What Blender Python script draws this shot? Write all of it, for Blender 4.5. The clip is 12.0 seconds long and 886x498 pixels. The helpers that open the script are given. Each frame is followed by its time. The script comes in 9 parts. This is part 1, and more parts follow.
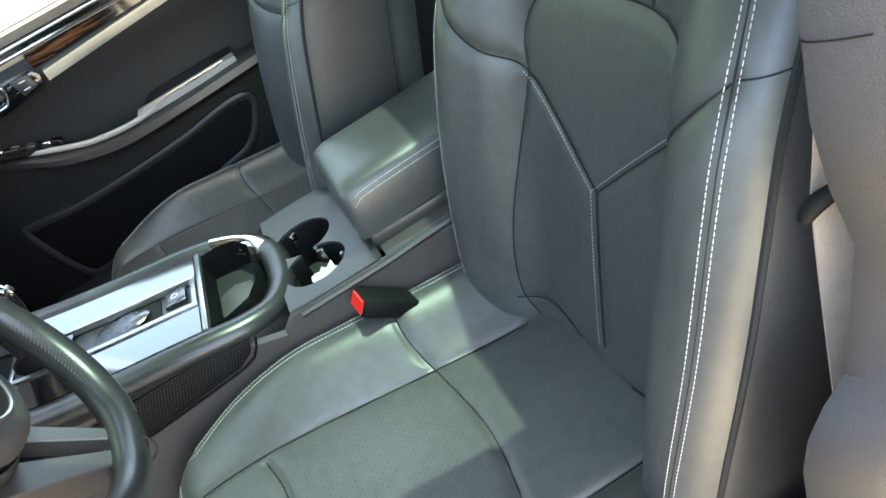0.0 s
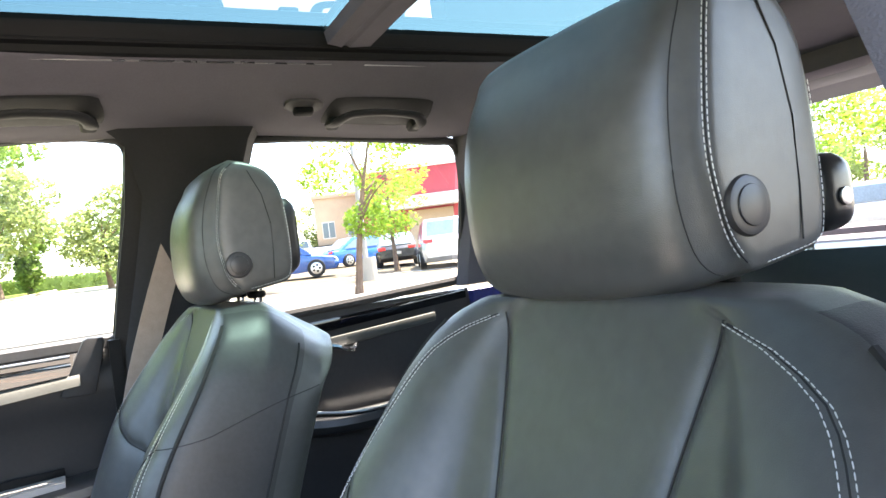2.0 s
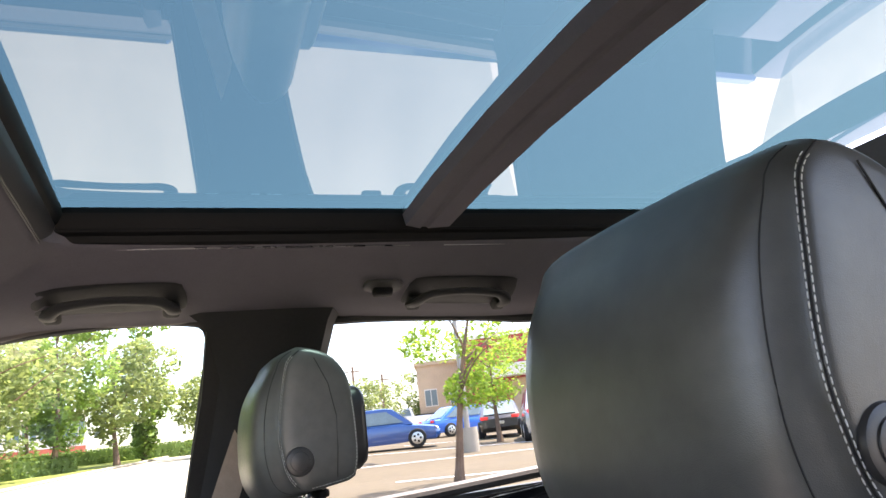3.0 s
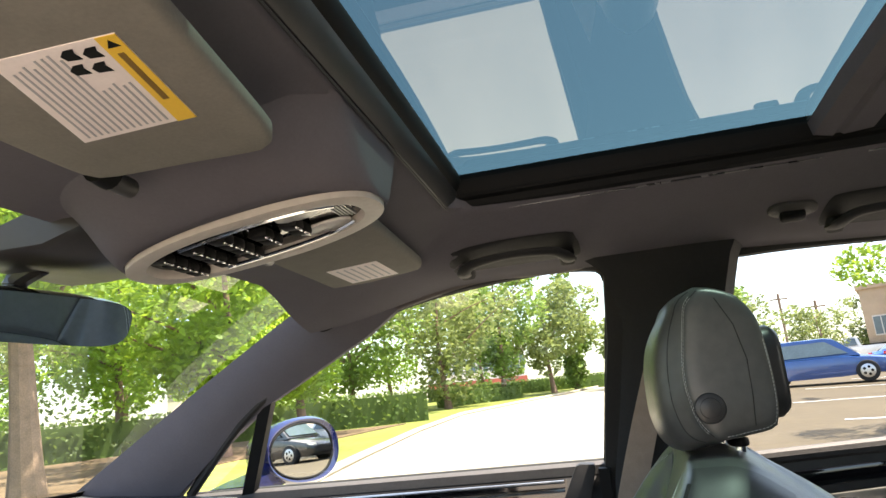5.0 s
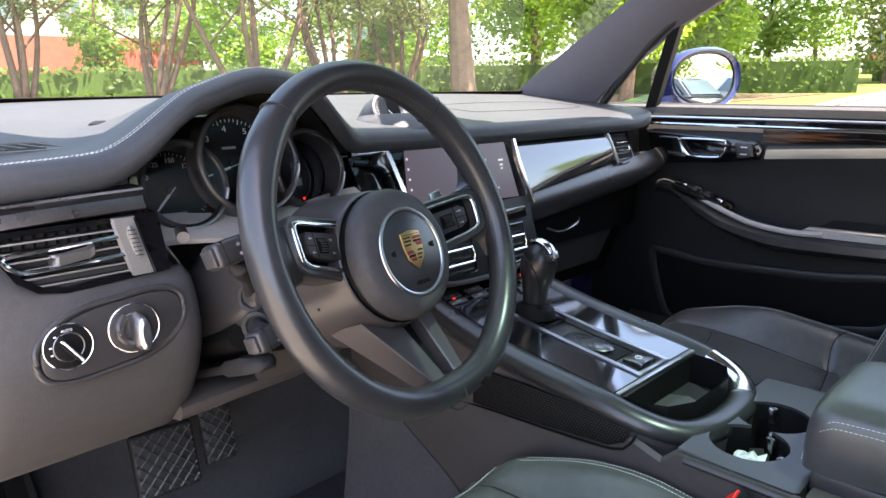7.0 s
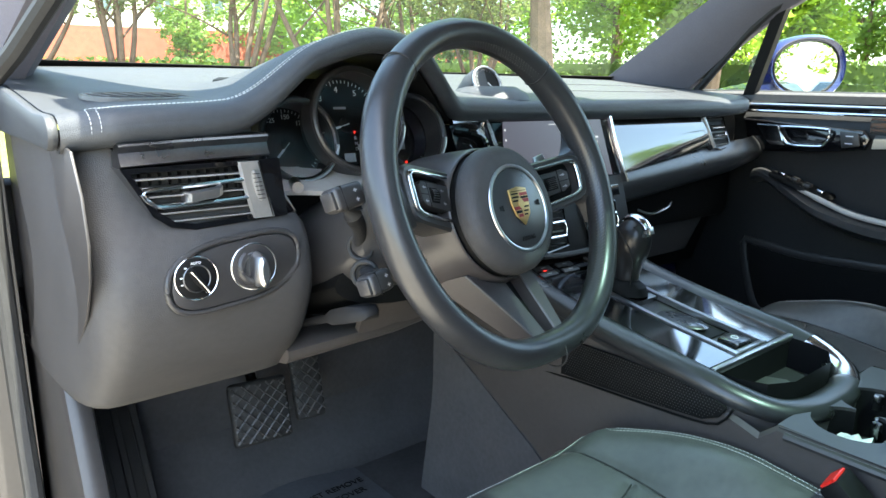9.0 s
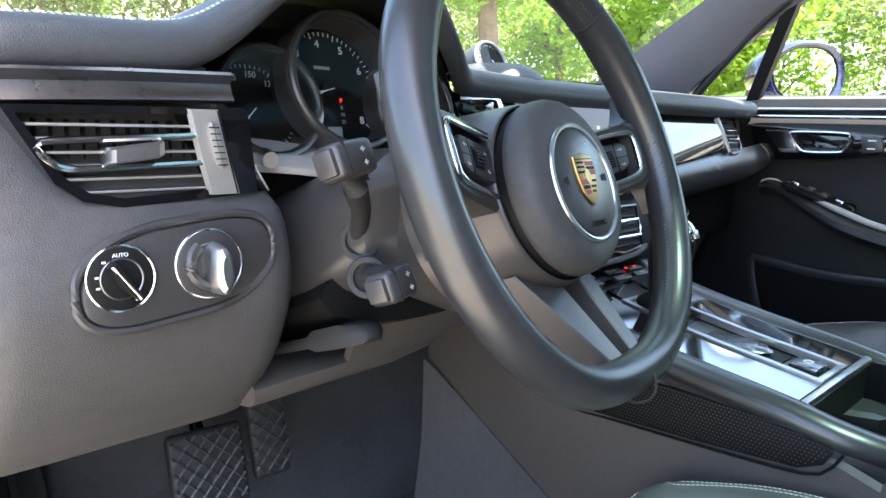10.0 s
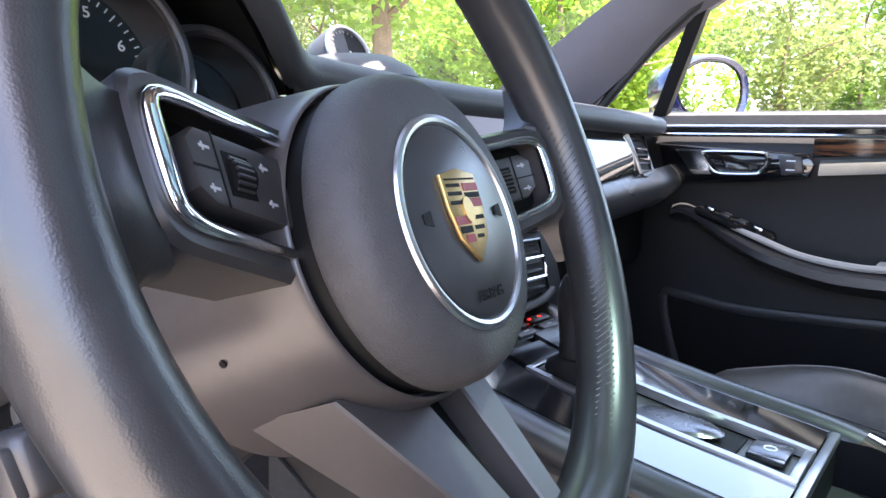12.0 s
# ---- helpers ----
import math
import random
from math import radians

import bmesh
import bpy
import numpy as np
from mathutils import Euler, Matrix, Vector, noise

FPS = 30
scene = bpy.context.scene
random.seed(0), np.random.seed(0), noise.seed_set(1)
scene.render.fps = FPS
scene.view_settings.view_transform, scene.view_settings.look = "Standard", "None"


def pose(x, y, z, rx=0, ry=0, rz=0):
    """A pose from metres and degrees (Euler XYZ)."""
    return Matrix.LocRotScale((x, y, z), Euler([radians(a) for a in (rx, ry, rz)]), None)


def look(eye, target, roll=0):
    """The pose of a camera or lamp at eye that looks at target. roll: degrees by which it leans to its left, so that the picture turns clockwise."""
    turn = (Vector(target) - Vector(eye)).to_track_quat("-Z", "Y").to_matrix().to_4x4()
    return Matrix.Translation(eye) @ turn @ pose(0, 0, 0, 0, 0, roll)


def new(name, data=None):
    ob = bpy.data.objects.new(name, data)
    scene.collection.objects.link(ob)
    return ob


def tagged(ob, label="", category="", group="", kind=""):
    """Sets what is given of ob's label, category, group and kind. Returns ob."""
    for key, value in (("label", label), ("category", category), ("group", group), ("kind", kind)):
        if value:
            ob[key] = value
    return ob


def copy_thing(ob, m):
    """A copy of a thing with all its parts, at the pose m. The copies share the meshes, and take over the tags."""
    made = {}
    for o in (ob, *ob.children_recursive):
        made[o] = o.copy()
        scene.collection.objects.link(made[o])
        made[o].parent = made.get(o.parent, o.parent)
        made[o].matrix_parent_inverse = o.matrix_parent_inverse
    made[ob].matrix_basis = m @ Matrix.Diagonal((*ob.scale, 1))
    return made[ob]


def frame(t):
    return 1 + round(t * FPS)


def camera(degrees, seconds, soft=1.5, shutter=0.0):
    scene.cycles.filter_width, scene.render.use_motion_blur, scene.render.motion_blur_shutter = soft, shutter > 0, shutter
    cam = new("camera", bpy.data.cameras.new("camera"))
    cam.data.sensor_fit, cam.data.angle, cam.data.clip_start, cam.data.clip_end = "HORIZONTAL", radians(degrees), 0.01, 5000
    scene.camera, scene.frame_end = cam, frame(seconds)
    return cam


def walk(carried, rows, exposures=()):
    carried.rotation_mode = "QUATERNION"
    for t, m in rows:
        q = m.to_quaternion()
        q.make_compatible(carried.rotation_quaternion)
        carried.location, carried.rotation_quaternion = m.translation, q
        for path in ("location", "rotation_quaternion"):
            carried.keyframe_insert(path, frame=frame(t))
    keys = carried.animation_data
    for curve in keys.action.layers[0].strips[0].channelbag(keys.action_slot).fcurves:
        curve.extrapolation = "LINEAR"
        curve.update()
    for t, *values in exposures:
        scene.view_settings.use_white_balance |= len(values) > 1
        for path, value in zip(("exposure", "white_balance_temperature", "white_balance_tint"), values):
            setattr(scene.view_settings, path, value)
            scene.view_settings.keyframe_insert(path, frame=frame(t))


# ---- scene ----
cam = camera(65.0, 12.0)
PATH = [
    (0, (-0.866, -0.354, 1.176), (0.798, -0.533, 0.081), -28.8),
    (0.5, (-0.826, -0.365, 1.179), (0.897, -0.836, 0.278), -21.1),
    (1, (-0.788, -0.354, 1.177), (0.963, -1.088, 0.548), -14.0),
    (1.5, (-0.751, -0.351, 1.172), (1.003, -1.258, 0.857), -9.1),
    (2, (-0.727, -0.365, 1.174), (1.027, -1.326, 1.169), -7.2),
    (2.5, (-0.698, -0.405, 1.184), (1.065, -1.298, 1.486), -6.0),
    (2.7, (-0.692, -0.416, 1.192), (1.08, -1.254, 1.589), -6.1),
    (4.3, (-0.64, -0.478, 1.231), (1.262, -0.527, 1.846), -8.7),
    (4.5, (-0.64, -0.479, 1.229), (1.271, -0.402, 1.813), -7.9),
    (5, (-0.651, -0.46, 1.218), (1.26, -0.063, 1.659), -5.9),
    (5.5, (-0.689, -0.437, 1.196), (1.162, 0.289, 1.412), -3.8),
    (6, (-0.733, -0.402, 1.172), (1.023, 0.548, 1.057), -3.3),
    (6.5, (-0.777, -0.454, 1.15), (0.789, 0.742, 0.808), -1.6),
    (7, (-0.831, -0.546, 1.138), (0.556, 0.819, 0.678), -0.3),
    (7.5, (-0.866, -0.633, 1.124), (0.398, 0.834, 0.626), 0.5),
    (7.7, (-0.881, -0.648, 1.123), (0.354, 0.843, 0.621), 0.8),
    (9.3, (-0.87, -0.484, 1.084), (0.384, 1.009, 0.639), 1.1),
    (9.5, (-0.863, -0.444, 1.07), (0.428, 1.025, 0.651), 1.1),
    (10, (-0.802, -0.345, 1.016), (0.572, 1.064, 0.659), 1.6),
    (10.5, (-0.732, -0.284, 1.006), (0.699, 1.079, 0.703), 2.9),
    (11, (-0.679, -0.268, 0.99), (0.785, 1.071, 0.735), 3.7),
    (11.5, (-0.639, -0.239, 0.994), (0.866, 1.058, 0.757), 3.8),
    (12, (-0.601, -0.217, 1.004), (0.969, 0.99, 0.724), 1.8),
]
EXPOSURE = 2.8
# stops, kelvin, tint as the clip's camera adapts
TONE = [(0, 1.45, 7800, 6), (1.0, 1.5, 7450, 14), (1.5, 1.65, 7200, 15), (2.0, 1.42, 7000, 15), (2.5, 0.78, 6900, 23), (4.5, 0.3, 7700, 16), (5.5, 0.12, 7000, 15), (6.5, 0.48, 7100, 22), (7.5, 0.82, 7100, 15), (9.5, 0.92, 6500, 1), (10.5, 1.28, 6800, 20), (12, 1.25, 6700, 21)]
walk(cam, [(t, look(eye, target, roll)) for t, eye, target, roll in PATH], [(t, EXPOSURE + stops, kelvin, tint) for t, stops, kelvin, tint in TONE])

# world, sun
SUN_EL, SUN_AZ = radians(67), radians(172.5)   # azimuth from +y towards +x
sun_way = Vector((math.sin(SUN_AZ) * math.cos(SUN_EL), math.cos(SUN_AZ) * math.cos(SUN_EL), math.sin(SUN_EL)))
world = bpy.data.worlds.new("sky")
scene.world = world
world.use_nodes = True
wn = world.node_tree.nodes
sky = wn.new("ShaderNodeTexSky")
sky.sky_type, sky.sun_disc = "NISHITA", False
sky.sun_elevation, sky.sun_rotation = SUN_EL, SUN_AZ
sky.air_density, sky.dust_density, sky.ozone_density = 1.0, 2.2, 1.0
world.node_tree.links.new(sky.outputs[0], wn["Background"].inputs[0])
wn["Background"].inputs[1].default_value = 0.125
sun = bpy.data.lights.new("sun", "SUN")
sun.energy, sun.angle, sun.color = 3.3, radians(0.6), (1.0, 0.95, 0.86)
sun_ob = new("sun", sun)
sun_ob.matrix_world = look(sun_way * 30, (0, 0, 0))

# ---- materials ----
def shader(name, color, rough=0.5, metal=0.0, noise_scale=0.0, var=0.0, bump=0.0, bump_scale=200.0, spec=0.5, coat=0.0, kind="noise", island=0.0):
    """A principled material with colour variation at two scales and fine relief."""
    m = bpy.data.materials.new(name)
    m.use_nodes = True
    nt = m.node_tree
    b = nt.nodes["Principled BSDF"]
    b.inputs["Base Color"].default_value = (*color, 1)
    b.inputs["Roughness"].default_value = rough
    b.inputs["Metallic"].default_value = metal
    b.inputs["Specular IOR Level"].default_value = spec
    b.inputs["Coat Weight"].default_value = coat
    b.inputs["Coat Roughness"].default_value = 0.05
    co = nt.nodes.new("ShaderNodeTexCoord")
    if noise_scale:
        n1 = nt.nodes.new("ShaderNodeTexNoise")
        n1.inputs["Scale"].default_value, n1.inputs["Detail"].default_value = noise_scale, 6
        nt.links.new(co.outputs["Object"], n1.inputs["Vector"])
        n2 = nt.nodes.new("ShaderNodeTexNoise")
        n2.inputs["Scale"].default_value, n2.inputs["Detail"].default_value = noise_scale * 9, 3
        nt.links.new(co.outputs["Object"], n2.inputs["Vector"])
        add = nt.nodes.new("ShaderNodeMath")
        add.operation = "ADD"
        nt.links.new(n1.outputs[0], add.inputs[0])
        nt.links.new(n2.outputs[0], add.inputs[1])
        ramp = nt.nodes.new("ShaderNodeMapRange")
        ramp.inputs["From Min"].default_value, ramp.inputs["From Max"].default_value = 0.65, 1.35
        ramp.inputs["To Min"].default_value, ramp.inputs["To Max"].default_value = 1 - var, 1 + var
        nt.links.new(add.outputs[0], ramp.inputs["Value"])
        last = ramp.outputs[0]
        if island:
            geo = nt.nodes.new("ShaderNodeNewGeometry")
            mr = nt.nodes.new("ShaderNodeMapRange")
            mr.inputs["To Min"].default_value, mr.inputs["To Max"].default_value = 1 - island, 1 + island
            nt.links.new(geo.outputs["Random Per Island"], mr.inputs["Value"])
            mu = nt.nodes.new("ShaderNodeMath")
            mu.operation = "MULTIPLY"
            nt.links.new(last, mu.inputs[0])
            nt.links.new(mr.outputs[0], mu.inputs[1])
            last = mu.outputs[0]
        mul = nt.nodes.new("ShaderNodeVectorMath")
        mul.operation = "SCALE"
        mul.inputs[0].default_value = color
        nt.links.new(last, mul.inputs["Scale"])
        nt.links.new(mul.outputs[0], b.inputs["Base Color"])
        rr = nt.nodes.new("ShaderNodeMapRange")
        rr.inputs["To Min"].default_value, rr.inputs["To Max"].default_value = max(0.02, rough - 0.07), min(1, rough + 0.07)
        nt.links.new(n1.outputs[0], rr.inputs["Value"])
        nt.links.new(rr.outputs[0], b.inputs["Roughness"])
    if bump:
        if kind == "voronoi":
            t = nt.nodes.new("ShaderNodeTexVoronoi")
            t.inputs["Scale"].default_value = bump_scale
        else:
            t = nt.nodes.new("ShaderNodeTexNoise")
            t.inputs["Scale"].default_value, t.inputs["Detail"].default_value = bump_scale, 4
        nt.links.new(co.outputs["Object"], t.inputs["Vector"])
        bn = nt.nodes.new("ShaderNodeBump")
        bn.inputs["Strength"].default_value, bn.inputs["Distance"].default_value = bump, 0.001
        nt.links.new(t.outputs[0], bn.inputs["Height"])
        nt.links.new(bn.outputs[0], b.inputs["Normal"])
    return m


def emitter(name, color, strength):
    m = shader(name, (0, 0, 0), 0.3)
    b = m.node_tree.nodes["Principled BSDF"]
    b.inputs["Emission Color"].default_value = (*color, 1)
    b.inputs["Emission Strength"].default_value = strength
    return m


def glass(name, tint, gloss=1.0, f0=0.05):
    """A thin pane: tinted transparency with a reflection that grows at grazing angles."""
    m = bpy.data.materials.new(name)
    m.use_nodes = True
    nt = m.node_tree
    nt.nodes.remove(nt.nodes["Principled BSDF"])
    tr, gl, mx, lw, pw, mr = (nt.nodes.new(k) for k in ("ShaderNodeBsdfTransparent", "ShaderNodeBsdfGlossy", "ShaderNodeMixShader", "ShaderNodeLayerWeight", "ShaderNodeMath", "ShaderNodeMapRange"))
    tr.inputs[0].default_value = (*tint, 1)
    gl.inputs["Color"].default_value = (gloss, gloss, gloss, 1)
    gl.inputs["Roughness"].default_value = 0.0
    lw.inputs[0].default_value = 0.5
    pw.operation = "POWER"
    pw.inputs[1].default_value = 5
    nt.links.new(lw.outputs["Facing"], pw.inputs[0])
    mr.inputs["To Min"].default_value = f0
    nt.links.new(pw.outputs[0], mr.inputs["Value"])
    nt.links.new(mr.outputs[0], mx.inputs[0])
    nt.links.new(tr.outputs[0], mx.inputs[1])
    nt.links.new(gl.outputs[0], mx.inputs[2])
    nt.links.new(mx.outputs[0], nt.nodes["Material Output"].inputs[0])
    return m


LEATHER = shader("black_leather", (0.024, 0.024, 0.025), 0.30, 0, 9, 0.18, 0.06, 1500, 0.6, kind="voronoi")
# seat leather with coarser grain, darkened for the shade on the backrest's sides
SHADELEATHER = shader("shaded_grained_leather", (0.042, 0.042, 0.042), 0.42, 0, 20, 0.15, 0.16, 1100, 0.45, kind="voronoi")
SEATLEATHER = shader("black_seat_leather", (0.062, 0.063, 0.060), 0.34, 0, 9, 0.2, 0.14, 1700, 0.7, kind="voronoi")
PLASTIC = shader("grained_soft_plastic", (0.052, 0.050, 0.050), 0.55, 0, 14, 0.14, 0.28, 1000, 0.32, kind="voronoi")
DASHPAD = shader("charcoal_dash_pad", (0.037, 0.040, 0.044), 0.50, 0, 14, 0.12, 0.30, 1000, 0.38, kind="voronoi")
SMOOTH = shader("smooth_dark_plastic", (0.034, 0.032, 0.032), 0.36, 0, 14, 0.12, 0.08, 900)
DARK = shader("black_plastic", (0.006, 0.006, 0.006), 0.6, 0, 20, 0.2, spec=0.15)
PIANO = shader("gloss_black_lacquer", (0.004, 0.004, 0.005), 0.04, 0, 6, 0.2, coat=0.6)
GLOSSPANEL = shader("glass_black_switch_panel", (0.010, 0.010, 0.012), 0.05, 0, 6, 0.2, spec=1.0, coat=1.0)
CHROME = shader("polished_chrome", (0.75, 0.75, 0.76), 0.12, 1.0, 18, 0.06)
SATIN = shader("satin_aluminium", (0.52, 0.52, 0.53), 0.32, 1.0, 30, 0.08)
DARKMETAL = shader("dark_brushed_metal", (0.20, 0.20, 0.21), 0.28, 1.0, 30, 0.12)
HEAD = shader("charcoal_headliner_cloth", (0.120, 0.112, 0.126), 0.95, 0, 30, 0.06, 0.35, 1800, 0.15)
PILLAR = shader("charcoal_grained_trim", (0.020, 0.020, 0.021), 0.65, 0, 20, 0.12, 0.4, 900, 0.22)
# lit copy of PILLAR: daylight on the driver's pillar put into the colour
PILLARLIT = shader("daylit_pillar_trim", (0.029, 0.026, 0.026), 0.55, 0, 20, 0.08, 0.35, 900, 0.4)
CONSOLETRIM = shader("brown_grey_lower_trim", (0.060, 0.052, 0.048), 0.45, 0, 16, 0.10, 0.25, 900, 0.45)
# visor cloth made paler than HEAD to carry the windscreen's light
VISORLIT = shader("lit_visor_cloth", (0.200, 0.188, 0.165), 0.9, 0, 40, 0.10, 0.4, 1600, 0.15)
DOORTRIM = shader("dark_door_trim", (0.019, 0.019, 0.020), 0.5, 0, 14, 0.12, 0.15, 900, 0.25)
LEDGE = shader("satin_grey_trim", (0.062, 0.062, 0.056), 0.45, 0.0, 20, 0.1, 0.15, 900)
CARPET = shader("charcoal_carpet", (0.078, 0.077, 0.080), 1.0, 0, 14, 0.14, 0.9, 900, 0.1)
RUBBER = shader("black_rubber", (0.015, 0.015, 0.015), 0.65, 0, 25, 0.25, 0.15, 500)
SEAL = shader("grey_door_seal", (0.112, 0.098, 0.092), 0.6, 0, 60, 0.06, 0.1, 900, 0.4)
THREAD = shader("white_thread", (0.58, 0.58, 0.56), 0.8, 0, 300, 0.15)
CROSSTHREAD = shader("waxed_charcoal_thread", (0.060, 0.058, 0.056), 0.45, 0, 300, 0.2)
DTHREAD = shader("black_thread", (0.012, 0.012, 0.012), 0.8, 0, 300, 0.2)
BELT = shader("beige_webbing", (0.36, 0.29, 0.24), 0.85, 0, 60, 0.12, 0.5, 900, 0.2)
PAINT = shader("deep_blue_car_paint", (0.008, 0.014, 0.085), 0.15, 0.3, 400, 0.2, coat=1.0)
WINDOW = glass("clear_window_glass", (0.68, 0.73, 0.69))
PRIVACY = glass("tinted_window_glass", (0.60, 0.64, 0.64))
ROOFGLASS = glass("blue_tinted_roof_glass", (0.060, 0.104, 0.100), 1.0, 0.09)
DIALGLASS = glass("dial_lens", (0.94, 0.94, 0.94), 0.35, 0.02)
MIRROR = shader("mirror_silver", (0.85, 0.87, 0.88), 0.01, 1.0)
SCREEN = shader("dark_screen_glass", (0.010, 0.009, 0.014), 0.06, 0, 5, 0.2, coat=0.4)
SCREENLIT = emitter("lit_screen", (0.15, 0.13, 0.18), 0.055)
ICON = emitter("screen_icon", (0.6, 0.6, 0.65), 0.12)
WHITEINK = shader("white_ink", (0.8, 0.8, 0.8), 0.5, 0, 50, 0.05)
GREYINK = shader("grey_ink", (0.35, 0.35, 0.36), 0.5, 0, 50, 0.05)
REDLIT = emitter("red_indicator", (1.0, 0.03, 0.02), 0.2)
RED = shader("red_plastic", (0.75, 0.02, 0.012), 0.35, 0, 40, 0.1)
GOLD = shader("gold_enamel", (0.50, 0.34, 0.14), 0.38, 0.9, 60, 0.15)
CRIMSON = shader("red_enamel", (0.22, 0.012, 0.014), 0.5, 0, 60, 0.1)
PAPER = shader("label_paper", (0.78, 0.70, 0.68), 0.7, 0, 40, 0.05)
BARK_INK = shader("brown_ink", (0.20, 0.11, 0.02), 0.7, 0, 40, 0.05)
YELLOW = shader("label_yellow", (0.80, 0.50, 0.05), 0.7, 0, 40, 0.05)
LIGHTTRIM = shader("pale_grey_plastic", (0.42, 0.39, 0.36), 0.45, 0, 14, 0.08)
LAMPLENS = shader("lamp_lens", (0.55, 0.53, 0.50), 0.3, 0, 30, 0.1)
FOIL = shader("crumpled_wrapper", (0.70, 0.70, 0.66), 0.4, 0.2, 60, 0.2, 0.8, 120)
WOOD = shader("reflection_streaked_veneer", (0.060, 0.026, 0.015), 0.08, 0, 12, 0.6, coat=0.8)

# stretched noise paints the veneer's orange-brown reflections as streaks
_nt = WOOD.node_tree
_co, _mp, _ns, _rp = (_nt.nodes.new(k) for k in ("ShaderNodeTexCoord", "ShaderNodeMapping", "ShaderNodeTexNoise", "ShaderNodeValToRGB"))
_mp.inputs["Scale"].default_value = (1, 5, 90)
_ns.inputs["Scale"].default_value, _ns.inputs["Detail"].default_value = 2.0, 4
_rp.color_ramp.elements[0].position, _rp.color_ramp.elements[1].position = 0.50, 0.72
_rp.color_ramp.elements[0].color, _rp.color_ramp.elements[1].color = (0.006, 0.005, 0.005, 1), (0.16, 0.06, 0.025, 1)
_nt.links.new(_co.outputs["Object"], _mp.inputs["Vector"])
_nt.links.new(_mp.outputs[0], _ns.inputs["Vector"])
_nt.links.new(_ns.outputs[0], _rp.inputs[0])
_nt.links.new(_rp.outputs[0], _nt.nodes["Principled BSDF"].inputs["Base Color"])

# ---- building kit ----
def thing(name, label, category, group="", kind="", at=(0, 0, 0)):
    ob = new(name)
    ob.location = at
    ob.empty_display_size = 0.05
    return tagged(ob, label, category, group, kind)


def finish(bm, name, mat, sharp=35):
    me = bpy.data.meshes.new(name)
    bmesh.ops.recalc_face_normals(bm, faces=bm.faces)
    bm.to_mesh(me)
    bm.free()
    for mm in mat if isinstance(mat, (list, tuple)) else (mat,):
        me.materials.append(mm)
    me.polygons.foreach_set("use_smooth", [True] * len(me.polygons))
    me.set_sharp_from_angle(angle=radians(sharp))
    return me


def part(name, bm, mat, parent=None, label="", sharp=35):
    """Links a bmesh as one mesh object under a thing or a part."""
    ob = new(name, finish(bm, name, mat, sharp))
    if parent:
        ob.parent = parent
        if not parent.parent and parent.data is None:
            ob.matrix_parent_inverse = parent.matrix_basis.inverted()
    return tagged(ob, label)


def bm_new(verts, faces):
    bm = bmesh.new()
    vs = [bm.verts.new(v) for v in verts]
    for f in faces:
        try:
            bm.faces.new([vs[i] for i in f])
        except ValueError:
            pass
    return bm


def loft(rings, closed=True, cap=True):
    n = len(rings[0])
    verts = [p for r in rings for p in r]
    faces = []
    for i in range(len(rings) - 1):
        for j in range(n if closed else n - 1):
            k = (j + 1) % n
            faces.append((i * n + j, i * n + k, (i + 1) * n + k, (i + 1) * n + j))
    if cap and closed:
        faces.append(tuple(range(n - 1, -1, -1)))
        faces.append(tuple((len(rings) - 1) * n + j for j in range(n)))
    return bm_new(verts, faces)


def rbox(x0, x1, y0, y1, z0, z1, r=0.004, seg=2, m=None):
    bm = bmesh.new()
    bmesh.ops.create_cube(bm, size=1)
    for v in bm.verts:
        v.co = Vector((x0 + (v.co.x + .5) * (x1 - x0), y0 + (v.co.y + .5) * (y1 - y0), z0 + (v.co.z + .5) * (z1 - z0)))
    r = min(r, 0.49 * min(x1 - x0, y1 - y0, z1 - z0))
    if r > 0:
        bmesh.ops.bevel(bm, geom=list(bm.edges), offset=r, segments=seg, affect="EDGES", profile=0.5)
    if m is not None:
        bmesh.ops.transform(bm, matrix=m, verts=bm.verts)
    return bm


def merge(*bms):
    out = bms[0]
    for b in bms[1:]:
        me = bpy.data.meshes.new("tmp")
        b.to_mesh(me)
        b.free()
        out.from_mesh(me)
        bpy.data.meshes.remove(me)
    return out


def smooth_path(pts, n, closed=False):
    """Points evenly along a Catmull-Rom curve through pts."""
    P = [Vector(p) for p in pts]
    k = len(P)
    dense = []
    for i in range(k if closed else k - 1):
        a, b, c, d = (P[(i + o) % k] if closed else P[min(max(i + o, 0), k - 1)] for o in (-1, 0, 1, 2))
        for s in range(24):
            t = s / 24
            dense.append(0.5 * (2 * b + (c - a) * t + (2 * a - 5 * b + 4 * c - d) * t * t + (3 * b - a - 3 * c + d) * t ** 3))
    dense.append(P[0] if closed else P[-1])
    L = [0.0]
    for i in range(1, len(dense)):
        L.append(L[-1] + (dense[i] - dense[i - 1]).length)
    out, j = [], 0
    m = n if closed else n - 1
    for i in range(n):
        w = L[-1] * i / m
        while j < len(L) - 2 and L[j + 1] < w:
            j += 1
        f = (w - L[j]) / max(1e-9, L[j + 1] - L[j])
        out.append(dense[j].lerp(dense[j + 1], min(1, max(0, f))))
    return out


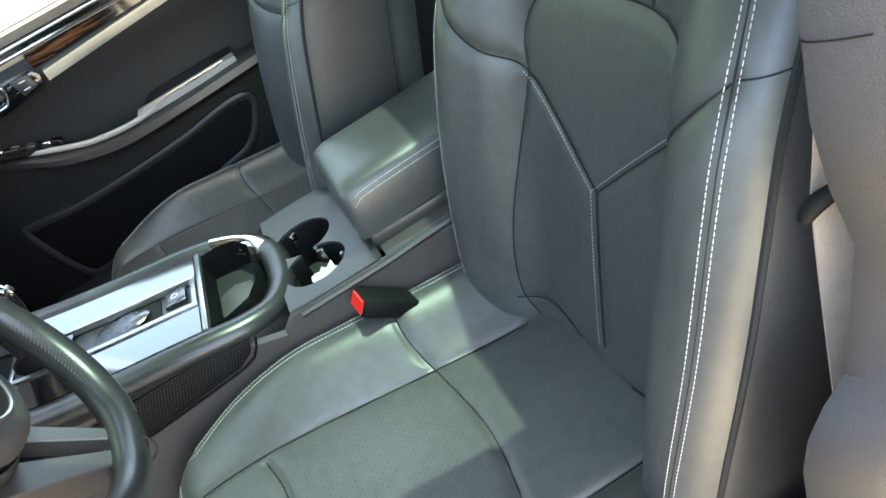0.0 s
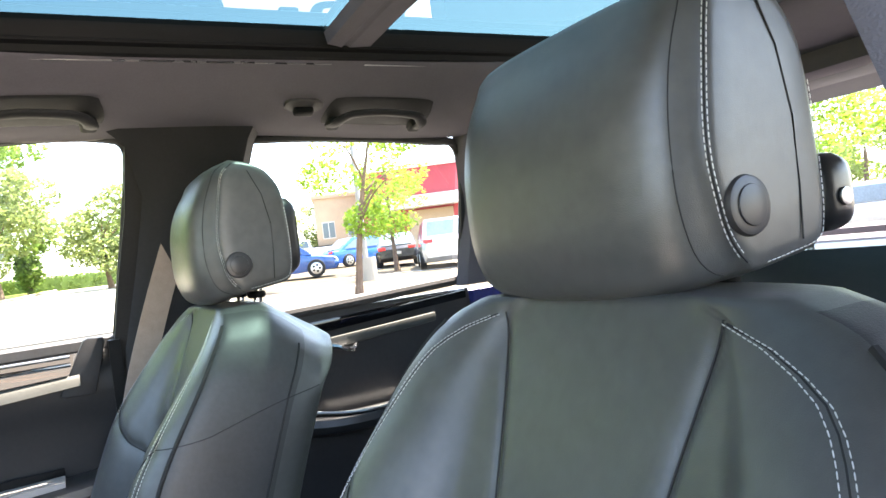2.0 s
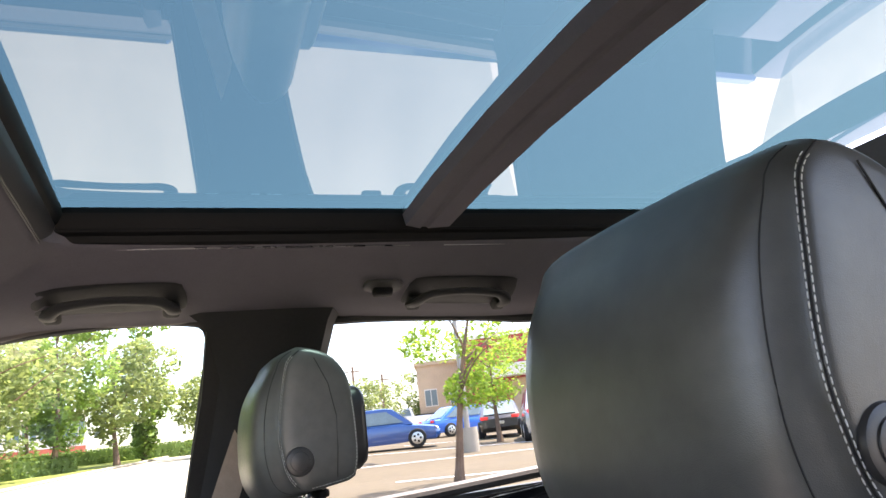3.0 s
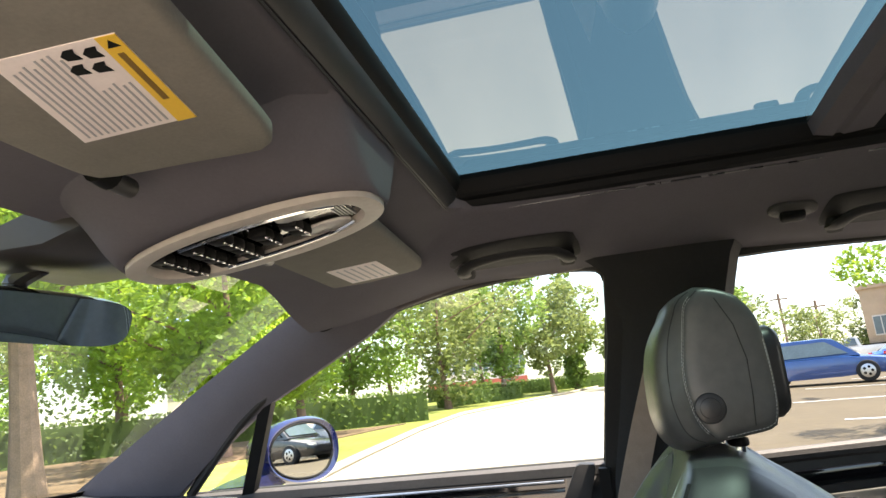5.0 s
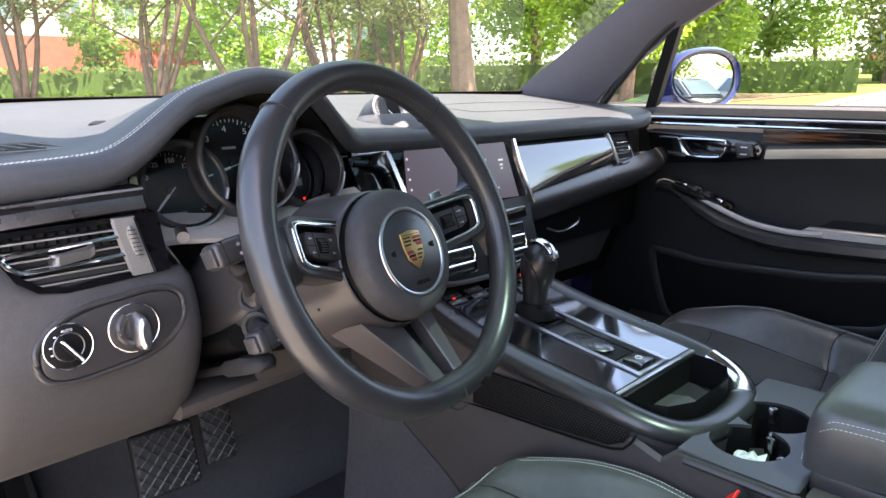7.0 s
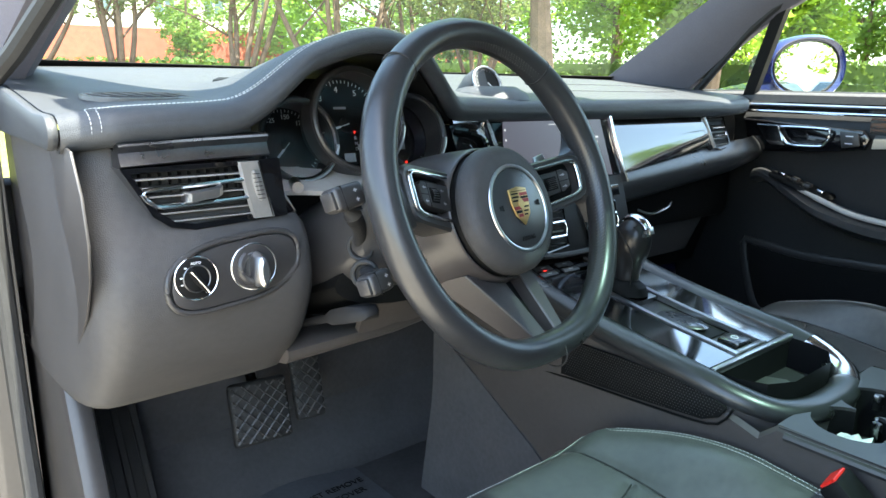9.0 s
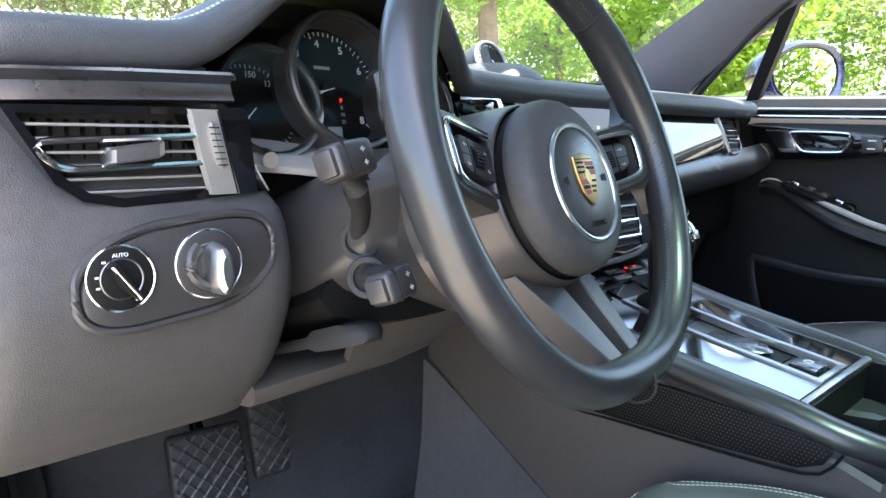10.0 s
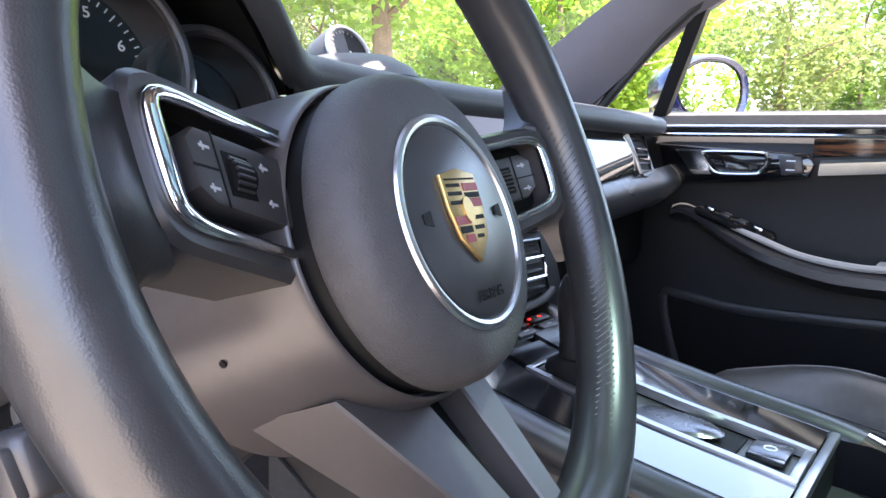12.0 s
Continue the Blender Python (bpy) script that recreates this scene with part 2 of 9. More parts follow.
def tube(pts, r, n=8, closed=False, flat=1.0, up=(0, 0, 1)):
    """A swept round bar; r may be a list; flat squashes it along the up side."""
    P = [Vector(p) for p in pts]
    k = len(P)
    rings = []
    for i, p in enumerate(P):
        d = (P[(i + 1) % k] - P[i - 1]) if closed else (P[min(i + 1, k - 1)] - P[max(i - 1, 0)])
        d.normalize()
        a = d.cross(Vector(up))
        if a.length < 1e-3:
            a = d.cross(Vector((1, 0, 0)))
        a.normalize()
        b = a.cross(d)
        rr = r[i] if isinstance(r, (list, tuple)) else r
        rings.append([p + rr * (math.cos(q) * a + flat * math.sin(q) * b) for q in (2 * math.pi * j / n for j in range(n))])
    if closed:
        rings.append(rings[0])
        bm = loft(rings, True, False)
        bmesh.ops.remove_doubles(bm, verts=bm.verts, dist=1e-6)
        return bm
    return loft(rings, True, True)


def slab(outline, way, thick, bevel=0.0, seg=2):
    """A flat outline pushed through along way by thick, with rounded edges."""
    w = Vector(way).normalized() * thick
    n = len(outline)
    a = [Vector(p) for p in outline]
    bm = bm_new(a + [p + w for p in a], [tuple(range(n))[::-1], tuple(range(n, 2 * n))] + [(i, (i + 1) % n, n + (i + 1) % n, n + i) for i in range(n)])
    bmesh.ops.recalc_face_normals(bm, faces=bm.faces)
    if bevel:
        es = [e for e in bm.edges if any(len(f.verts) == n for f in e.link_faces)]
        bmesh.ops.bevel(bm, geom=es, offset=bevel, segments=seg, affect="EDGES", profile=0.5)
    return bm


def sheet(f, nu, nv, thick=0.0, way=None):
    """A surface f(u, v) over the unit square; thick closes it along its normal or along way."""
    P = [[Vector(f(i / (nu - 1), j / (nv - 1))) for j in range(nv)] for i in range(nu)]
    verts = [p for row in P for p in row]
    faces = [(i * nv + j, i * nv + j + 1, (i + 1) * nv + j + 1, (i + 1) * nv + j) for i in range(nu - 1) for j in range(nv - 1)]
    if thick:
        back = []
        for i in range(nu):
            for j in range(nv):
                du = P[min(i + 1, nu - 1)][j] - P[max(i - 1, 0)][j]
                dv = P[i][min(j + 1, nv - 1)] - P[i][max(j - 1, 0)]
                w = Vector(way) if way else du.cross(dv).normalized()
                back.append(P[i][j] - w * thick)
        o = nu * nv
        verts += back
        faces += [tuple(o + k for k in q[::-1]) for q in faces]
        rim = [i * nv for i in range(nu)] + [(nu - 1) * nv + j for j in range(1, nv)] + [i * nv + nv - 1 for i in range(nu - 2, -1, -1)] + [j for j in range(nv - 2, 0, -1)]
        faces += [(rim[i], rim[(i + 1) % len(rim)], o + rim[(i + 1) % len(rim)], o + rim[i]) for i in range(len(rim))]
    return bm_new(verts, faces)


def stitches(path, length=0.0034, gap=0.0010, r=0.00036, lift=(0, 0, 0)):
    """Thread dashes along a path."""
    P = [Vector(p) + Vector(lift) for p in path]
    L = [0.0]
    for i in range(1, len(P)):
        L.append(L[-1] + (P[i] - P[i - 1]).length)

    def at(w):
        for i in range(len(L) - 1):
            if L[i + 1] >= w:
                return P[i].lerp(P[i + 1], (w - L[i]) / max(1e-9, L[i + 1] - L[i]))
        return P[-1]
    verts, faces = [], []
    w = 0.0
    while w + length < L[-1]:
        a, b = at(w), at(w + length)
        d = (b - a).normalized()
        s = d.cross(Vector((0.3, 0.5, 0.81))).normalized()
        t = s.cross(d)
        o = len(verts)
        for q, k in ((a, 0.4), (a.lerp(b, .2), 1), (a.lerp(b, .8), 1), (b, 0.4)):
            verts += [q + r * k * s, q + r * k * t, q - r * k * s, q - r * k * t]
        for i in range(3):
            for j in range(4):
                faces.append((o + 4 * i + j, o + 4 * i + (j + 1) % 4, o + 4 * i + 4 + (j + 1) % 4, o + 4 * i + 4 + j))
        faces += [(o + 3, o + 2, o + 1, o), (o + 12, o + 13, o + 14, o + 15)]
        w += length + gap
    return bm_new(verts, faces)


def disc(c, normal, r, thick, n=32, bevel=0.0):
    N = Vector(normal).normalized()
    a = N.cross(Vector((0, 0, 1)))
    if a.length < 1e-3:
        a = Vector((1, 0, 0))
    a.normalize()
    b = N.cross(a)
    return slab([Vector(c) + r * (math.cos(q) * a + math.sin(q) * b) for q in (2 * math.pi * i / n for i in range(n))], N, thick, bevel)


def ring(c, normal, r, tr, n=40, m=8, flat=1.0):
    N = Vector(normal).normalized()
    a = N.cross(Vector((0, 0, 1)))
    if a.length < 1e-3:
        a = Vector((1, 0, 0))
    a.normalize()
    b = N.cross(a)
    return tube([Vector(c) + r * (math.cos(q) * a + math.sin(q) * b) for q in (2 * math.pi * i / n for i in range(n))], tr, m, True, flat, N)


def words(text, size, mat, parent, m, name="lettering", depth=0.0004):
    cu = bpy.data.curves.new("tmp", "FONT")
    cu.body, cu.size, cu.align_x, cu.align_y, cu.extrude = text, size, "CENTER", "CENTER", depth
    ob = bpy.data.objects.new("tmp", cu)
    scene.collection.objects.link(ob)
    me = bpy.data.meshes.new_from_object(ob.evaluated_get(bpy.context.evaluated_depsgraph_get()))
    bpy.data.objects.remove(ob)
    bm = bmesh.new()
    bm.from_mesh(me)
    bpy.data.meshes.remove(me)
    bmesh.ops.transform(bm, matrix=m, verts=bm.verts)
    return part(name, bm, mat, parent)


def frame_of(c, right, up):
    """A pose whose x runs along right, y along up."""
    r = Vector(right).normalized()
    n = r.cross(Vector(up)).normalized()
    u = n.cross(r)
    return Matrix(((r.x, u.x, n.x, c[0]), (r.y, u.y, n.y, c[1]), (r.z, u.z, n.z, c[2]), (0, 0, 0, 1)))


def lerp_table(tab, x):
    """A smooth curve through the table's points, with no overshoot."""
    if x <= tab[0][0]:
        return tab[0][1]
    if x >= tab[-1][0]:
        return tab[-1][1]
    n = len(tab)
    sec = [(tab[i + 1][1] - tab[i][1]) / (tab[i + 1][0] - tab[i][0]) for i in range(n - 1)]

    def slope(i):
        if i == 0:
            return sec[0]
        if i == n - 1:
            return sec[-1]
        a, b = sec[i - 1], sec[i]
        return 0.0 if a * b <= 0 else 2 * a * b / (a + b)
    for i in range(n - 1):
        (a, p), (b, q) = tab[i], tab[i + 1]
        if x <= b:
            h = b - a
            t = (x - a) / h
            return (2 * t ** 3 - 3 * t * t + 1) * p + (t ** 3 - 2 * t * t + t) * h * slope(i) + (3 * t * t - 2 * t ** 3) * q + (t ** 3 - t * t) * h * slope(i + 1)


def smoothstep(a, b, x):
    t = min(1, max(0, (x - a) / (b - a)))
    return t * t * (3 - 2 * t)

# ---- cabin shell ----
def along(a, b, t):
    return Vector(a).lerp(Vector(b), t)


# floor
tagged(part("floor", merge(rbox(-0.76, 0.76, -1.9, 0.62, 0.33, 0.362, 0.01), rbox(-0.76, 0.76, 0.60, 0.68, 0.33, 0.95, 0.01)), CARPET), "charcoal carpet on the cabin floor and bulkhead", "floor", kind="structure")
toe = tagged(part("toe_board", sheet(lambda u, v: Vector((-0.74 + 1.48 * u, 0.50 + 0.16 * v, 0.36 + 0.30 * v * v)), 12, 10, 0.01), CARPET), "carpeted toe board rising to the bulkhead", "floor", kind="structure")

# headliner with the roof opening
OP = dict(x=0.362, y0=-1.42, y1=-0.266)          # opening


def rounded(x0, x1, y0, y1, r, n=48):
    pts = []
    for cx, cy, a0 in ((x1 - r, y1 - r, 0), (x0 + r, y1 - r, 90), (x0 + r, y0 + r, 180), (x1 - r, y0 + r, 270)):
        for k in range(n // 4):
            q = radians(a0 + 90 * k / (n // 4 - 1))
            pts.append((cx + r * math.cos(q), cy + r * math.sin(q)))
    out_pts = []
    for (ax, ay), (bx, by) in zip(pts, pts[1:] + pts[:1]):
        m = max(1, int(math.hypot(bx - ax, by - ay) / 0.03))
        out_pts += [(ax + (bx - ax) * i / m, ay + (by - ay) * i / m) for i in range(m)]
    return out_pts


def head_z(x, y):
    """Underside of the headliner: level round the roof glass, falling to the doors and to the windscreen."""
    mid = lerp_table([(-1.95, 1.400), (-1.42, 1.492), (-1.0, 1.508), (-0.5, 1.510), (-0.33, 1.507), (-0.266, 1.501), (-0.238, 1.492), (-0.205, 1.469), (-0.17, 1.453), (-0.10, 1.443), (0.06, 1.436)], y)
    side = 1.436 - 0.068 * smoothstep(-0.25, 0.06, y) - 0.12 * smoothstep(-1.3, -1.95, y) - 0.020 * smoothstep(-0.6, -1.1, y)
    return mid + (side - mid) * lerp_table([(0.36, 0.0), (0.40, 0.19), (0.45, 0.51), (0.50, 0.76), (0.55, 0.92), (0.60, 1.0)], abs(x))


inner = rounded(-OP["x"], OP["x"], OP["y0"], OP["y1"], 0.045)
outer = []
for x, y in inner:
    dx, dy = x, y - (-0.84)
    k = min(0.60 / abs(dx) if abs(dx) > 1e-6 else 99, (0.89 if dy > 0 else 1.1) / abs(dy) if abs(dy) > 1e-6 else 99)
    X, Y = dx * k, -0.84 + dy * k
    if Y > -0.25:
        X *= 1 - 0.10 * smoothstep(-0.25, 0.05, Y)
    outer.append((X, Y))
loops = [[Vector((x, y, 1.550)) for x, y in inner], [Vector((x, y, head_z(x, y) + 0.006)) for x, y in inner]]
for k in (0.03, 0.10, 0.2, 0.32, 0.45, 0.58, 0.70, 0.80, 0.90, 0.96, 1.0):
    lp = []
    for (x, y), (X, Y) in zip(inner, outer):
        px, py = x + (X - x) * k, y + (Y - y) * k
        lp.append(Vector((px, py, head_z(px, py) - (0 if k < 0.99 else 0.002))))
    loops.append(lp)
for s in (1.01,):
    loops.append([Vector((p.x * 1.06, p.y + 0.02 * (1 if p.y > -0.8 else -1), p.z + 0.035)) for p in loops[-1]])
tagged(part("ceiling", loft(loops, True, False), HEAD, sharp=50), "charcoal cloth headliner round a panoramic roof opening", "headliner", kind="structure")

sun_roof = thing("panoramic_roof", "blue-tinted panoramic glass roof in a black frame", "glass roof", at=(0, -0.8, 1.56))
for y0, y1 in ((-0.815, -0.25), (-1.44, -0.835)):
    pane = part("pane", sheet(lambda u, v, y0=y0, y1=y1: Vector((-0.37 + 0.74 * u, y0 + (y1 - y0) * v, 1.566 - 0.018 * (2 * u - 1) ** 2)), 16, 10), ROOFGLASS, sun_roof, "blue-tinted glass pane")
part("cross_bar", loft([[Vector((x, y, z - 0.014 * (x / 0.345) ** 2)) for y, z in ((-0.782, 1.562), (-0.786, 1.543), (-0.810, 1.538), (-0.814, 1.541), (-0.820, 1.541), (-0.824, 1.538), (-0.862, 1.541), (-0.868, 1.562))] for x in (-0.345, -0.2, 0, 0.2, 0.345)]), HEAD, sun_roof, "dark cross bar")
for sx in (-1, 1):
    part("side_track", loft([[Vector((sx * a, y, z)) for a, z in ((0.344, 1.558), (0.345, 1.541), (0.349, 1.533), (0.351, 1.524), (0.358, 1.520), (0.361, 1.511), (0.372, 1.506), (0.376, 1.545))] for y in (-1.42, -0.80, -0.255)]), DARK, sun_roof, "black rubber track")
    part("track_groove", tube([(sx * 0.3515, -1.41, 1.5275), (sx * 0.3515, -0.27, 1.5275)], 0.0022, 6), DARK, sun_roof)
    part("bright_line", tube([(sx * 0.374, -1.40, 1.5045), (sx * 0.374, -0.86, 1.5045)], 0.0020, 6), SATIN, sun_roof)
    part("bright_line", tube([(sx * 0.374, -0.80, 1.5045), (sx * 0.374, -0.34, 1.5045)], 0.0014, 6), DARKMETAL, sun_roof)
part("front_frame", loft([[Vector((x, y, z)) for y, z in ((-0.262, 1.507), (-0.268, 1.507), (-0.279, 1.522), (-0.282, 1.534), (-0.260, 1.550))] for x in (-0.36, 0.36)]), SMOOTH, sun_roof, "dark grey front frame step")
part("front_seal", loft([[Vector((x, y, z)) for y, z in ((-0.2815, 1.5335), (-0.286, 1.537), (-0.2915, 1.549), (-0.290, 1.558), (-0.270, 1.556))] for x in (-0.36, 0.36)]), DARK, sun_roof, "black rubber front seal")
part("lining_edge", tube([(-0.33, -0.2665, 1.5035), (0.33, -0.2665, 1.5035)], 0.0016, 6), PLASTIC, sun_roof)


# pillars, both sides: inner front edge of the centre pillar
B_EDGE = {-1: [(0.675, -0.470, 0.36), (0.675, -0.485, 0.76), (0.675, -0.487, 0.806), (0.674, -0.494, 0.826), (0.673, -0.507, 0.842), (0.672, -0.524, 0.854), (0.670, -0.540, 0.930), (0.670, -0.530, 0.970), (0.668, -0.527, 1.005), (0.652, -0.543, 1.06), (0.634, -0.560, 1.125), (0.620, -0.580, 1.18), (0.590, -0.594, 1.26), (0.560, -0.602, 1.40), (0.540, -0.590, 1.45)],
          1: [(0.690, -0.445, 0.36), (0.695, -0.442, 0.90), (0.692, -0.452, 1.06), (0.655, -0.482, 1.20), (0.612, -0.505, 1.33), (0.580, -0.505, 1.42), (0.555, -0.49, 1.455)]}


def pillar(name, label, rings, mat=HEAD):
    return tagged(part(name, loft([[Vector(p) for p in r] for r in rings]), mat, sharp=40), label, "pillar", kind="structure")


for sx in (-1, 1):
    def S(*pts, sx=sx):
        return [(sx * x, y, z) for x, y, z in pts]
    a_rings = []
    for (lx, ly, lz), (rx, ry, rz) in (((0.700, 0.740, 1.085), (0.722, 0.458, 1.078)), ((0.685, 0.660, 1.123), (0.715, 0.432, 1.100)), ((0.645, 0.459, 1.231), (0.690, 0.338, 1.168)), ((0.605, 0.284, 1.322), (0.663, 0.212, 1.251)), ((0.565, 0.145, 1.388), (0.630, 0.077, 1.311)), ((0.530, 0.026, 1.441), (0.600, -0.039, 1.362)), ((0.505, -0.060, 1.472), (0.588, -0.105, 1.402))):
        a_rings.append(S((lx, ly, lz), (lx * 0.72 + rx * 0.28 - 0.011, ly * 0.72 + ry * 0.28 - 0.008, lz * 0.72 + rz * 0.28 - 0.004), (lx * 0.35 + rx * 0.65 - 0.010, ly * 0.35 + ry * 0.65 - 0.010, lz * 0.35 + rz * 0.65 - 0.004), (rx, ry, rz), (rx + 0.035, ry + 0.004, rz + 0.004), (rx + 0.065, ry + 0.060, rz + 0.030), (lx + 0.070, ly + 0.025, lz + 0.012)))
    pillar("a_pillar", "charcoal cloth-covered windscreen pillar", a_rings)
    tag = thing("pillar_tag", "small oval airbag tag moulded on the windscreen pillar", "tag", at=(sx * 0.555, 0.012, 1.37))
    part("oval", tube([Vector((sx * 0.558, 0.012, 1.389)) + Vector((sx * (-0.010), 0.022, -0.012)) * math.cos(q) + Vector((sx * 0.006, 0.004, 0.008)) * math.sin(q) for q in (2 * math.pi * i / 24 for i in range(24))], 0.0012, 5, True), DARK, tag)
    # centre pillar: the inner front edge, then outwards to the rear door
    edge = B_EDGE[sx]
    rings_b = []
    wide = 0.115 if sx < 0 else 0.165
    for x, y, z in edge:
        f = 0.055 * smoothstep(1.36, 1.46, z) ** 2 if sx > 0 else 0.0
        rings_b.append(S((x, y + f, z), (x - 0.012 if sx > 0 else x + 0.004, y - 0.020 + f, z), (x - 0.014 if sx > 0 else x + 0.002, y - wide - f, z), (x + 0.02, y - wide - 0.02 - f, z), (x + 0.075, y - wide - f, z), (x + 0.078, y - 0.092, z), (x + 0.058, y - 0.060, z), (x + 0.0330, y - 0.0310, z), (x + 0.0305, y - 0.0225, z), (x + 0.027, y - 0.0180, z), (x + 0.010, y - 0.0040 + f, z)))
    # driver's side takes the lighter, lit copy of the trim
    pb = pillar("b_pillar", "door pillar trim beside the seat, coloured as lit by daylight" if sx < 0 else "charcoal door pillar beside the seat", rings_b, PILLARLIT if sx < 0 else PILLAR)
    if sx < 0:
        part("trim_joint", tube(smooth_path(S((0.652, -0.548, 1.034), (0.6605, -0.5350, 1.034), (0.664, -0.5352, 1.034), (0.672, -0.5395, 1.034), (0.681, -0.547, 1.034)), 14), 0.0004, 6), DARK, pb)
        skin = [S((x + 0.062, y - 0.056, z), (x + 0.072, y - 0.062, z), (x + 0.084, y - 0.074, z), (x + 0.098, y - 0.098, z), (x + 0.098, y - 0.130, z), (x + 0.064, y - 0.110, z)) for x, y, z in edge]
        pillar("pillar_skin", "deep blue painted outer skin of the door pillar", skin, PAINT)
    sl = thing("door_seal", "grey rubber door seal along the door pillar", "seal", "door seals", at=(sx * 0.74, -0.5, 1.0))
    lip = smooth_path([(x, y, z) for x, y, z in edge], 44)
    part("lip", loft([S(*[(p.x + a, p.y - b, p.z) for a, b in ((0.0350, 0.0320), (0.0362, 0.0260), (0.0410, 0.0250), (0.0540, 0.0370), (0.0640, 0.0500), (0.0650, 0.0550), (0.0600, 0.0590), (0.0370, 0.0400))]) for p in lip]), SEAL, sl, "", 50)
    part("shadow_gap", tube([Vector((sx * (p.x + 0.0332), p.y - 0.0275, p.z)) for p in lip], 0.0022, 6), DARK, sl)
    over = smooth_path([(sx * (edge[-1][0] + 0.030), edge[-1][1] - 0.016, edge[-1][2])] + [(sx * 0.606, edge[-1][1] + 0.06, 1.442), (sx * 0.612, -0.25, 1.442), (sx * 0.604, -0.05, 1.402)], 40)
    part("bulb", tube(over, 0.0100, 12), SEAL, sl)
    # rear quarter pillar
    pillar("c_pillar", "charcoal rear pillar", [
        S((0.70, -1.17, 1.08), (0.665, -1.18, 1.08), (0.60, -1.75, 1.08), (0.66, -1.80, 1.08), (0.73, -1.35, 1.08)),
        S((0.665, -1.19, 1.25), (0.635, -1.20, 1.25), (0.56, -1.72, 1.25), (0.62, -1.76, 1.25), (0.69, -1.36, 1.25)),
        S((0.615, -1.16, 1.43), (0.575, -1.18, 1.44), (0.50, -1.66, 1.42), (0.56, -1.70, 1.42), (0.63, -1.36, 1.43))])
    # side rail outside, above the doors
    pillar("roof_rail", "blue painted roof rail above the doors", [
        S((0.605, 0.10, 1.425), (0.56, 0.06, 1.50), (0.60, 0.06, 1.52), (0.705, 0.10, 1.445)),
        S((0.628, -0.30, 1.450), (0.56, -0.30, 1.555), (0.60, -0.30, 1.575), (0.715, -0.30, 1.470)),
        S((0.628, -0.90, 1.436), (0.56, -0.90, 1.565), (0.60, -0.90, 1.585), (0.70, -0.90, 1.46)),
        S((0.58, -1.75, 1.40), (0.50, -1.75, 1.50), (0.54, -1.75, 1.53), (0.62, -1.75, 1.42))], PAINT)

# windscreen and other panes
def ws(u, v):
    s = 2 * u - 1
    b = Vector((0.735 * s, 0.765 - 0.12 * s * s, 1.112))
    t = Vector((0.575 * s, 0.075 - 0.04 * s * s, 1.468))
    p = b.lerp(t, v)
    p.z += 0.022 * math.sin(math.pi * v)
    p.y += 0.012 * math.sin(math.pi * v)
    return p


windscreen = tagged(part("window_1", sheet(ws, 24, 14), WINDOW), "clear laminated windscreen", "windscreen", kind="structure")
windscreen.visible_shadow = False
band = tagged(part("trim_1", sheet(lambda u, v: ws(u, -0.01 + 0.035 * v) + Vector((0, -0.004, -0.002)), 24, 3, 0.001), DARK), "black printed band along the windscreen foot", "windscreen band", kind="structure")
rearglass = tagged(part("window_4", sheet(lambda u, v: Vector(((2 * u - 1) * (0.60 - 0.10 * v), -2.02 + 0.30 * v, 1.10 + 0.32 * v)), 12, 8), PRIVACY), "rear window", "window", kind="structure")
rearglass.visible_shadow = False
tagged(part("tailgate", merge(rbox(-0.72, 0.72, -2.12, -2.0, 0.36, 1.105, 0.02), rbox(-0.56, 0.56, -1.86, -1.66, 1.415, 1.47, 0.02)), HEAD), "charcoal trimmed tailgate below the rear window", "tailgate", kind="structure")


def side_glass(sx, y0b, y1b, y0t, y1t, name):
    g = part(name, sheet(lambda u, v: Vector((sx * (0.765 - 0.140 * v), (y0b + (y1b - y0b) * u) * (1 - v) + (y0t + (y1t - y0t) * u) * v, 1.07 + 0.36 * v)), 6, 6), PRIVACY if y0b < -0.6 else WINDOW)
    g.visible_shadow = False
    return tagged(g, "side window pane, closed", "window", kind="structure")


side_glass(1, -0.46, 0.42, -0.50, -0.08, "window_2")
side_glass(1, -1.19, -0.62, -1.18, -0.68, "window_3")
side_glass(-1, -1.19, -0.66, -1.18, -0.70, "window_5")

# closed flanks: rear doors, rear wings, bonnet
for sx in (-1, 1):
    w = tagged(part("rear_flank", loft([[Vector((sx * x, y, z)) for x, z in ((0.800, 0.30), (0.850, 0.45), (0.858, 0.80), (0.845, 1.00), (0.818, 1.058), (0.790, 1.064), (0.782, 1.058), (0.770, 0.90), (0.770, 0.32))] for y in (-2.10, -1.6, -1.2, -0.80, -0.615)]), PAINT), "deep blue painted rear door and wing", "car body", kind="structure")
for sx in (-1,):
    tagged(part("rear_door_frame", loft([[Vector((sx * x, y, z)) for x, y in ((a, b), (a + 0.02, b - 0.009), (a + 0.04, b - 0.024), (a + 0.04, b - 0.10), (a, b - 0.10))] for a, b, z in ((0.792, -0.606, 1.05), (0.776, -0.608, 1.10), (0.725, -0.628, 1.22), (0.668, -0.650, 1.35), (0.635, -0.655, 1.42))]), PAINT), "deep blue painted front edge of the rear door", "car body", kind="structure")
sill = tagged(part("door_sill", rbox(-0.86, -0.70, -0.66, 0.66, 0.30, 0.385, 0.02), SMOOTH), "dark door sill with a worn tread", "sill", kind="structure")
tagged(part("door_sill", rbox(0.70, 0.86, -0.66, 0.66, 0.30, 0.385, 0.02), SMOOTH), "dark door sill", "sill", kind="structure")
tagged(part("sill_plate", merge(*[rbox(-0.80 + 0.012 * i, -0.792 + 0.012 * i, -0.55, 0.52, 0.384, 0.392, 0.002) for i in range(5)]), RUBBER), "ribbed black sill plate", "sill plate", kind="structure")
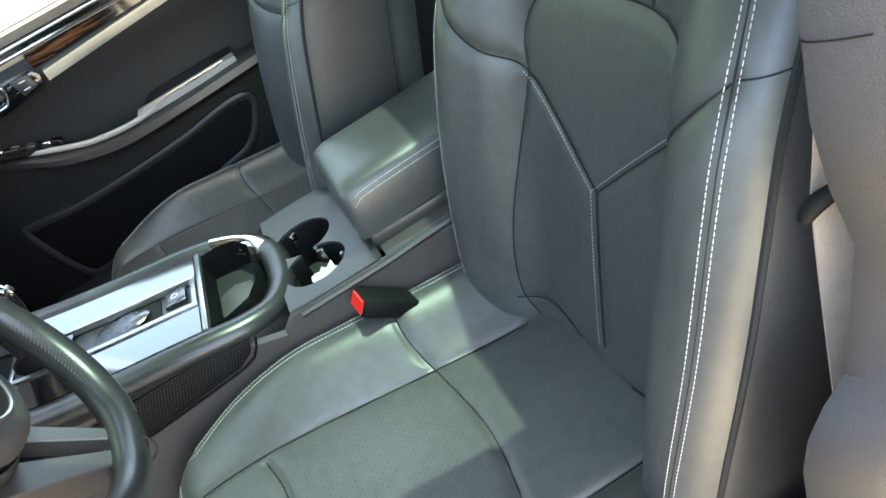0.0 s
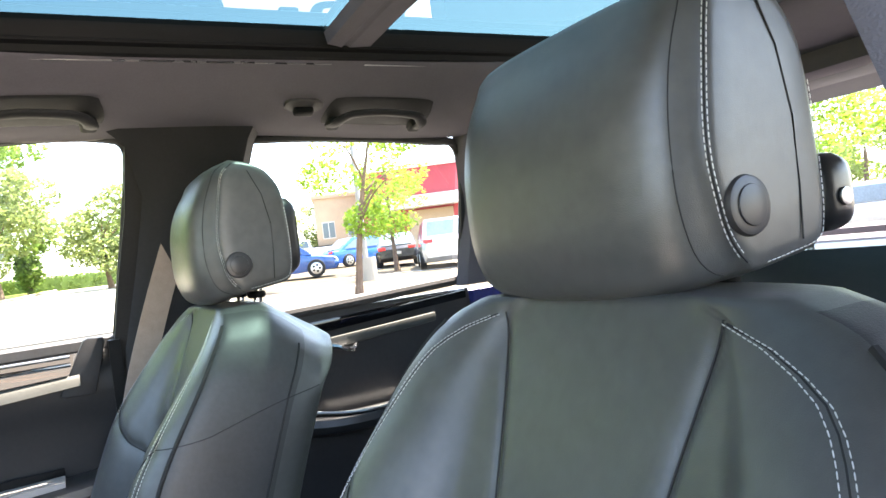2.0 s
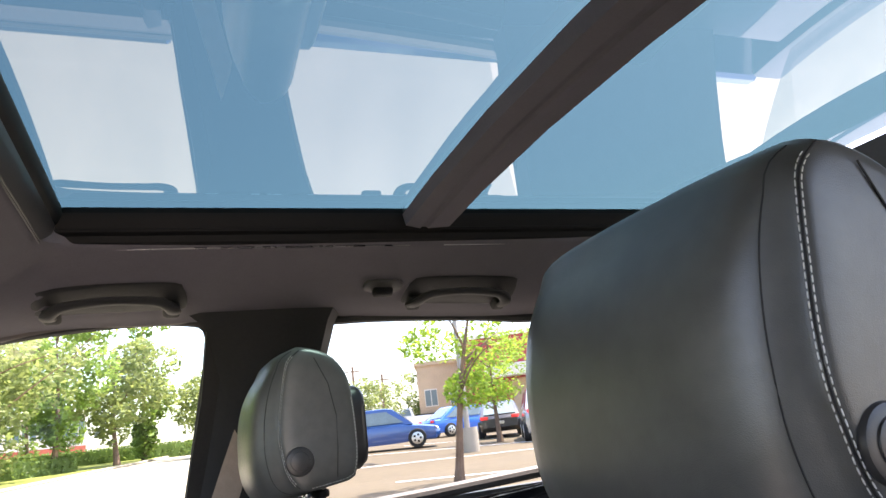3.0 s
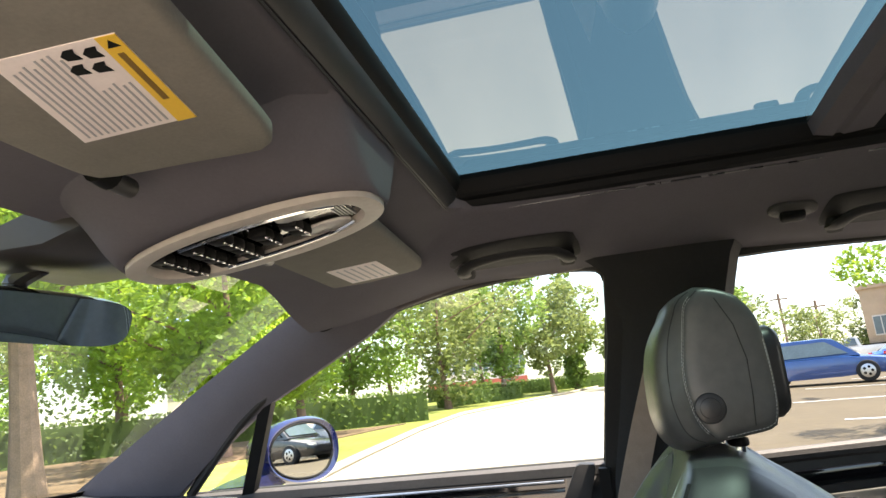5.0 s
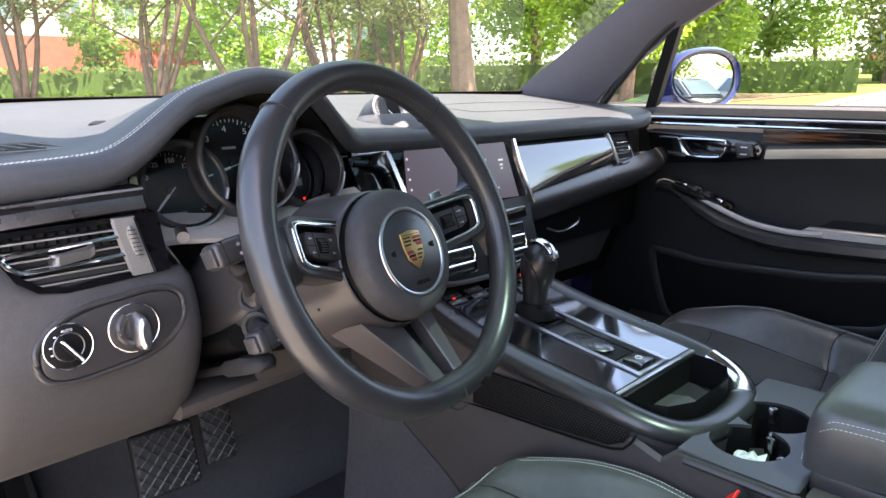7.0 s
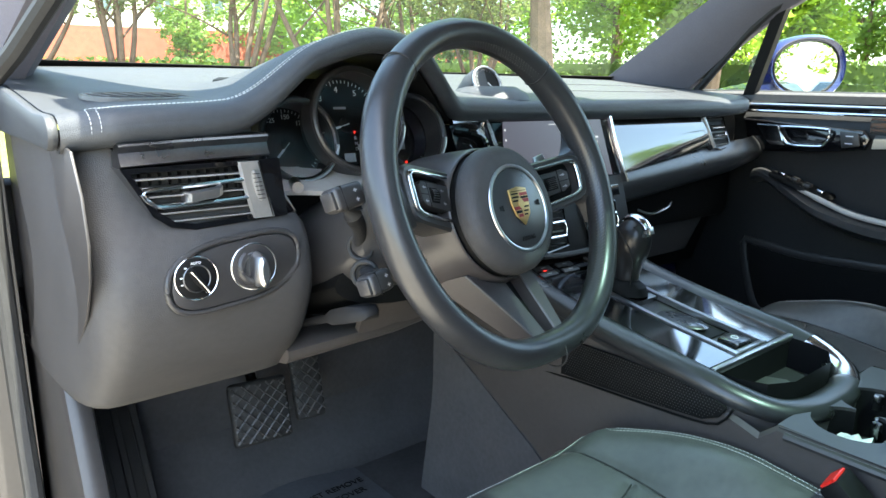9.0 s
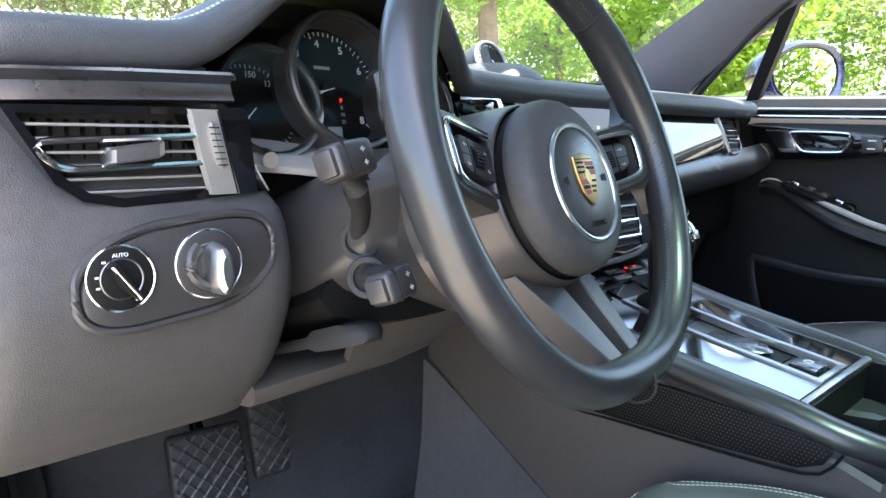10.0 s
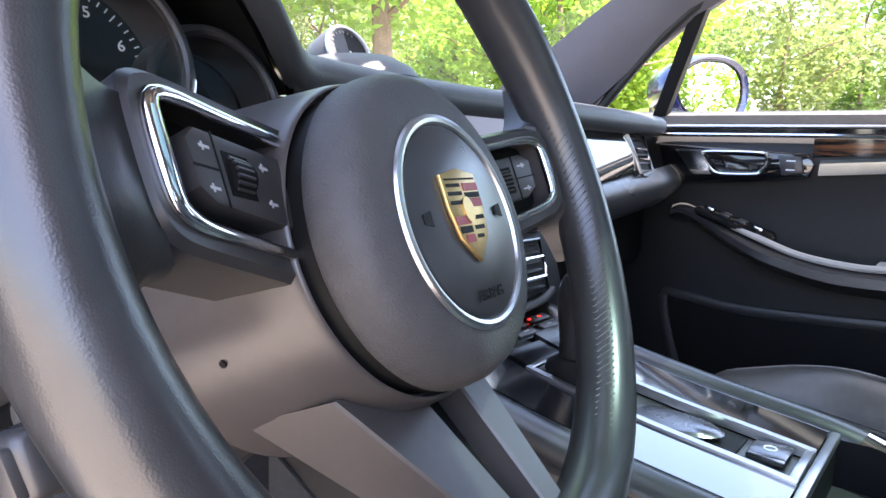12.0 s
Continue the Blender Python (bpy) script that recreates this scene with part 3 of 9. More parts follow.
tagged(part("bonnet", sheet(lambda u, v: Vector(((2 * u - 1) * (0.80 - 0.08 * v), 0.80 + 1.0 * v, 1.085 - 0.02 * (2 * u - 1) ** 2 - 0.10 * v - 0.06 * v * v)), 16, 12, 0.02, (0, 0, 1)), PAINT), "deep blue painted bonnet", "bonnet", kind="structure")
tagged(part("scuttle", rbox(-0.74, 0.74, 0.74, 0.86, 1.02, 1.082, 0.02), RUBBER), "black scuttle panel at the windscreen foot", "scuttle", kind="structure")
# driver's door jamb ahead of the opening
jamb = tagged(part("door_jamb", loft([[Vector((x, y, z)) for x, y in ((-0.752, 0.44), (-0.752, 0.64), (-0.86, 0.68), (-0.87, 0.62), (-0.80, 0.46))] for z in (0.36, 0.75, 1.06)]), SMOOTH), "dark grey door jamb by the dashboard end", "door jamb", kind="structure")
tagged(part("kick_panel", slab([(-0.742, 0.30, 0.37), (-0.742, 0.62, 0.37), (-0.742, 0.62, 0.80), (-0.742, 0.30, 0.78), (-0.742, 0.22, 0.60)], (1, 0, 0), 0.03, 0.01), SMOOTH), "dark kick panel beside the footwell", "kick panel", kind="structure")
jl = thing("seal_lip", "grey rubber door seal round the dashboard end", "seal", "door seals", at=(-0.77, 0.38, 0.8))
part("bulb", tube(smooth_path([(-0.775, 0.30, 0.42), (-0.772, 0.385, 0.70), (-0.770, 0.405, 0.95), (-0.765, 0.40, 1.07), (-0.735, 0.33, 1.13), (-0.675, 0.18, 1.25), (-0.620, 0.02, 1.375)], 40), 0.011, 10), RUBBER, jl)
pull = thing("bonnet_release", "dark bonnet release lever on the kick panel", "lever", at=(-0.735, 0.30, 0.46))
part("lever", rbox(-0.748, -0.716, 0.27, 0.33, 0.43, 0.50, 0.008, 3), SMOOTH, pull)
part("mark", rbox(-0.750, -0.7478, 0.292, 0.308, 0.46, 0.472, 0), WHITEINK, pull)


# driver's door, standing open beyond the sill: out of view, added to shade the dash end
HINGE = Vector((-0.83, 0.54, 0))
WAY, OUTW = Vector((-0.93, -0.37, 0)), Vector((0.37, -0.93, 0))


def od(a, b, z):
    """a along the open door from its hinge, b towards its trim side."""
    return HINGE + WAY * a + OUTW * b + Vector((0, 0, z))


open_door = thing("driver_door", "unseen open driver's door that shades the dash end, dark trim inside and deep blue paint outside", "car door", at=(-1.3, 0.35, 0.4))
part("outer_skin", loft([[od(a, b, z) for b, z in ((0.0, 0.36), (-0.05, 0.50), (-0.055, 0.80), (-0.035, 1.06), (0.0, 1.07))] for a in (0.0, 0.4, 0.8, 1.02)]), PAINT, open_door)
part("door_panel", loft([[od(a, b, z) for b, z in ((0.002, 0.38), (0.06, 0.42), (0.075, 0.60), (0.045, 0.78), (0.07, 0.86), (0.05, 1.0), (0.03, 1.08), (0.002, 1.08))] for a in (0.02, 0.4, 0.8, 1.0)]), SMOOTH, open_door, "charcoal door panel")
part("armrest", tube([od(0.2, 0.075, 0.90), od(0.5, 0.09, 0.85), od(0.9, 0.085, 0.85)], 0.028, 10), LEATHER, open_door)
part("window_frame", tube(smooth_path([od(0.02, 0.0, 1.08), od(0.30, 0.02, 1.27), od(0.55, 0.05, 1.40), od(0.80, 0.06, 1.43), od(0.98, 0.06, 1.41), od(1.0, 0.02, 1.09)], 50), 0.014, 8), RUBBER, open_door)

# ---- seats ----

SEAT_X = -0.375


def back_width(z):
    return lerp_table([(0.56, 0.198), (0.70, 0.230), (0.86, 0.244), (0.98, 0.239), (1.05, 0.229), (1.09, 0.208), (1.115, 0.178), (1.128, 0.142)], z)


def back_mid(z):
    """y of the backrest's middle line."""
    return -0.480 - 0.345 * (z - 0.56) + 0.02 * math.sin((z - 0.56) * 5)


BACK_PROFILE = smooth_path([(0, 0, 0), (0.30, 0.001, 0), (0.44, 0.004, 0), (0.52, 0.014, 0), (0.62, 0.046, 0), (0.74, 0.066, 0), (0.85, 0.070, 0), (0.93, 0.061, 0), (0.975, 0.046, 0), (0.997, 0.026, 0), (1.0, -0.02, 0), (0.975, -0.095, 0), (0.91, -0.132, 0), (0.78, -0.150, 0), (0.4, -0.158, 0), (0, -0.160, 0)], 170)


def bolster(z):
    return lerp_table([(0.56, 0.9), (0.72, 1.05), (0.94, 0.95), (1.06, 0.45), (1.128, 0.12)], z)


def back_front(s, z):
    """The backrest's front at s across and z up, as a point."""
    w, h = back_width(z), bolster(z)
    u = min(abs(s) / w, 0.99)
    best = None
    for a, b in zip(BACK_PROFILE, BACK_PROFILE[1:]):
        if a.x <= u <= b.x and b.x > a.x:
            t = (u - a.x) / (b.x - a.x)
            best = a.y + (b.y - a.y) * t
            break
    d = (best or 0) * (h if (best or 0) > 0 else 1)
    return Vector((SEAT_X + s, back_mid(z) + d, z))


# seams in (across, up): the shield, its legs and the bolster lines
def mirrored(path):
    return [[(s, z) for s, z in path], [(-s, z) for s, z in path]]


SHIELD = [(-0.112, 0.900), (-0.116, 0.935), (-0.100, 0.964), (-0.066, 0.976), (0.0, 0.978), (0.066, 0.976), (0.100, 0.964), (0.116, 0.935), (0.112, 0.900)]
SEAMS = [SHIELD]
SEAMS += mirrored([(0.112, 0.900), (0.06, 0.862), (0.0, 0.816)])
SEAMS += [[(0, 0.816), (0, 0.74), (0, 0.645)]]
SEAMS += mirrored([(0.112, 0.900), (0.126, 0.82), (0.132, 0.74), (0.126, 0.66), (0.10, 0.60)])
SEAMS += mirrored([(0.112, 0.900), (0.140, 0.922), (0.170, 0.949), (0.198, 0.973), (0.212, 0.984)])
SEAMS += mirrored([(0.070, 0.976), (0.080, 1.03), (0.092, 1.08), (0.102, 1.118)])
SEAMS += [[(-0.13, 0.655), (0, 0.62), (0.13, 0.655)]]


def seat_stitch_line(z):
    """Where the pale double stitching runs on the bolster's crest."""
    return lerp_table([(0.56, 0.165), (0.70, 0.203), (0.86, 0.219), (0.95, 0.217), (1.00, 0.211), (1.05, 0.197), (1.085, 0.178), (1.105, 0.145), (1.118, 0.104)], z)


def groove_field(paths, depth, wide):
    """How deep the seams pull the leather in, at points (n, 2)."""
    A = np.array([a for p in paths for a in p[:-1]])
    D = np.array([b for p in paths for b in p[1:]]) - A
    q = np.maximum((D ** 2).sum(1), 1e-12)

    def dig(P):
        V = np.array(P)[:, None, :] - A[None]
        t = np.clip((V * D).sum(2) / q, 0, 1)
        d2 = ((V - t[..., None] * D) ** 2).sum(2).min(1)
        d = np.sqrt(d2)
        return depth * (0.55 * np.exp(-(d / wide) ** 2) + 0.45 * np.exp(-(d / (wide * 3.2)) ** 2))
    return dig


SEAM_FINE = [[(p.x, p.y) for p in smooth_path([(a, b, 0) for a, b in path], 26)] for path in SEAMS]
seam_dig = groove_field(SEAM_FINE, 0.0052, 0.0030)


def seat_back(parent):
    rings = []
    n = 128
    zs = [0.555 + (1.128 - 0.555) * i / n for i in range(n + 1)]
    for z in zs:
        w, h, m = back_width(z), bolster(z), back_mid(z)
        half = []
        for p in BACK_PROFILE:
            d = p.y * (h if p.y > 0 else 1)
            half.append((p.x * w, d))
        ring_pts = []
        both = half + [(-s, d) for s, d in half[-2:0:-1]]
        dug = seam_dig([(s, z) for s, d in both])
        for (s, d), g in zip(both, dug):
            if d > -0.012:
                d -= g
            rear = smoothstep(0.03, 0.15, -d)
            drop = 0.062 * rear * smoothstep(0.99, 1.128, z)
            s *= 1 - 0.16 * rear * smoothstep(0.98, 1.128, z)
            ring_pts.append(Vector((SEAT_X + s, m + d, z - drop)))
        rings.append(ring_pts)
    # rounded top
    for k in range(1, 7):
        a = k / 6 * math.pi / 2
        c = Vector((SEAT_X, back_mid(1.128) - 0.075, 1.128))
        rings.append([Vector((c.x + (p.x - c.x) * max(0.05, math.cos(a)), c.y + (p.y - c.y) * max(0.05, math.cos(a)), p.z + (1.122 - p.z) * (1 - math.cos(a)) + 0.006 * math.sin(a))) for p in rings[n]])
    bm = loft(rings)
    m_ring = len(rings[0])
    # side faces take the grained leather with shade in its colour
    side_j = {j for j, p in enumerate(BACK_PROFILE) if p.x > 0.955 and -0.10 < p.y < 0.045}
    side_j |= {m_ring - j for j in side_j}
    bm.verts.index_update()
    for f in bm.faces:
        idx = [v.index for v in f.verts]
        if max(idx) < m_ring * n and all(i % m_ring in side_j for i in idx):
            f.material_index = 1
    back = part("backrest", bm, [SEATLEATHER, SHADELEATHER], parent, "black leather backrest with a quilted shield panel", 60)
    # seam threads and pale stitching
    for path in SEAM_FINE:
        pts = [back_front(s, z) + Vector((0, -0.0030, 0)) for s, z in path]
        part("seam", tube(pts, 0.0008, 5), DTHREAD, back)
    for side in (-1, 1):
        for off in (-0.0034, 0.0034):
            pts = [back_front(side * (seat_stitch_line(z) + off), z) + Vector((0, 0.0007, 0)) for z in [0.57 + 0.547 * i / 60 for i in range(61)]]
            part("stitching", stitches(pts), THREAD, back, "white double stitching")
        groove = [back_front(side * seat_stitch_line(z), z) + Vector((0, -0.0004, 0)) for z in [0.57 + 0.547 * i / 60 for i in range(61)]]
        part("seam", tube(groove, 0.0007, 5), DTHREAD, back)
        edge = [back_front(side * back_width(z) * 0.982, z) for z in [0.58 + 0.53 * i / 50 for i in range(51)]]
        part("piping", tube(edge, 0.0026, 6), DTHREAD, back)
        # seam across the side panel, from the crest to the rear edge
        zs_ = 0.990
        run = [p for p in BACK_PROFILE if p.x > 0.893 and p.y > -0.135 and (p.x > 0.9 or p.y > -0.13)]
        pts = []
        for p in run:
            z = zs_ + 0.30 * max(0.0, -p.y) - 0.06 * max(0.0, p.y)
            drop = 0.062 * smoothstep(0.03, 0.15, -p.y) * smoothstep(0.99, 1.128, z)
            pts.append(Vector((SEAT_X + side * (p.x * back_width(z) * (1 - 0.16 * smoothstep(0.03, 0.15, -p.y) * smoothstep(0.98, 1.128, z)) + 0.0006), back_mid(z) + p.y * (bolster(z) if p.y > 0 else 1), z - drop)))
        part("seam", tube(pts, 0.0006, 5), DTHREAD, back)
        rear = [Vector((SEAT_X + side * 0.978 * back_width(z) * (1 - 0.16 * smoothstep(0.03, 0.15, 0.09) * smoothstep(0.98, 1.128, z)), back_mid(z) - 0.090, z - 0.062 * smoothstep(0.03, 0.15, 0.09) * smoothstep(0.99, 1.128, z))) for z in [0.60 + 0.50 * i / 40 for i in range(41)]]
        part("piping", tube(rear, 0.0016, 5), DTHREAD, back)
    # fine stitches beside the shield's legs
    for path in SEAM_FINE[1:4]:
        pts = [back_front(s + 0.004, z + 0.002) + Vector((0, 0.0004, 0)) for s, z in path]
        part("stitching", stitches(pts, 0.0028, 0.0014, 0.0005), GREYINK, back)
    # perforations on the lower panels
    verts, faces = [], []
    for iz in range(44):
        for ix in range(26):
            s, z = -0.115 + ix * 0.0095 + (iz % 2) * 0.00475, 0.665 + iz * 0.0046
            if abs(s) > 0.112 or abs(s) < 0.006 or z > 0.806 + abs(s) * 0.75 - 0.004:
                continue
            c = back_front(s, z) + Vector((0, 0.0003, 0))
            o = len(verts)
            for j in range(6):
                verts.append(c + Vector((0.0006 * math.cos(j * math.pi / 3), 0.0, 0.0006 * math.sin(j * math.pi / 3))))
            faces.append(tuple(range(o, o + 6)))
    tagged(part("perforated_panel", bm_new(verts, faces), DARK, back), kind="stuff")


def cushion_top(s, y):
    """The cushion's top: s across, y along."""
    k = (y + 0.50) / 0.48                      # 0 at the rear, 1 at the front
    z = 0.628 + 0.030 * smoothstep(0, 0.8, k) - 0.05 * smoothstep(0.90, 1.08, k) ** 2
    side = smoothstep(0.115, 0.200, abs(s)) * (1 - 0.75 * smoothstep(0.55, 1.0, k))
    return z + 0.048 * side


def cushion_half(y):
    k = (y + 0.50) / 0.48
    return 0.235 - 0.05 * smoothstep(0.72, 1.06, k) ** 1.5


CUSHION_SEAMS = mirrored([(0.118, -0.46), (0.122, -0.36), (0.128, -0.22), (0.135, -0.09), (0.130, -0.015)])
CUSHION_SEAMS += [[(-0.125, -0.13), (-0.06, -0.145), (0.06, -0.145), (0.125, -0.13)], [(-0.12, -0.345), (0, -0.36), (0.12, -0.345)]]
CUSHION_SEAMS += mirrored([(0.12, -0.345), (0.17, -0.335), (0.228, -0.345)])
CUSHION_FINE = [[(p.x, p.y) for p in smooth_path([(a, b, 0) for a, b in path], 24)] for path in CUSHION_SEAMS]
cushion_dig = groove_field(CUSHION_FINE, 0.0058, 0.0030)


def seat_cushion(parent):
    ny, ns = 110, 130
    rings = []
    for i in range(ny + 1):
        y = -0.50 + 0.505 * i / ny
        w = cushion_half(y)
        ring_pts = []
        dug = cushion_dig([(w * (-1 + 2 * j / ns), y) for j in range(ns + 1)])
        for j in range(ns + 1):
            q = -1 + 2 * j / ns
            s = w * q
            edge = smoothstep(0.90, 1.0, abs(q))
            z = cushion_top(s, y) - dug[j] - 0.030 * edge * edge
            ring_pts.append(Vector((SEAT_X + s, y, z)))
        low = 0.50 + 0.02 * smoothstep(0.85, 1.05, (y + 0.5) / 0.48)
        ring_pts += [Vector((SEAT_X + w * 1.015, y, 0.585)), Vector((SEAT_X + w * 0.97, y, low)), Vector((SEAT_X - w * 0.97, y, low)), Vector((SEAT_X - w * 1.015, y, 0.585))]
        rings.append(ring_pts)
    c = [Vector((SEAT_X, 0.012, 0.56))]
    last = rings[-1]
    for k in (1, 2, 3):
        a = k / 3 * math.pi / 2
        rings.append([Vector((SEAT_X + (p.x - SEAT_X) * (1 - 0.08 * (1 - math.cos(a))), 0.005 + 0.018 * math.sin(a), 0.56 + (p.z - 0.56) * max(0.02, math.cos(a) ** 0.6))) for p in last])
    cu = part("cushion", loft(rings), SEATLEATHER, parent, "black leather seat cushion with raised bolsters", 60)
    for path in CUSHION_FINE:
        pts = [Vector((SEAT_X + s, y, cushion_top(s, y) - 0.0048)) for s, y in path]
        part("seam", tube(pts, 0.0011, 5), DTHREAD, cu)
    # pale double stitching round the edge
    for off in (0.0, 0.010):
        pts = []
        for side in (1, -1):
            ys = [-0.47 + 0.46 * i / 40 for i in range(41)]
            run = [Vector((SEAT_X + side * (cushion_half(y) * 0.93 - off), y, 0)) for y in ys]
            pts += run if side == 1 else run[::-1]
        pts = [p for p in smooth_path([pts[i] for i in range(0, len(pts), 4)] , 200)]
        full = []
        for p in pts:
            y = min(p.y, -0.004) - off * smoothstep(-0.06, -0.005, p.y)
            s = p.x - SEAT_X
            full.append(Vector((p.x, y, cushion_top(s, y) - 0.030 * smoothstep(0.90, 1.0, abs(s) / cushion_half(y)) ** 2 + 0.0008)))
        part("stitching", stitches(full), THREAD, cu, "white double stitching")
    verts, faces = [], []
    for iy in range(40):
        for ix in range(24):
            s, y = -0.110 + ix * 0.0095 + (iy % 2) * 0.00475, -0.335 + iy * 0.0047
            if abs(s) > 0.112:
                continue
            c0 = Vector((SEAT_X + s, y, cushion_top(s, y) + 0.0002))
            o = len(verts)
            for j in range(6):
                verts.append(c0 + Vector((0.0005 * math.cos(j * math.pi / 3), 0.0005 * math.sin(j * math.pi / 3), 0)))
            faces.append(tuple(range(o, o + 6)))
    tagged(part("perforated_panel", bm_new(verts, faces), DARK, cu), kind="stuff")


HR = Vector((-0.340, -0.709, 1.176))             # level with the release button, on the seat's middle line
HEAD_FRONT = [(0.000, -0.052), (0.036, -0.062), (0.062, -0.050), (0.079, -0.016), (0.086, 0.028), (0.088, 0.065), (0.083, 0.102), (0.068, 0.136), (0.050, 0.156), (0.020, 0.168)]
HEAD_STITCH = [(0.000, -0.045), (0.014, -0.033), (0.026, -0.016), (0.035, 0.010), (0.041, 0.034), (0.043, 0.062), (0.042, 0.095), (0.040, 0.127), (0.036, 0.150), (0.020, 0.166)]
HEAD_REAR = [(0.020, 0.167), (0.000, 0.164), (-0.020, 0.157), (-0.040, 0.144), (-0.060, 0.114), (-0.072, 0.062), (-0.079, 0.010), (-0.079, -0.020), (-0.072, -0.034), (-0.036, -0.041), (0.000, -0.046)]


def headrest(parent):
    half = 0.124
    nf, nr = 30, 34

    def curve(pts, n):
        return [(0.85 * p.x - 0.008 - 0.10 * p.y, 0.85 * p.y) for p in smooth_path([(a, b, 0) for a, b in pts], n)]
    front, stitch, rear = curve(HEAD_FRONT, nf), curve(HEAD_STITCH, nf), curve(HEAD_REAR, nr)

    def section(x, f, k=1.0, side=0.0):
        """The outline across x; f blends the stitched edge into the full front, k shrinks it towards the button."""
        ring_pts = []
        for (a, b), (c, d) in zip(stitch, front):
            ring_pts.append((a + (c - a) * f, b + (d - b) * f))
        ring_pts += rear[1:-1]
        cy, cz = -0.020, 0.047
        lift = 0.006 * f
        return [HR + Vector((x, cy + (y - cy) * k, cz + (z - cz) * k + (lift if z > 0.12 else 0.0))) for y, z in ring_pts]
    stations = [(1.0, 0, 0.10), (1.0, 0, 0.55), (0.994, 0, 0.86), (0.980, 0, 0.955), (0.962, 0.0, 0.99), (0.945, 0.04, 1.0), (0.92, 0.20, 1.0), (0.885, 0.44, 1.0), (0.84, 0.62, 1.0), (0.76, 0.78, 1.0), (0.62, 0.90, 1.0), (0.40, 0.97, 1.0), (0.15, 1.0, 1.0)]
    rings = [section(-half * w, f, k) for w, f, k in stations] + [section(half * w, f, k) for w, f, k in stations[::-1]]
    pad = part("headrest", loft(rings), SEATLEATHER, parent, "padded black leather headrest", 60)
    for side in (-1, 1):
        out_n = Vector((side, 0, 0))
        for w, k, off in ((0.955, 0.995, 0.0), (0.975, 0.966, 0.0)):
            line = section(side * half * w, 0.0, k)[2:nf - 1]
            part("stitching", stitches([p + out_n * 0.0010 + Vector((0, 0.0006, 0)) for p in line]), THREAD, pad, "white double stitching")
        mid_line = section(side * half * 0.966, 0.0, 0.980)[1:nf]
        part("seam", tube([p + out_n * 0.0003 for p in mid_line], 0.0007, 5), DTHREAD, pad)
        part("seam", tube(section(side * half * 0.885, 0.44)[2:nf - 1], 0.0005, 5), DTHREAD, pad)
        back_line = [p + out_n * 0.001 for p in section(side * half * 0.980, 0, 0.955)[nf + 12:]]
        part("stitching", stitches(back_line), THREAD, pad, "white stitching")
        part("seam", tube([HR + Vector((side * (half + 0.0002), y, z)) for y, z in ((-0.026, 0.128), (-0.042, 0.094), (-0.050, 0.052), (-0.049, 0.010), (-0.046, -0.024))], 0.0006, 5), DTHREAD, pad)
    shell = [[HR + Vector((a * math.copysign(abs(math.cos(t)) ** 0.4, math.cos(t)), -0.062 - d, 0.036 + c * math.copysign(abs(math.sin(t)) ** 0.4, math.sin(t)))) for t in (2 * math.pi * i / 40 for i in range(40))] for a, c, d in ((0.094, 0.058, 0.0), (0.094, 0.058, 0.028), (0.088, 0.052, 0.036), (0.04, 0.03, 0.040))]
    part("rear_shell", loft(shell), SMOOTH, pad, "smooth black rear shell", 60)
    b = HR + Vector((-half, 0, 0))
    btn = part("release_button", disc(b + Vector((0.004, 0, 0)), (-1, 0, 0), 0.0180, 0.0070, 36, 0.003), SMOOTH, pad, "round black release button")
    part("button_face", disc(b - Vector((0.0025, 0, 0)), (-1, 0, 0), 0.0122, 0.0020, 30, 0.0010), SMOOTH, btn)
    for dx in (-0.058, 0.058):
        part("post", tube([HR + Vector((dx, -0.038, -0.030)), HR + Vector((dx, -0.030, -0.100))], 0.0062, 12), CHROME, pad, "chrome headrest post")
        x, y = HR.x + dx, HR.y - 0.034
        part("collar", slab([Vector((x + 0.027 * math.cos(q), y + 0.012 * math.sin(q), 1.126)) for q in (2 * math.pi * i / 28 for i in range(28))], (0, 0, 1), 0.010, 0.003), DARK, pad)


def build_seat():
    seat = thing("front_seat", "black leather sports seat with white double stitching, bolted to the carpet", "car seat", "front seats", at=(SEAT_X, -0.28, 0.36))
    seat_back(seat)
    seat_cushion(seat)
    headrest(seat)
    part("seat_base", rbox(SEAT_X - 0.20, SEAT_X + 0.20, -0.48, -0.06, 0.40, 0.53, 0.02), DARK, seat)
    part("side_trim", slab([(SEAT_X - 0.236, -0.55, 0.46), (SEAT_X - 0.236, -0.10, 0.46), (SEAT_X - 0.236, -0.06, 0.54), (SEAT_X - 0.236, -0.30, 0.585), (SEAT_X - 0.236, -0.55, 0.60)], (-1, 0, 0), 0.02, 0.006), SMOOTH, seat)
    part("recline_cover", disc((SEAT_X - 0.232, -0.50, 0.575), (-1, 0, 0), 0.055, 0.03, 32, 0.008), SMOOTH, seat)
    for dx in (-0.17, 0.17):
        part("seat_rail", rbox(SEAT_X + dx - 0.02, SEAT_X + dx + 0.02, -0.58, 0.02, 0.355, 0.41, 0.004), DARKMETAL, seat)
    return seat


seat_d = build_seat()
seat_p = copy_thing(seat_d, pose(SEAT_X + 0.728, -0.28 + 0.122, 0.36))
seat_p["label"] = "black leather passenger seat with white stitching, beside the door"
# the passenger's headrest is set a little higher and further forward
for ob in seat_p.children:
    if ob.name.startswith("headrest"):
        ob.location += Vector((-0.031, 0.012, 0.009))

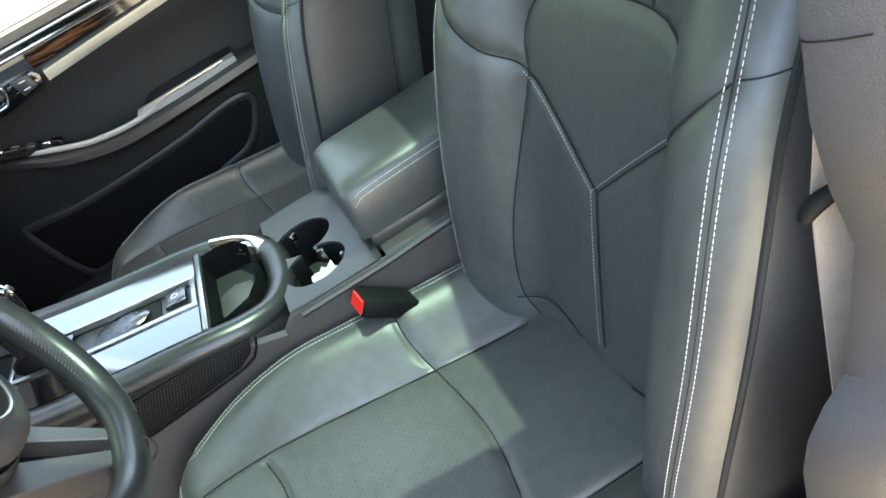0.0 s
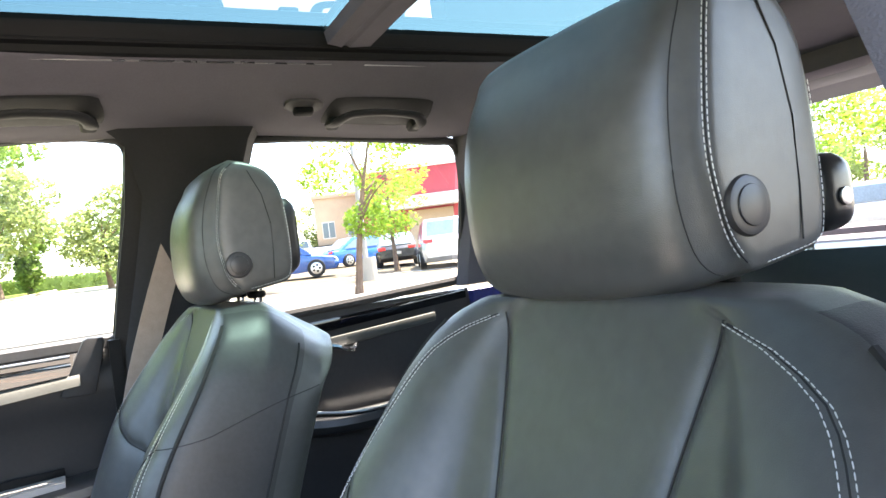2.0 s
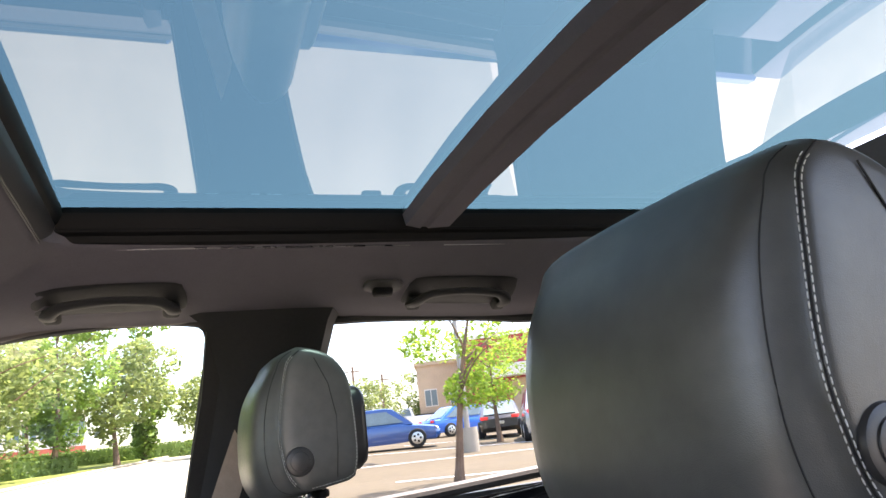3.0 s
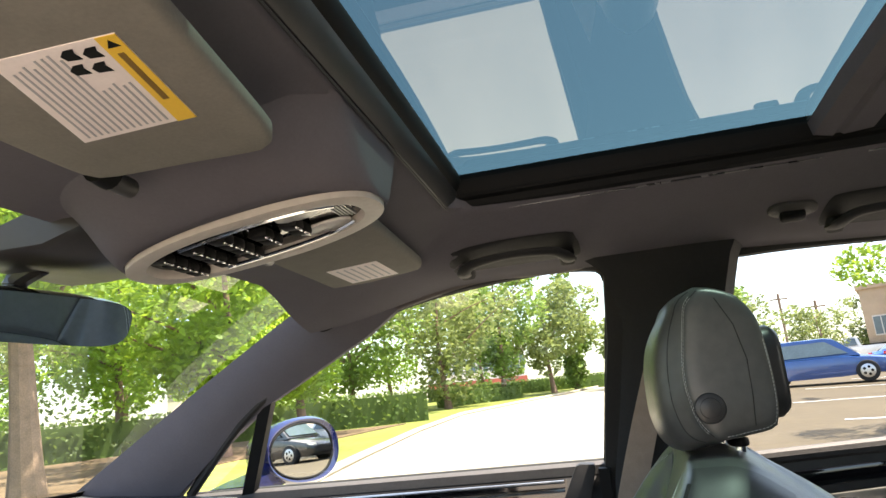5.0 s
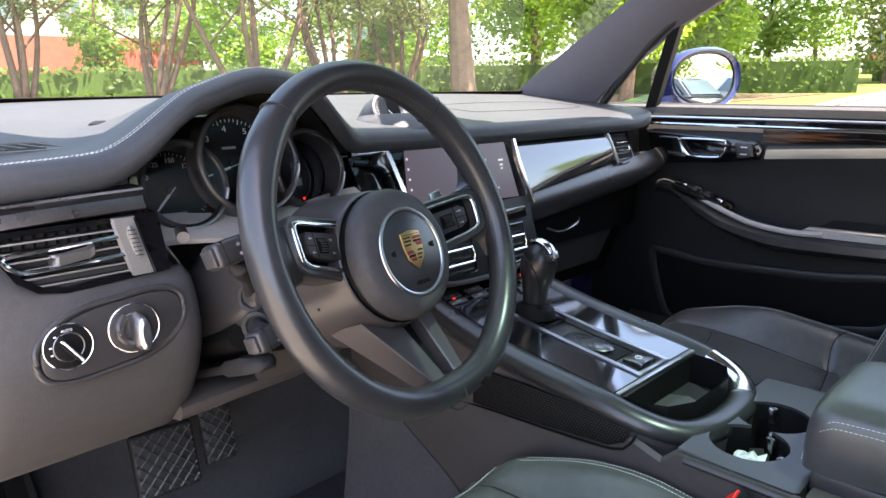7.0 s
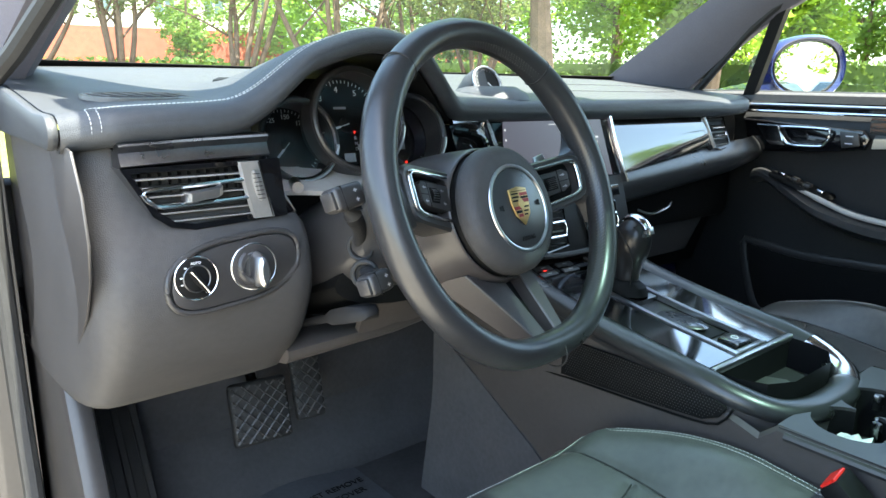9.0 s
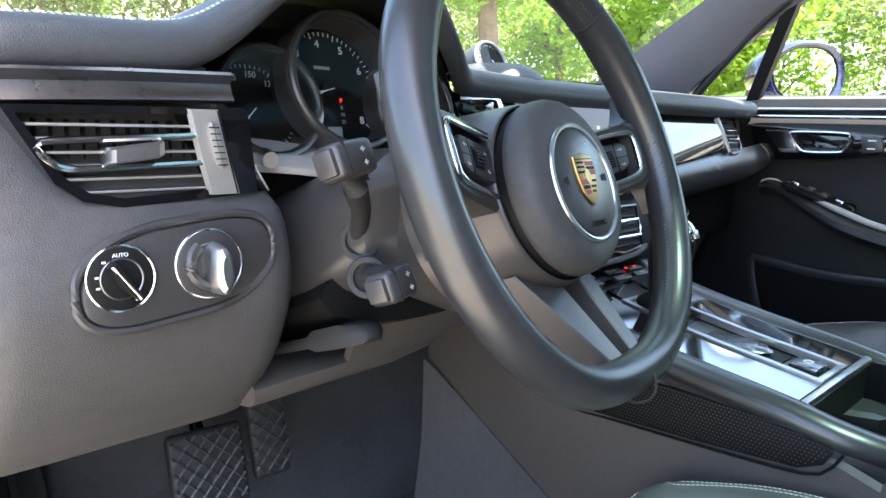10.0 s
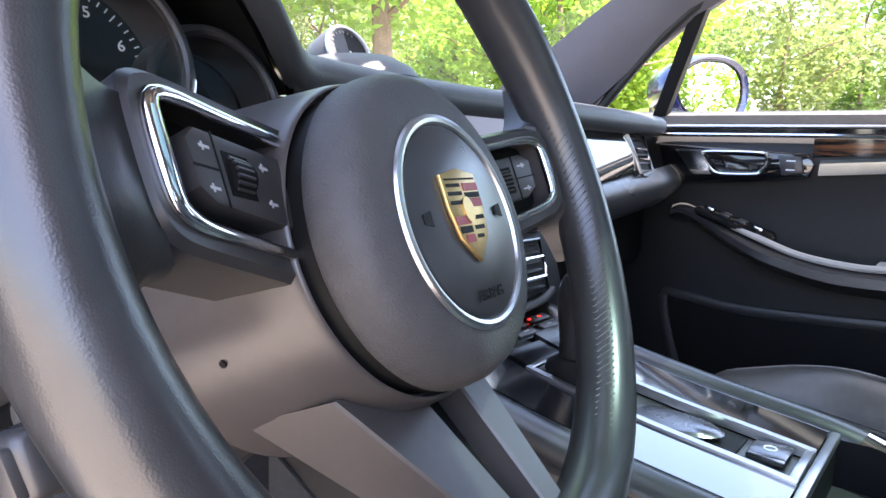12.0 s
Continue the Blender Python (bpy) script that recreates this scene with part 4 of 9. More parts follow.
# ---- steering wheel ----
SPOKE = shader("grey_spoke_paint", (0.046, 0.040, 0.038), 0.34, 0, 20, 0.1, 0.05, 900)
WC = Vector((-0.372, -0.035, 0.9905))
WT, WY = radians(21.9), radians(8)                # rake, and the slight turn of the column
WU = Vector((-math.sin(WT) * math.sin(WY), math.sin(WT) * math.cos(WY), math.cos(WT)))          # up in the wheel's plane
WR = Vector((math.cos(WY), math.sin(WY), 0))
WN = Vector((math.cos(WT) * math.sin(WY), -math.cos(WT) * math.cos(WY), math.sin(WT)))         # towards the driver


def wp(x, y, n=0.0):
    return WC + x * WR + y * WU + n * WN


def hp(x, y, n=0.0):
    """The hub lies deeper than the rim; the spokes climb out to it."""
    f = 1 - smoothstep(0.070, 0.165, math.hypot(x, y))
    return wp(x, y - 0.015 * f, n - 0.042 * f)


def on_wheel(x, y, n, turn=0.0):
    return frame_of(hp(x, y, n), WR, WU)


def steering_wheel():
    w = thing("steering_wheel", "black leather three-spoke steering wheel with silver accents on its column", "steering wheel", at=WC)
    R, r = 0.16925, 0.0150
    N = 96

    def rim_r(a):
        """A little thicker at the thumb grips."""
        g = math.exp(-((abs(abs(a) - 1.0)) / 0.25) ** 2)
        return r * (1 + 0.10 * g)
    pts, rr = [], []
    for i in range(N):
        a = 2 * math.pi * i / N
        flat = 0.006 * math.exp(-((a - math.pi) / 0.35) ** 2)
        pts.append(wp((R - flat) * math.sin(a), (R - flat) * math.cos(a)))
        rr.append(rim_r(a if a < math.pi else a - 2 * math.pi))
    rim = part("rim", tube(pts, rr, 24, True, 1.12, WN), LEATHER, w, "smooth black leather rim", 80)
    for deg in (-40, 40, 179):
        a = radians(deg)
        c = wp(R * math.sin(a), R * math.cos(a))
        d = (math.cos(a) * WR - math.sin(a) * WU)
        part("seam", ring(c, d, r * 1.1, 0.0010, 28, 5), DTHREAD, rim)
    # herringbone thread along the rim's inner side
    cross = []
    for k in range(124):
        a, b = radians(-36 + 1.5 * k), radians(-36 + 1.5 * k + 2.4)
        for n0, n1 in ((0.0105, 0.0020), (-0.0065, 0.0020)):
            cross.append([wp((R - r * 0.80 - 0.0030 * (1 - abs(n - 0.002) / 0.0085)) * math.sin(q), (R - r * 0.80 - 0.0030 * (1 - abs(n - 0.002) / 0.0085)) * math.cos(q), n) for n, q in ((n0, a), ((n0 + n1) / 2, (a + b) / 2), (n1, b))])
    tagged(part("stitching", merge(*[tube(p, 0.0005, 4) for p in cross]), CROSSTHREAD, rim, "black cross stitching"), kind="stuff")
    # hub: a drum with a raised cap
    def drum(rad0, rad1, n0, n1, bev, squash=1.0):
        prof = [(rad0, n0), (rad1, n1 - bev), (rad1 - bev * 0.3, n1 - bev * 0.3), (rad1 - bev, n1)]
        rings = []
        for rad, nn in prof:
            rings.append([hp(rad * math.cos(q), rad * squash * math.sin(q) - 0.004, nn) for q in (2 * math.pi * i / 64 for i in range(64))])
        return loft(rings)
    def turned(profile):
        return loft([[hp(rad * math.cos(q), rad * math.sin(q) - 0.002, nn) for q in (2 * math.pi * i / 80 for i in range(80))] for rad, nn in profile])
    hub = part("airbag_cover", turned([(0.0560, 0.0262), (0.0672, 0.0262), (0.0682, 0.0274), (0.0680, 0.0320), (0.0668, 0.0380), (0.0640, 0.0435), (0.0600, 0.0472), (0.0545, 0.0493), (0.0480, 0.0502)]), PLASTIC, w, "round black grained airbag cover", 50)
    part("hub_back", turned([(0.084, -0.060), (0.0800, -0.030), (0.0755, -0.004), (0.0718, 0.0150), (0.0706, 0.0186), (0.0698, 0.0198), (0.0690, 0.0200), (0.0684, 0.0060)]), SPOKE, w, "dark grey hub skirt", 50)
    a_h = 3.5226
    part("screw_hole", disc(hp(0.0796 * math.cos(a_h), 0.0796 * math.sin(a_h) - 0.002, -0.02675), (math.cos(a_h) * WR + math.sin(a_h) * WU), 0.0016, 0.0006, 16), DARK, hub)
    part("shut_line", turned([(0.0664, 0.002), (0.0664, 0.0266)]), DARK, hub)
    part("chrome_ring", ring(hp(0, -0.004, 0.0505), WN, 0.0440, 0.0022, 64, 8, 0.8), SATIN, hub, "thin chrome ring")
    part("emblem_plate", drum(0.0425, 0.0415, 0.047, 0.0515, 0.002), LEATHER, hub)
    # shield-shaped badge in plain fields
    sh = [(-0.0145, 0.017), (0.0, 0.0195), (0.0145, 0.017), (0.0145, 0.003), (0.0115, -0.010), (0.0, -0.0205), (-0.0115, -0.010), (-0.0145, 0.003)]
    badge = part("badge", slab([hp(x, y - 0.002, 0.0515) for x, y in sh], WN, 0.0022, 0.0007), GOLD, hub, "gold and red shield badge")
    for x0, x1, y0, y1, mm in ((0.001, 0.0135, 0.0005, 0.0042, CRIMSON), (0.001, 0.0135, 0.0075, 0.0108, CRIMSON), (0.001, 0.0135, 0.0045, 0.0068, DARK), (-0.0125, -0.001, -0.0065, -0.0030, CRIMSON), (-0.0108, -0.001, -0.0100, -0.0072, DARK), (-0.008, -0.001, -0.0140, -0.0108, CRIMSON), (0.0015, 0.0115, -0.0050, -0.0032, DARK), (0.0015, 0.0095, -0.0092, -0.0074, DARK), (0.0015, 0.007, -0.0128, -0.0112, DARK), (-0.0125, -0.0015, 0.0020, 0.0036, DARK), (-0.0125, -0.0015, 0.0058, 0.0074, DARK), (-0.0125, -0.0015, 0.0094, 0.0108, DARK), (-0.0125, 0.0125, 0.0124, 0.0130, DARK)):
        part("badge_field", slab([hp(x, y, 0.0537) for x, y in ((x0, y0), (x1, y0), (x1, y1), (x0, y1))], WN, 0.0003), mm, badge)
    part("badge_field", slab([hp(0.0042 * math.cos(q), 0.0055 * math.sin(q) - 0.0005, 0.0538) for q in (2 * math.pi * i / 16 for i in range(16))], WN, 0.0006), GOLD, badge)
    words("AIRBAG", 0.0062, DARK, hub, on_wheel(0, -0.036, 0.0525))
    for sx in (-1, 1):
        part("horn_mark", slab([hp(sx * 0.030 + x, y - 0.002, 0.0519) for x, y in ((-0.003, -0.0018), (0.003, -0.0032), (0.003, 0.0032), (-0.003, 0.0018))], WN, 0.0003), DARK, hub)
    # side spokes: a dark window in a chrome frame, a switch block in it
    for sx, reach in ((-1, 1.07), (1, 1.48)):
        def sq(x, y, n):
            """On the flat face of the side spoke."""
            t = (x - 0.066) / 0.056
            far = 0.066 + (x - 0.066) * reach
            return wp(sx * far, y - (0.009 if sx < 0 else 0.015) + (0.009 if sx < 0 else 0.004) * t, n - 0.0245 + (0.0125 if sx < 0 else 0.0225) * t)

        def loop(pts, m=56):
            return [(p.x, p.y) for p in smooth_path([(x, y, 0) for x, y in pts], m)]
        outer = [(0.052, 0.0445), (0.085, 0.0450), (0.108, 0.0455), (0.1185, 0.0435), (0.1240, 0.0375), (0.1255, 0.020), (0.1240, -0.0015), (0.1190, -0.0095), (0.108, -0.0125), (0.085, -0.0160), (0.052, -0.0210)]
        inner = [(0.052, 0.0370), (0.085, 0.0375), (0.106, 0.0380), (0.1140, 0.0365), (0.1172, 0.0325), (0.1180, 0.020), (0.1172, 0.0035), (0.1140, -0.0015), (0.106, -0.0045), (0.085, -0.0070), (0.052, -0.0110)]
        lo, li = loop(outer), loop(inner)
        mid = [(0.7 * a + 0.3 * c, 0.7 * b + 0.3 * d) for (a, b), (c, d) in zip(lo, li)]
        part("spoke", loft([[sq(x, y * 0.96 + 0.0005, -0.036) for x, y in lo], [sq(x, y, -0.003) for x, y in lo], [sq(x, y, 0.0) for x, y in mid], [sq(x, y, -0.0005) for x, y in li], [sq(x, y, -0.014) for x, y in li]], True, False), SMOOTH, w, "black side spoke", 40)
        well = part("key_well", slab([sq(x, y, -0.014) for x, y in li], WN, 0.001), DARK, w, "deep black switch well")
        part("chrome_frame", tube([sq(x * 0.992 + 0.0004, y * 0.97 + 0.0006, 0.0004) for x, y in li], [0.0024 + 0.0014 * math.exp(-((i - 27.5) / 8) ** 2) for i in range(56)], 8, False, 0.8, WN), CHROME, w, "thin chrome spoke frame", 80)
        # leather arm that flares into the rim
        arm = []
        for i in range(13):
            x = 0.121 + 0.040 * i / 12
            far = 0.125 + 0.036 * i / 12 if sx < 0 else 0.147 + 0.016 * i / 12
            y0 = lerp_table([(0.121, -0.012), (0.130, -0.013), (0.142, -0.018), (0.154, -0.030), (0.161, -0.046)], x)
            y1 = lerp_table([(0.121, 0.0425), (0.130, 0.044), (0.142, 0.050), (0.154, 0.062), (0.161, 0.074)], x)
            n = lerp_table([(0.121, -0.0135), (0.135, -0.0095), (0.150, -0.003), (0.161, 0.002)], x)
            arm.append([wp(sx * far, y + e, n + d + (0.0 if sx < 0 else 0.010 * (1 - i / 12))) for y, e, d in ((y0, -0.006, -0.006), (y0, -0.003, -0.001), (y1, -0.009, -0.001), (y1, -0.006, -0.006), (y1, -0.008, -0.026), (y0, -0.003, -0.026))])
        part("spoke_arm", loft(arm), LEATHER, w, "leather flare into the rim", 60)
        key = part("key_block", slab([sq(x, y, -0.012) for x, y in ((0.062, 0.001), (0.101, 0.0045), (0.1065, 0.009), (0.1070, 0.025), (0.1025, 0.0295), (0.062, 0.0285))], WN, 0.014, 0.002), SMOOTH, w, "black switch block")
        part("wheel_slot", slab([sq(x, y, 0.0019) for x, y in ((0.0815, 0.0085), (0.0935, 0.0085), (0.0935, 0.0235), (0.0815, 0.0235))], WN, 0.0004), DARK, key)
        part("thumb_wheel", tube([sq(0.0835, 0.016, -0.0020), sq(0.0918, 0.016, -0.0020)], 0.0074, 24), DARK, key, "knurled thumb wheel")
        for i in range(8):
            a = radians(90 - 63 + 18 * i)
            part("knurl", tube([sq(0.0838, 0.016 + 0.0074 * math.cos(a), -0.0020 + 0.0074 * math.sin(a)), sq(0.0915, 0.016 + 0.0074 * math.cos(a), -0.0020 + 0.0074 * math.sin(a))], 0.0006, 4), SMOOTH, key)
        for x, y in ((0.1005, 0.0230), (0.1005, 0.0095), (0.0735, 0.022), (0.0735, 0.009)):
            part("key_mark", slab([sq(x + a, y + b, 0.0020) for a, b in ((-0.0022, -0.0005), (0.0022, -0.0005), (0.0022, 0.0005), (-0.0022, 0.0005))], WN, 0.0002), GREYINK, key)
            part("key_mark", slab([sq(x + a, y + b, 0.0020) for a, b in ((0.0004, -0.0014), (0.0012, -0.0014), (0.0012, 0.0014), (0.0004, 0.0014))], WN, 0.0002), GREYINK, key)
        for gap in (((0.0955, 0.004), (0.0963, 0.004), (0.0963, 0.0292), (0.0955, 0.0292)), ((0.0963, 0.0157), (0.1070, 0.0157), (0.1070, 0.0165), (0.0963, 0.0165))):
            part("key_gap", slab([sq(a, b, 0.0019) for a, b in gap], WN, 0.0003), DARK, key)
    # lower twin spoke: two straight raked blades round a dark valley
    def lower(x, t, n):
        return wp(x, -0.072 - 0.101 * t, -0.0385 + 0.0470 * t + n)
    for name, top, toe in (("lower_spoke", (-0.0540, -0.0080), (-0.0070, 0.0060)), ("lower_spoke", (0.0230, 0.0480), (0.0180, 0.0310))):
        rings = []
        for i in range(9):
            t = i / 8
            x0, x1 = top[0] + (toe[0] - top[0]) * t, top[1] + (toe[1] - top[1]) * t
            rings.append([lower(x0, t, -0.0015), lower(x0 + 0.0012, t, 0), lower(x1 - 0.0012, t, 0), lower(x1, t, -0.0015), lower(x1 - 0.0015, t, -0.019), lower(x0 - 0.004 * (1 - t), t, -0.016 - 0.030 * (1 - 0.75 * t))])
        part(name, loft(rings), SPOKE, w, "dark grey lower spoke", 25)
    part("spoke_floor", loft([[lower(x, t, n) for x, n in ((-0.012, -0.016), (0.026, -0.016), (0.026, -0.022), (-0.012, -0.022))] for t in (0, 0.5, 1.0)]), DARK, w)
    part("spoke_toe", loft([[lower(x, t, n) for x, t in ((0.002, 0.78), (0.020, 0.78), (0.031, 1.0), (-0.0070, 1.0))] for n in (-0.014, -0.0035)]), SPOKE, w)
    part("shift_paddle", slab([wp(x, y, n) for x, y, n in ((0.112, 0.040, -0.040), (0.128, 0.043, -0.038), (0.131, 0.034, -0.038), (0.126, -0.008, -0.038), (0.110, -0.010, -0.040))], WN, 0.004, 0.0015), SATIN, w, "silver shift paddle")
    part("hub_shroud", loft([[hp(a * math.cos(t), a * math.sin(t) - 0.004, n) for t in (2 * math.pi * i / 48 for i in range(48))] for a, n in ((0.079, -0.050), (0.072, -0.085), (0.055, -0.12))]), SMOOTH, w)
    return w


steering_wheel()


def stalk(name, label, root, tip, size, bent=True):
    t = thing(name, label, "stalk", at=root)
    r, p = Vector(root), Vector(tip)
    elbow = p + (Vector((0.016, 0.012, -0.006)) if bent else Vector((0.010, 0.024, -0.002)))
    part("lever", tube(smooth_path([r, r.lerp(elbow, 0.45) + Vector((0.001, -0.004, 0.0)), elbow + (Vector((0.001, 0.0, -0.014)) if bent else Vector((0.004, 0.010, -0.001))), elbow, p + Vector((0.004, 0.002, 0))], 18), [0.0072, 0.0070, 0.0070, 0.0070, 0.0070, 0.0072, 0.0074, 0.0076, 0.0078, 0.008, 0.0083, 0.0086, 0.009, 0.0095, 0.010, 0.0105, 0.011, 0.011], 14, False, 1.15), PILLAR, t)
    d = (p - r).normalized()
    m = frame_of(p, (1, 0.25, 0.12), (0, 0.35, 1))
    head = part("end_cap", rbox(-size[0] / 2, size[0] / 2, -size[1] / 2, size[1] / 2, -size[2] / 2, size[2] / 2, 0.005, 3, m), SMOOTH, t, "squared end cap")
    part("end_tip", rbox(-size[0] / 2 - 0.003, -size[0] / 2 + 0.004, -size[1] / 2 + 0.003, size[1] / 2 - 0.003, -size[2] / 2 + 0.003, size[2] / 2 - 0.003, 0.002, 2, m), SMOOTH, head)
    part("cap_gap", rbox(-size[0] / 2 + 0.0085, -size[0] / 2 + 0.0093, -size[1] / 2 - 0.0002, size[1] / 2 + 0.0002, -size[2] / 2 - 0.0002, size[2] / 2 + 0.0002, 0.004, 3, m), DARK, head)
    for y in (-0.005, 0.004):
        part("mark", rbox(0.004, 0.0085, y - 0.0006, y + 0.0006, size[2] / 2, size[2] / 2 + 0.0002, 0, 1, m), GREYINK, head)
        part("mark", rbox(0.0055, 0.0066, y - 0.0018, y + 0.0018, size[2] / 2, size[2] / 2 + 0.0003, 0, 1, m), GREYINK, head)
    part("root_boot", ring(r - Vector((0.004, 0.008, 0)), Vector((-0.75, -0.62, 0.1)), 0.0135, 0.0030, 28, 8), RUBBER, t)
    part("socket", disc(r - Vector((0.002, 0.004, 0)), Vector((-0.75, -0.62, 0.1)), 0.0150, 0.004, 28, 0.001), DARK, t)
    return t


stalk("indicator_stalk", "dark grey indicator stalk on the steering column", (-0.475, 0.086, 0.925), (-0.530, 0.027, 0.990), (0.038, 0.024, 0.023))
stalk("cruise_stalk", "short dark grey cruise control stalk on the steering column", (-0.484, 0.064, 0.901), (-0.514, -0.002, 0.910), (0.030, 0.022, 0.022), False)

column = thing("steering_column", "dark grey plastic steering column cowl under the wheel", "steering column", at=(-0.373, 0.12, 0.93))
part("upper_cowl", loft([[Vector((-0.373 + a * math.copysign(abs(math.cos(t)) ** 0.7, math.cos(t)), y, zc + b * math.copysign(abs(math.sin(t)) ** 0.7, math.sin(t)))) for t in (2 * math.pi * i / 36 for i in range(36))] for y, zc, a, b in ((0.045, 0.955, 0.070, 0.052), (0.07, 0.945, 0.110, 0.060), (0.14, 0.915, 0.125, 0.070), (0.24, 0.875, 0.13, 0.075), (0.34, 0.83, 0.12, 0.07))]), SMOOTH, column)
part("column_gaiter", loft([[Vector((-0.373 + 0.12 * math.cos(t), y, zc + 0.035 * math.sin(t))) for t in (2 * math.pi * i / 30 for i in range(30))] for y, zc in ((0.11, 0.875), (0.20, 0.84), (0.32, 0.80))]), DARK, column)
part("release_lever", loft([[Vector((x + a, y + b * 0.35, z + b)) for a, b in ((-w, 0), (-w * 0.8, -h), (w * 0.8, -h), (w, 0), (w * 0.8, h), (-w * 0.8, h))] for x, y, z, w, h in ((-0.467, 0.073, 0.850, 0.006, 0.003), (-0.468, 0.078, 0.849, 0.013, 0.007), (-0.471, 0.100, 0.843, 0.0165, 0.0090), (-0.476, 0.128, 0.833, 0.015, 0.0085), (-0.479, 0.138, 0.829, 0.012, 0.0045), (-0.490, 0.190, 0.810, 0.015, 0.0042), (-0.496, 0.240, 0.793, 0.015, 0.0040))]), PILLAR, column, "black column release lever", 50)


part("lower_cowl", sheet(lambda u, v: Vector((-0.440 + 0.190 * u, 0.100 + 0.055 * v + 0.020 * math.cos(math.pi * u) * (1 - v) + 0.03 * u * u, 0.880 - 0.082 * v)), 16, 10, 0.008, (0, 1, 0.3)), CONSOLETRIM, column, "smooth lower cowl", 60)
part("knee_bolster", loft([[Vector((x, y, z)) for y, z in ((y0 + 0.006, z0 + 0.010), (y0 - 0.004, z0 + 0.004), (y0 - 0.004, z0 - 0.006), (y0 + 0.004, z0 - 0.013), (y0 + 0.060, z0 - 0.026), (0.31, 0.752), (0.31, 0.79))] for x, y0, z0 in ((-0.535, 0.148, 0.793), (-0.45, 0.150, 0.795), (-0.38, 0.152, 0.796), (-0.32, 0.165, 0.797), (-0.27, 0.190, 0.797), (-0.20, 0.215, 0.796), (-0.145, 0.225, 0.795))]), CONSOLETRIM, column, "padded lip under the column", 50)

# ---- dashboard ----
XR = Vector((1, 0, 0))


def lip_y(x):
    return lerp_table([(-0.745, 0.135), (-0.70, 0.112), (-0.55, 0.112), (-0.41, 0.128), (-0.29, 0.165), (-0.21, 0.208), (0.0, 0.215), (0.50, 0.215), (0.62, 0.235), (0.72, 0.28)], x)


def lip_z(x):
    return lerp_table([(-0.745, 1.066), (-0.70, 1.072), (-0.60, 1.078), (-0.495, 1.137), (-0.41, 1.157), (-0.345, 1.148), (-0.27, 1.098), (-0.21, 1.078), (0.0, 1.074), (0.5, 1.074), (0.72, 1.078)], x)


def lip_t(x):
    """How deep the rolled front edge is."""
    return 0.032 - 0.007 * smoothstep(-0.56, -0.50, x) * (1 - smoothstep(-0.30, -0.24, x))


def dash_z(x, y):
    yl, zl = lip_y(x), lip_z(x)
    base = 1.074 + 0.043 * min(1, max(0, (y - 0.2) / 0.52))
    at_lip = 1.074 + 0.043 * min(1, max(0, (yl - 0.2) / 0.52))
    return base + (zl - at_lip) * math.exp(-(max(0, y - yl - 0.017) / 0.17) ** 2)


dash = thing("dashboard", "charcoal soft-touch dashboard with a stitched instrument hood", "dashboard", at=(0, 0.45, 1.0))


def dash_top(u, v):
    x = -0.745 + 1.465 * u
    yl, zl = lip_y(x), lip_z(x)
    k = v * 43
    if k < 9.5:
        a = radians(-100 + 190 * round(k) / 9)
        h = lip_t(x) / 2
        return Vector((x, yl + 0.020 * (1 - math.cos(a)), zl - h + h * math.sin(a)))
    t = (k - 9) / 34
    back = 0.745 - 0.18 * abs(x) ** 2.2
    y = yl + 0.017 + t * (back - yl - 0.017)
    return Vector((x, y, dash_z(x, y)))


top = part("dash_top", sheet(dash_top, 150, 44, 0.003, (0, 0.3, 0.9)), DASHPAD, dash, "charcoal dash top pad", 50)


def turn(off):
    """The stitching's bend at the pad's outer end, then down over its front."""
    x = -0.700 - off
    h = lip_t(x) / 2
    down = [Vector((x, lip_y(x) + 0.020 * (1 - math.cos(q)) - 0.0008, lip_z(x) - h + h * math.sin(q) + 0.0006)) for q in (radians(-60 + 12 * i) for i in range(12))]
    return smooth_path(down + [Vector((x + 0.003, lip_y(x) + off + 0.004, dash_z(x, lip_y(x) + off + 0.004) + 0.0008)), Vector((-0.709, lip_y(-0.709) + off, dash_z(-0.709, lip_y(-0.709) + off) + 0.0008))], 50)


rim_pts = [dash_top(0, i / 43) for i in range(44)]
part("pad_end", slab(rim_pts + [Vector((-0.745, rim_pts[-1].y, 1.035)), Vector((-0.745, rim_pts[0].y + 0.01, 1.035))], (-1, 0, 0), 0.010, 0.004), DASHPAD, dash, "rounded end of the dash pad")
for off in (0.016, 0.023):
    pts = [Vector((x, lip_y(x) + off, dash_z(x, lip_y(x) + off) + 0.0008)) for x in [-0.709 + 0.434 * i / 90 for i in range(91)]]
    part("stitching", stitches(turn(off)[:-1] + pts), THREAD, top, "white double stitching")
part("airbag_seam", tube(smooth_path([(0.18, 0.36, dash_z(0.18, 0.36)), (0.20, 0.48, dash_z(0.2, 0.48)), (0.52, 0.48, dash_z(0.5, 0.48)), (0.53, 0.36, dash_z(0.5, 0.36)), (0.18, 0.36, dash_z(0.18, 0.36))], 60), 0.0008, 5), DARK, top)
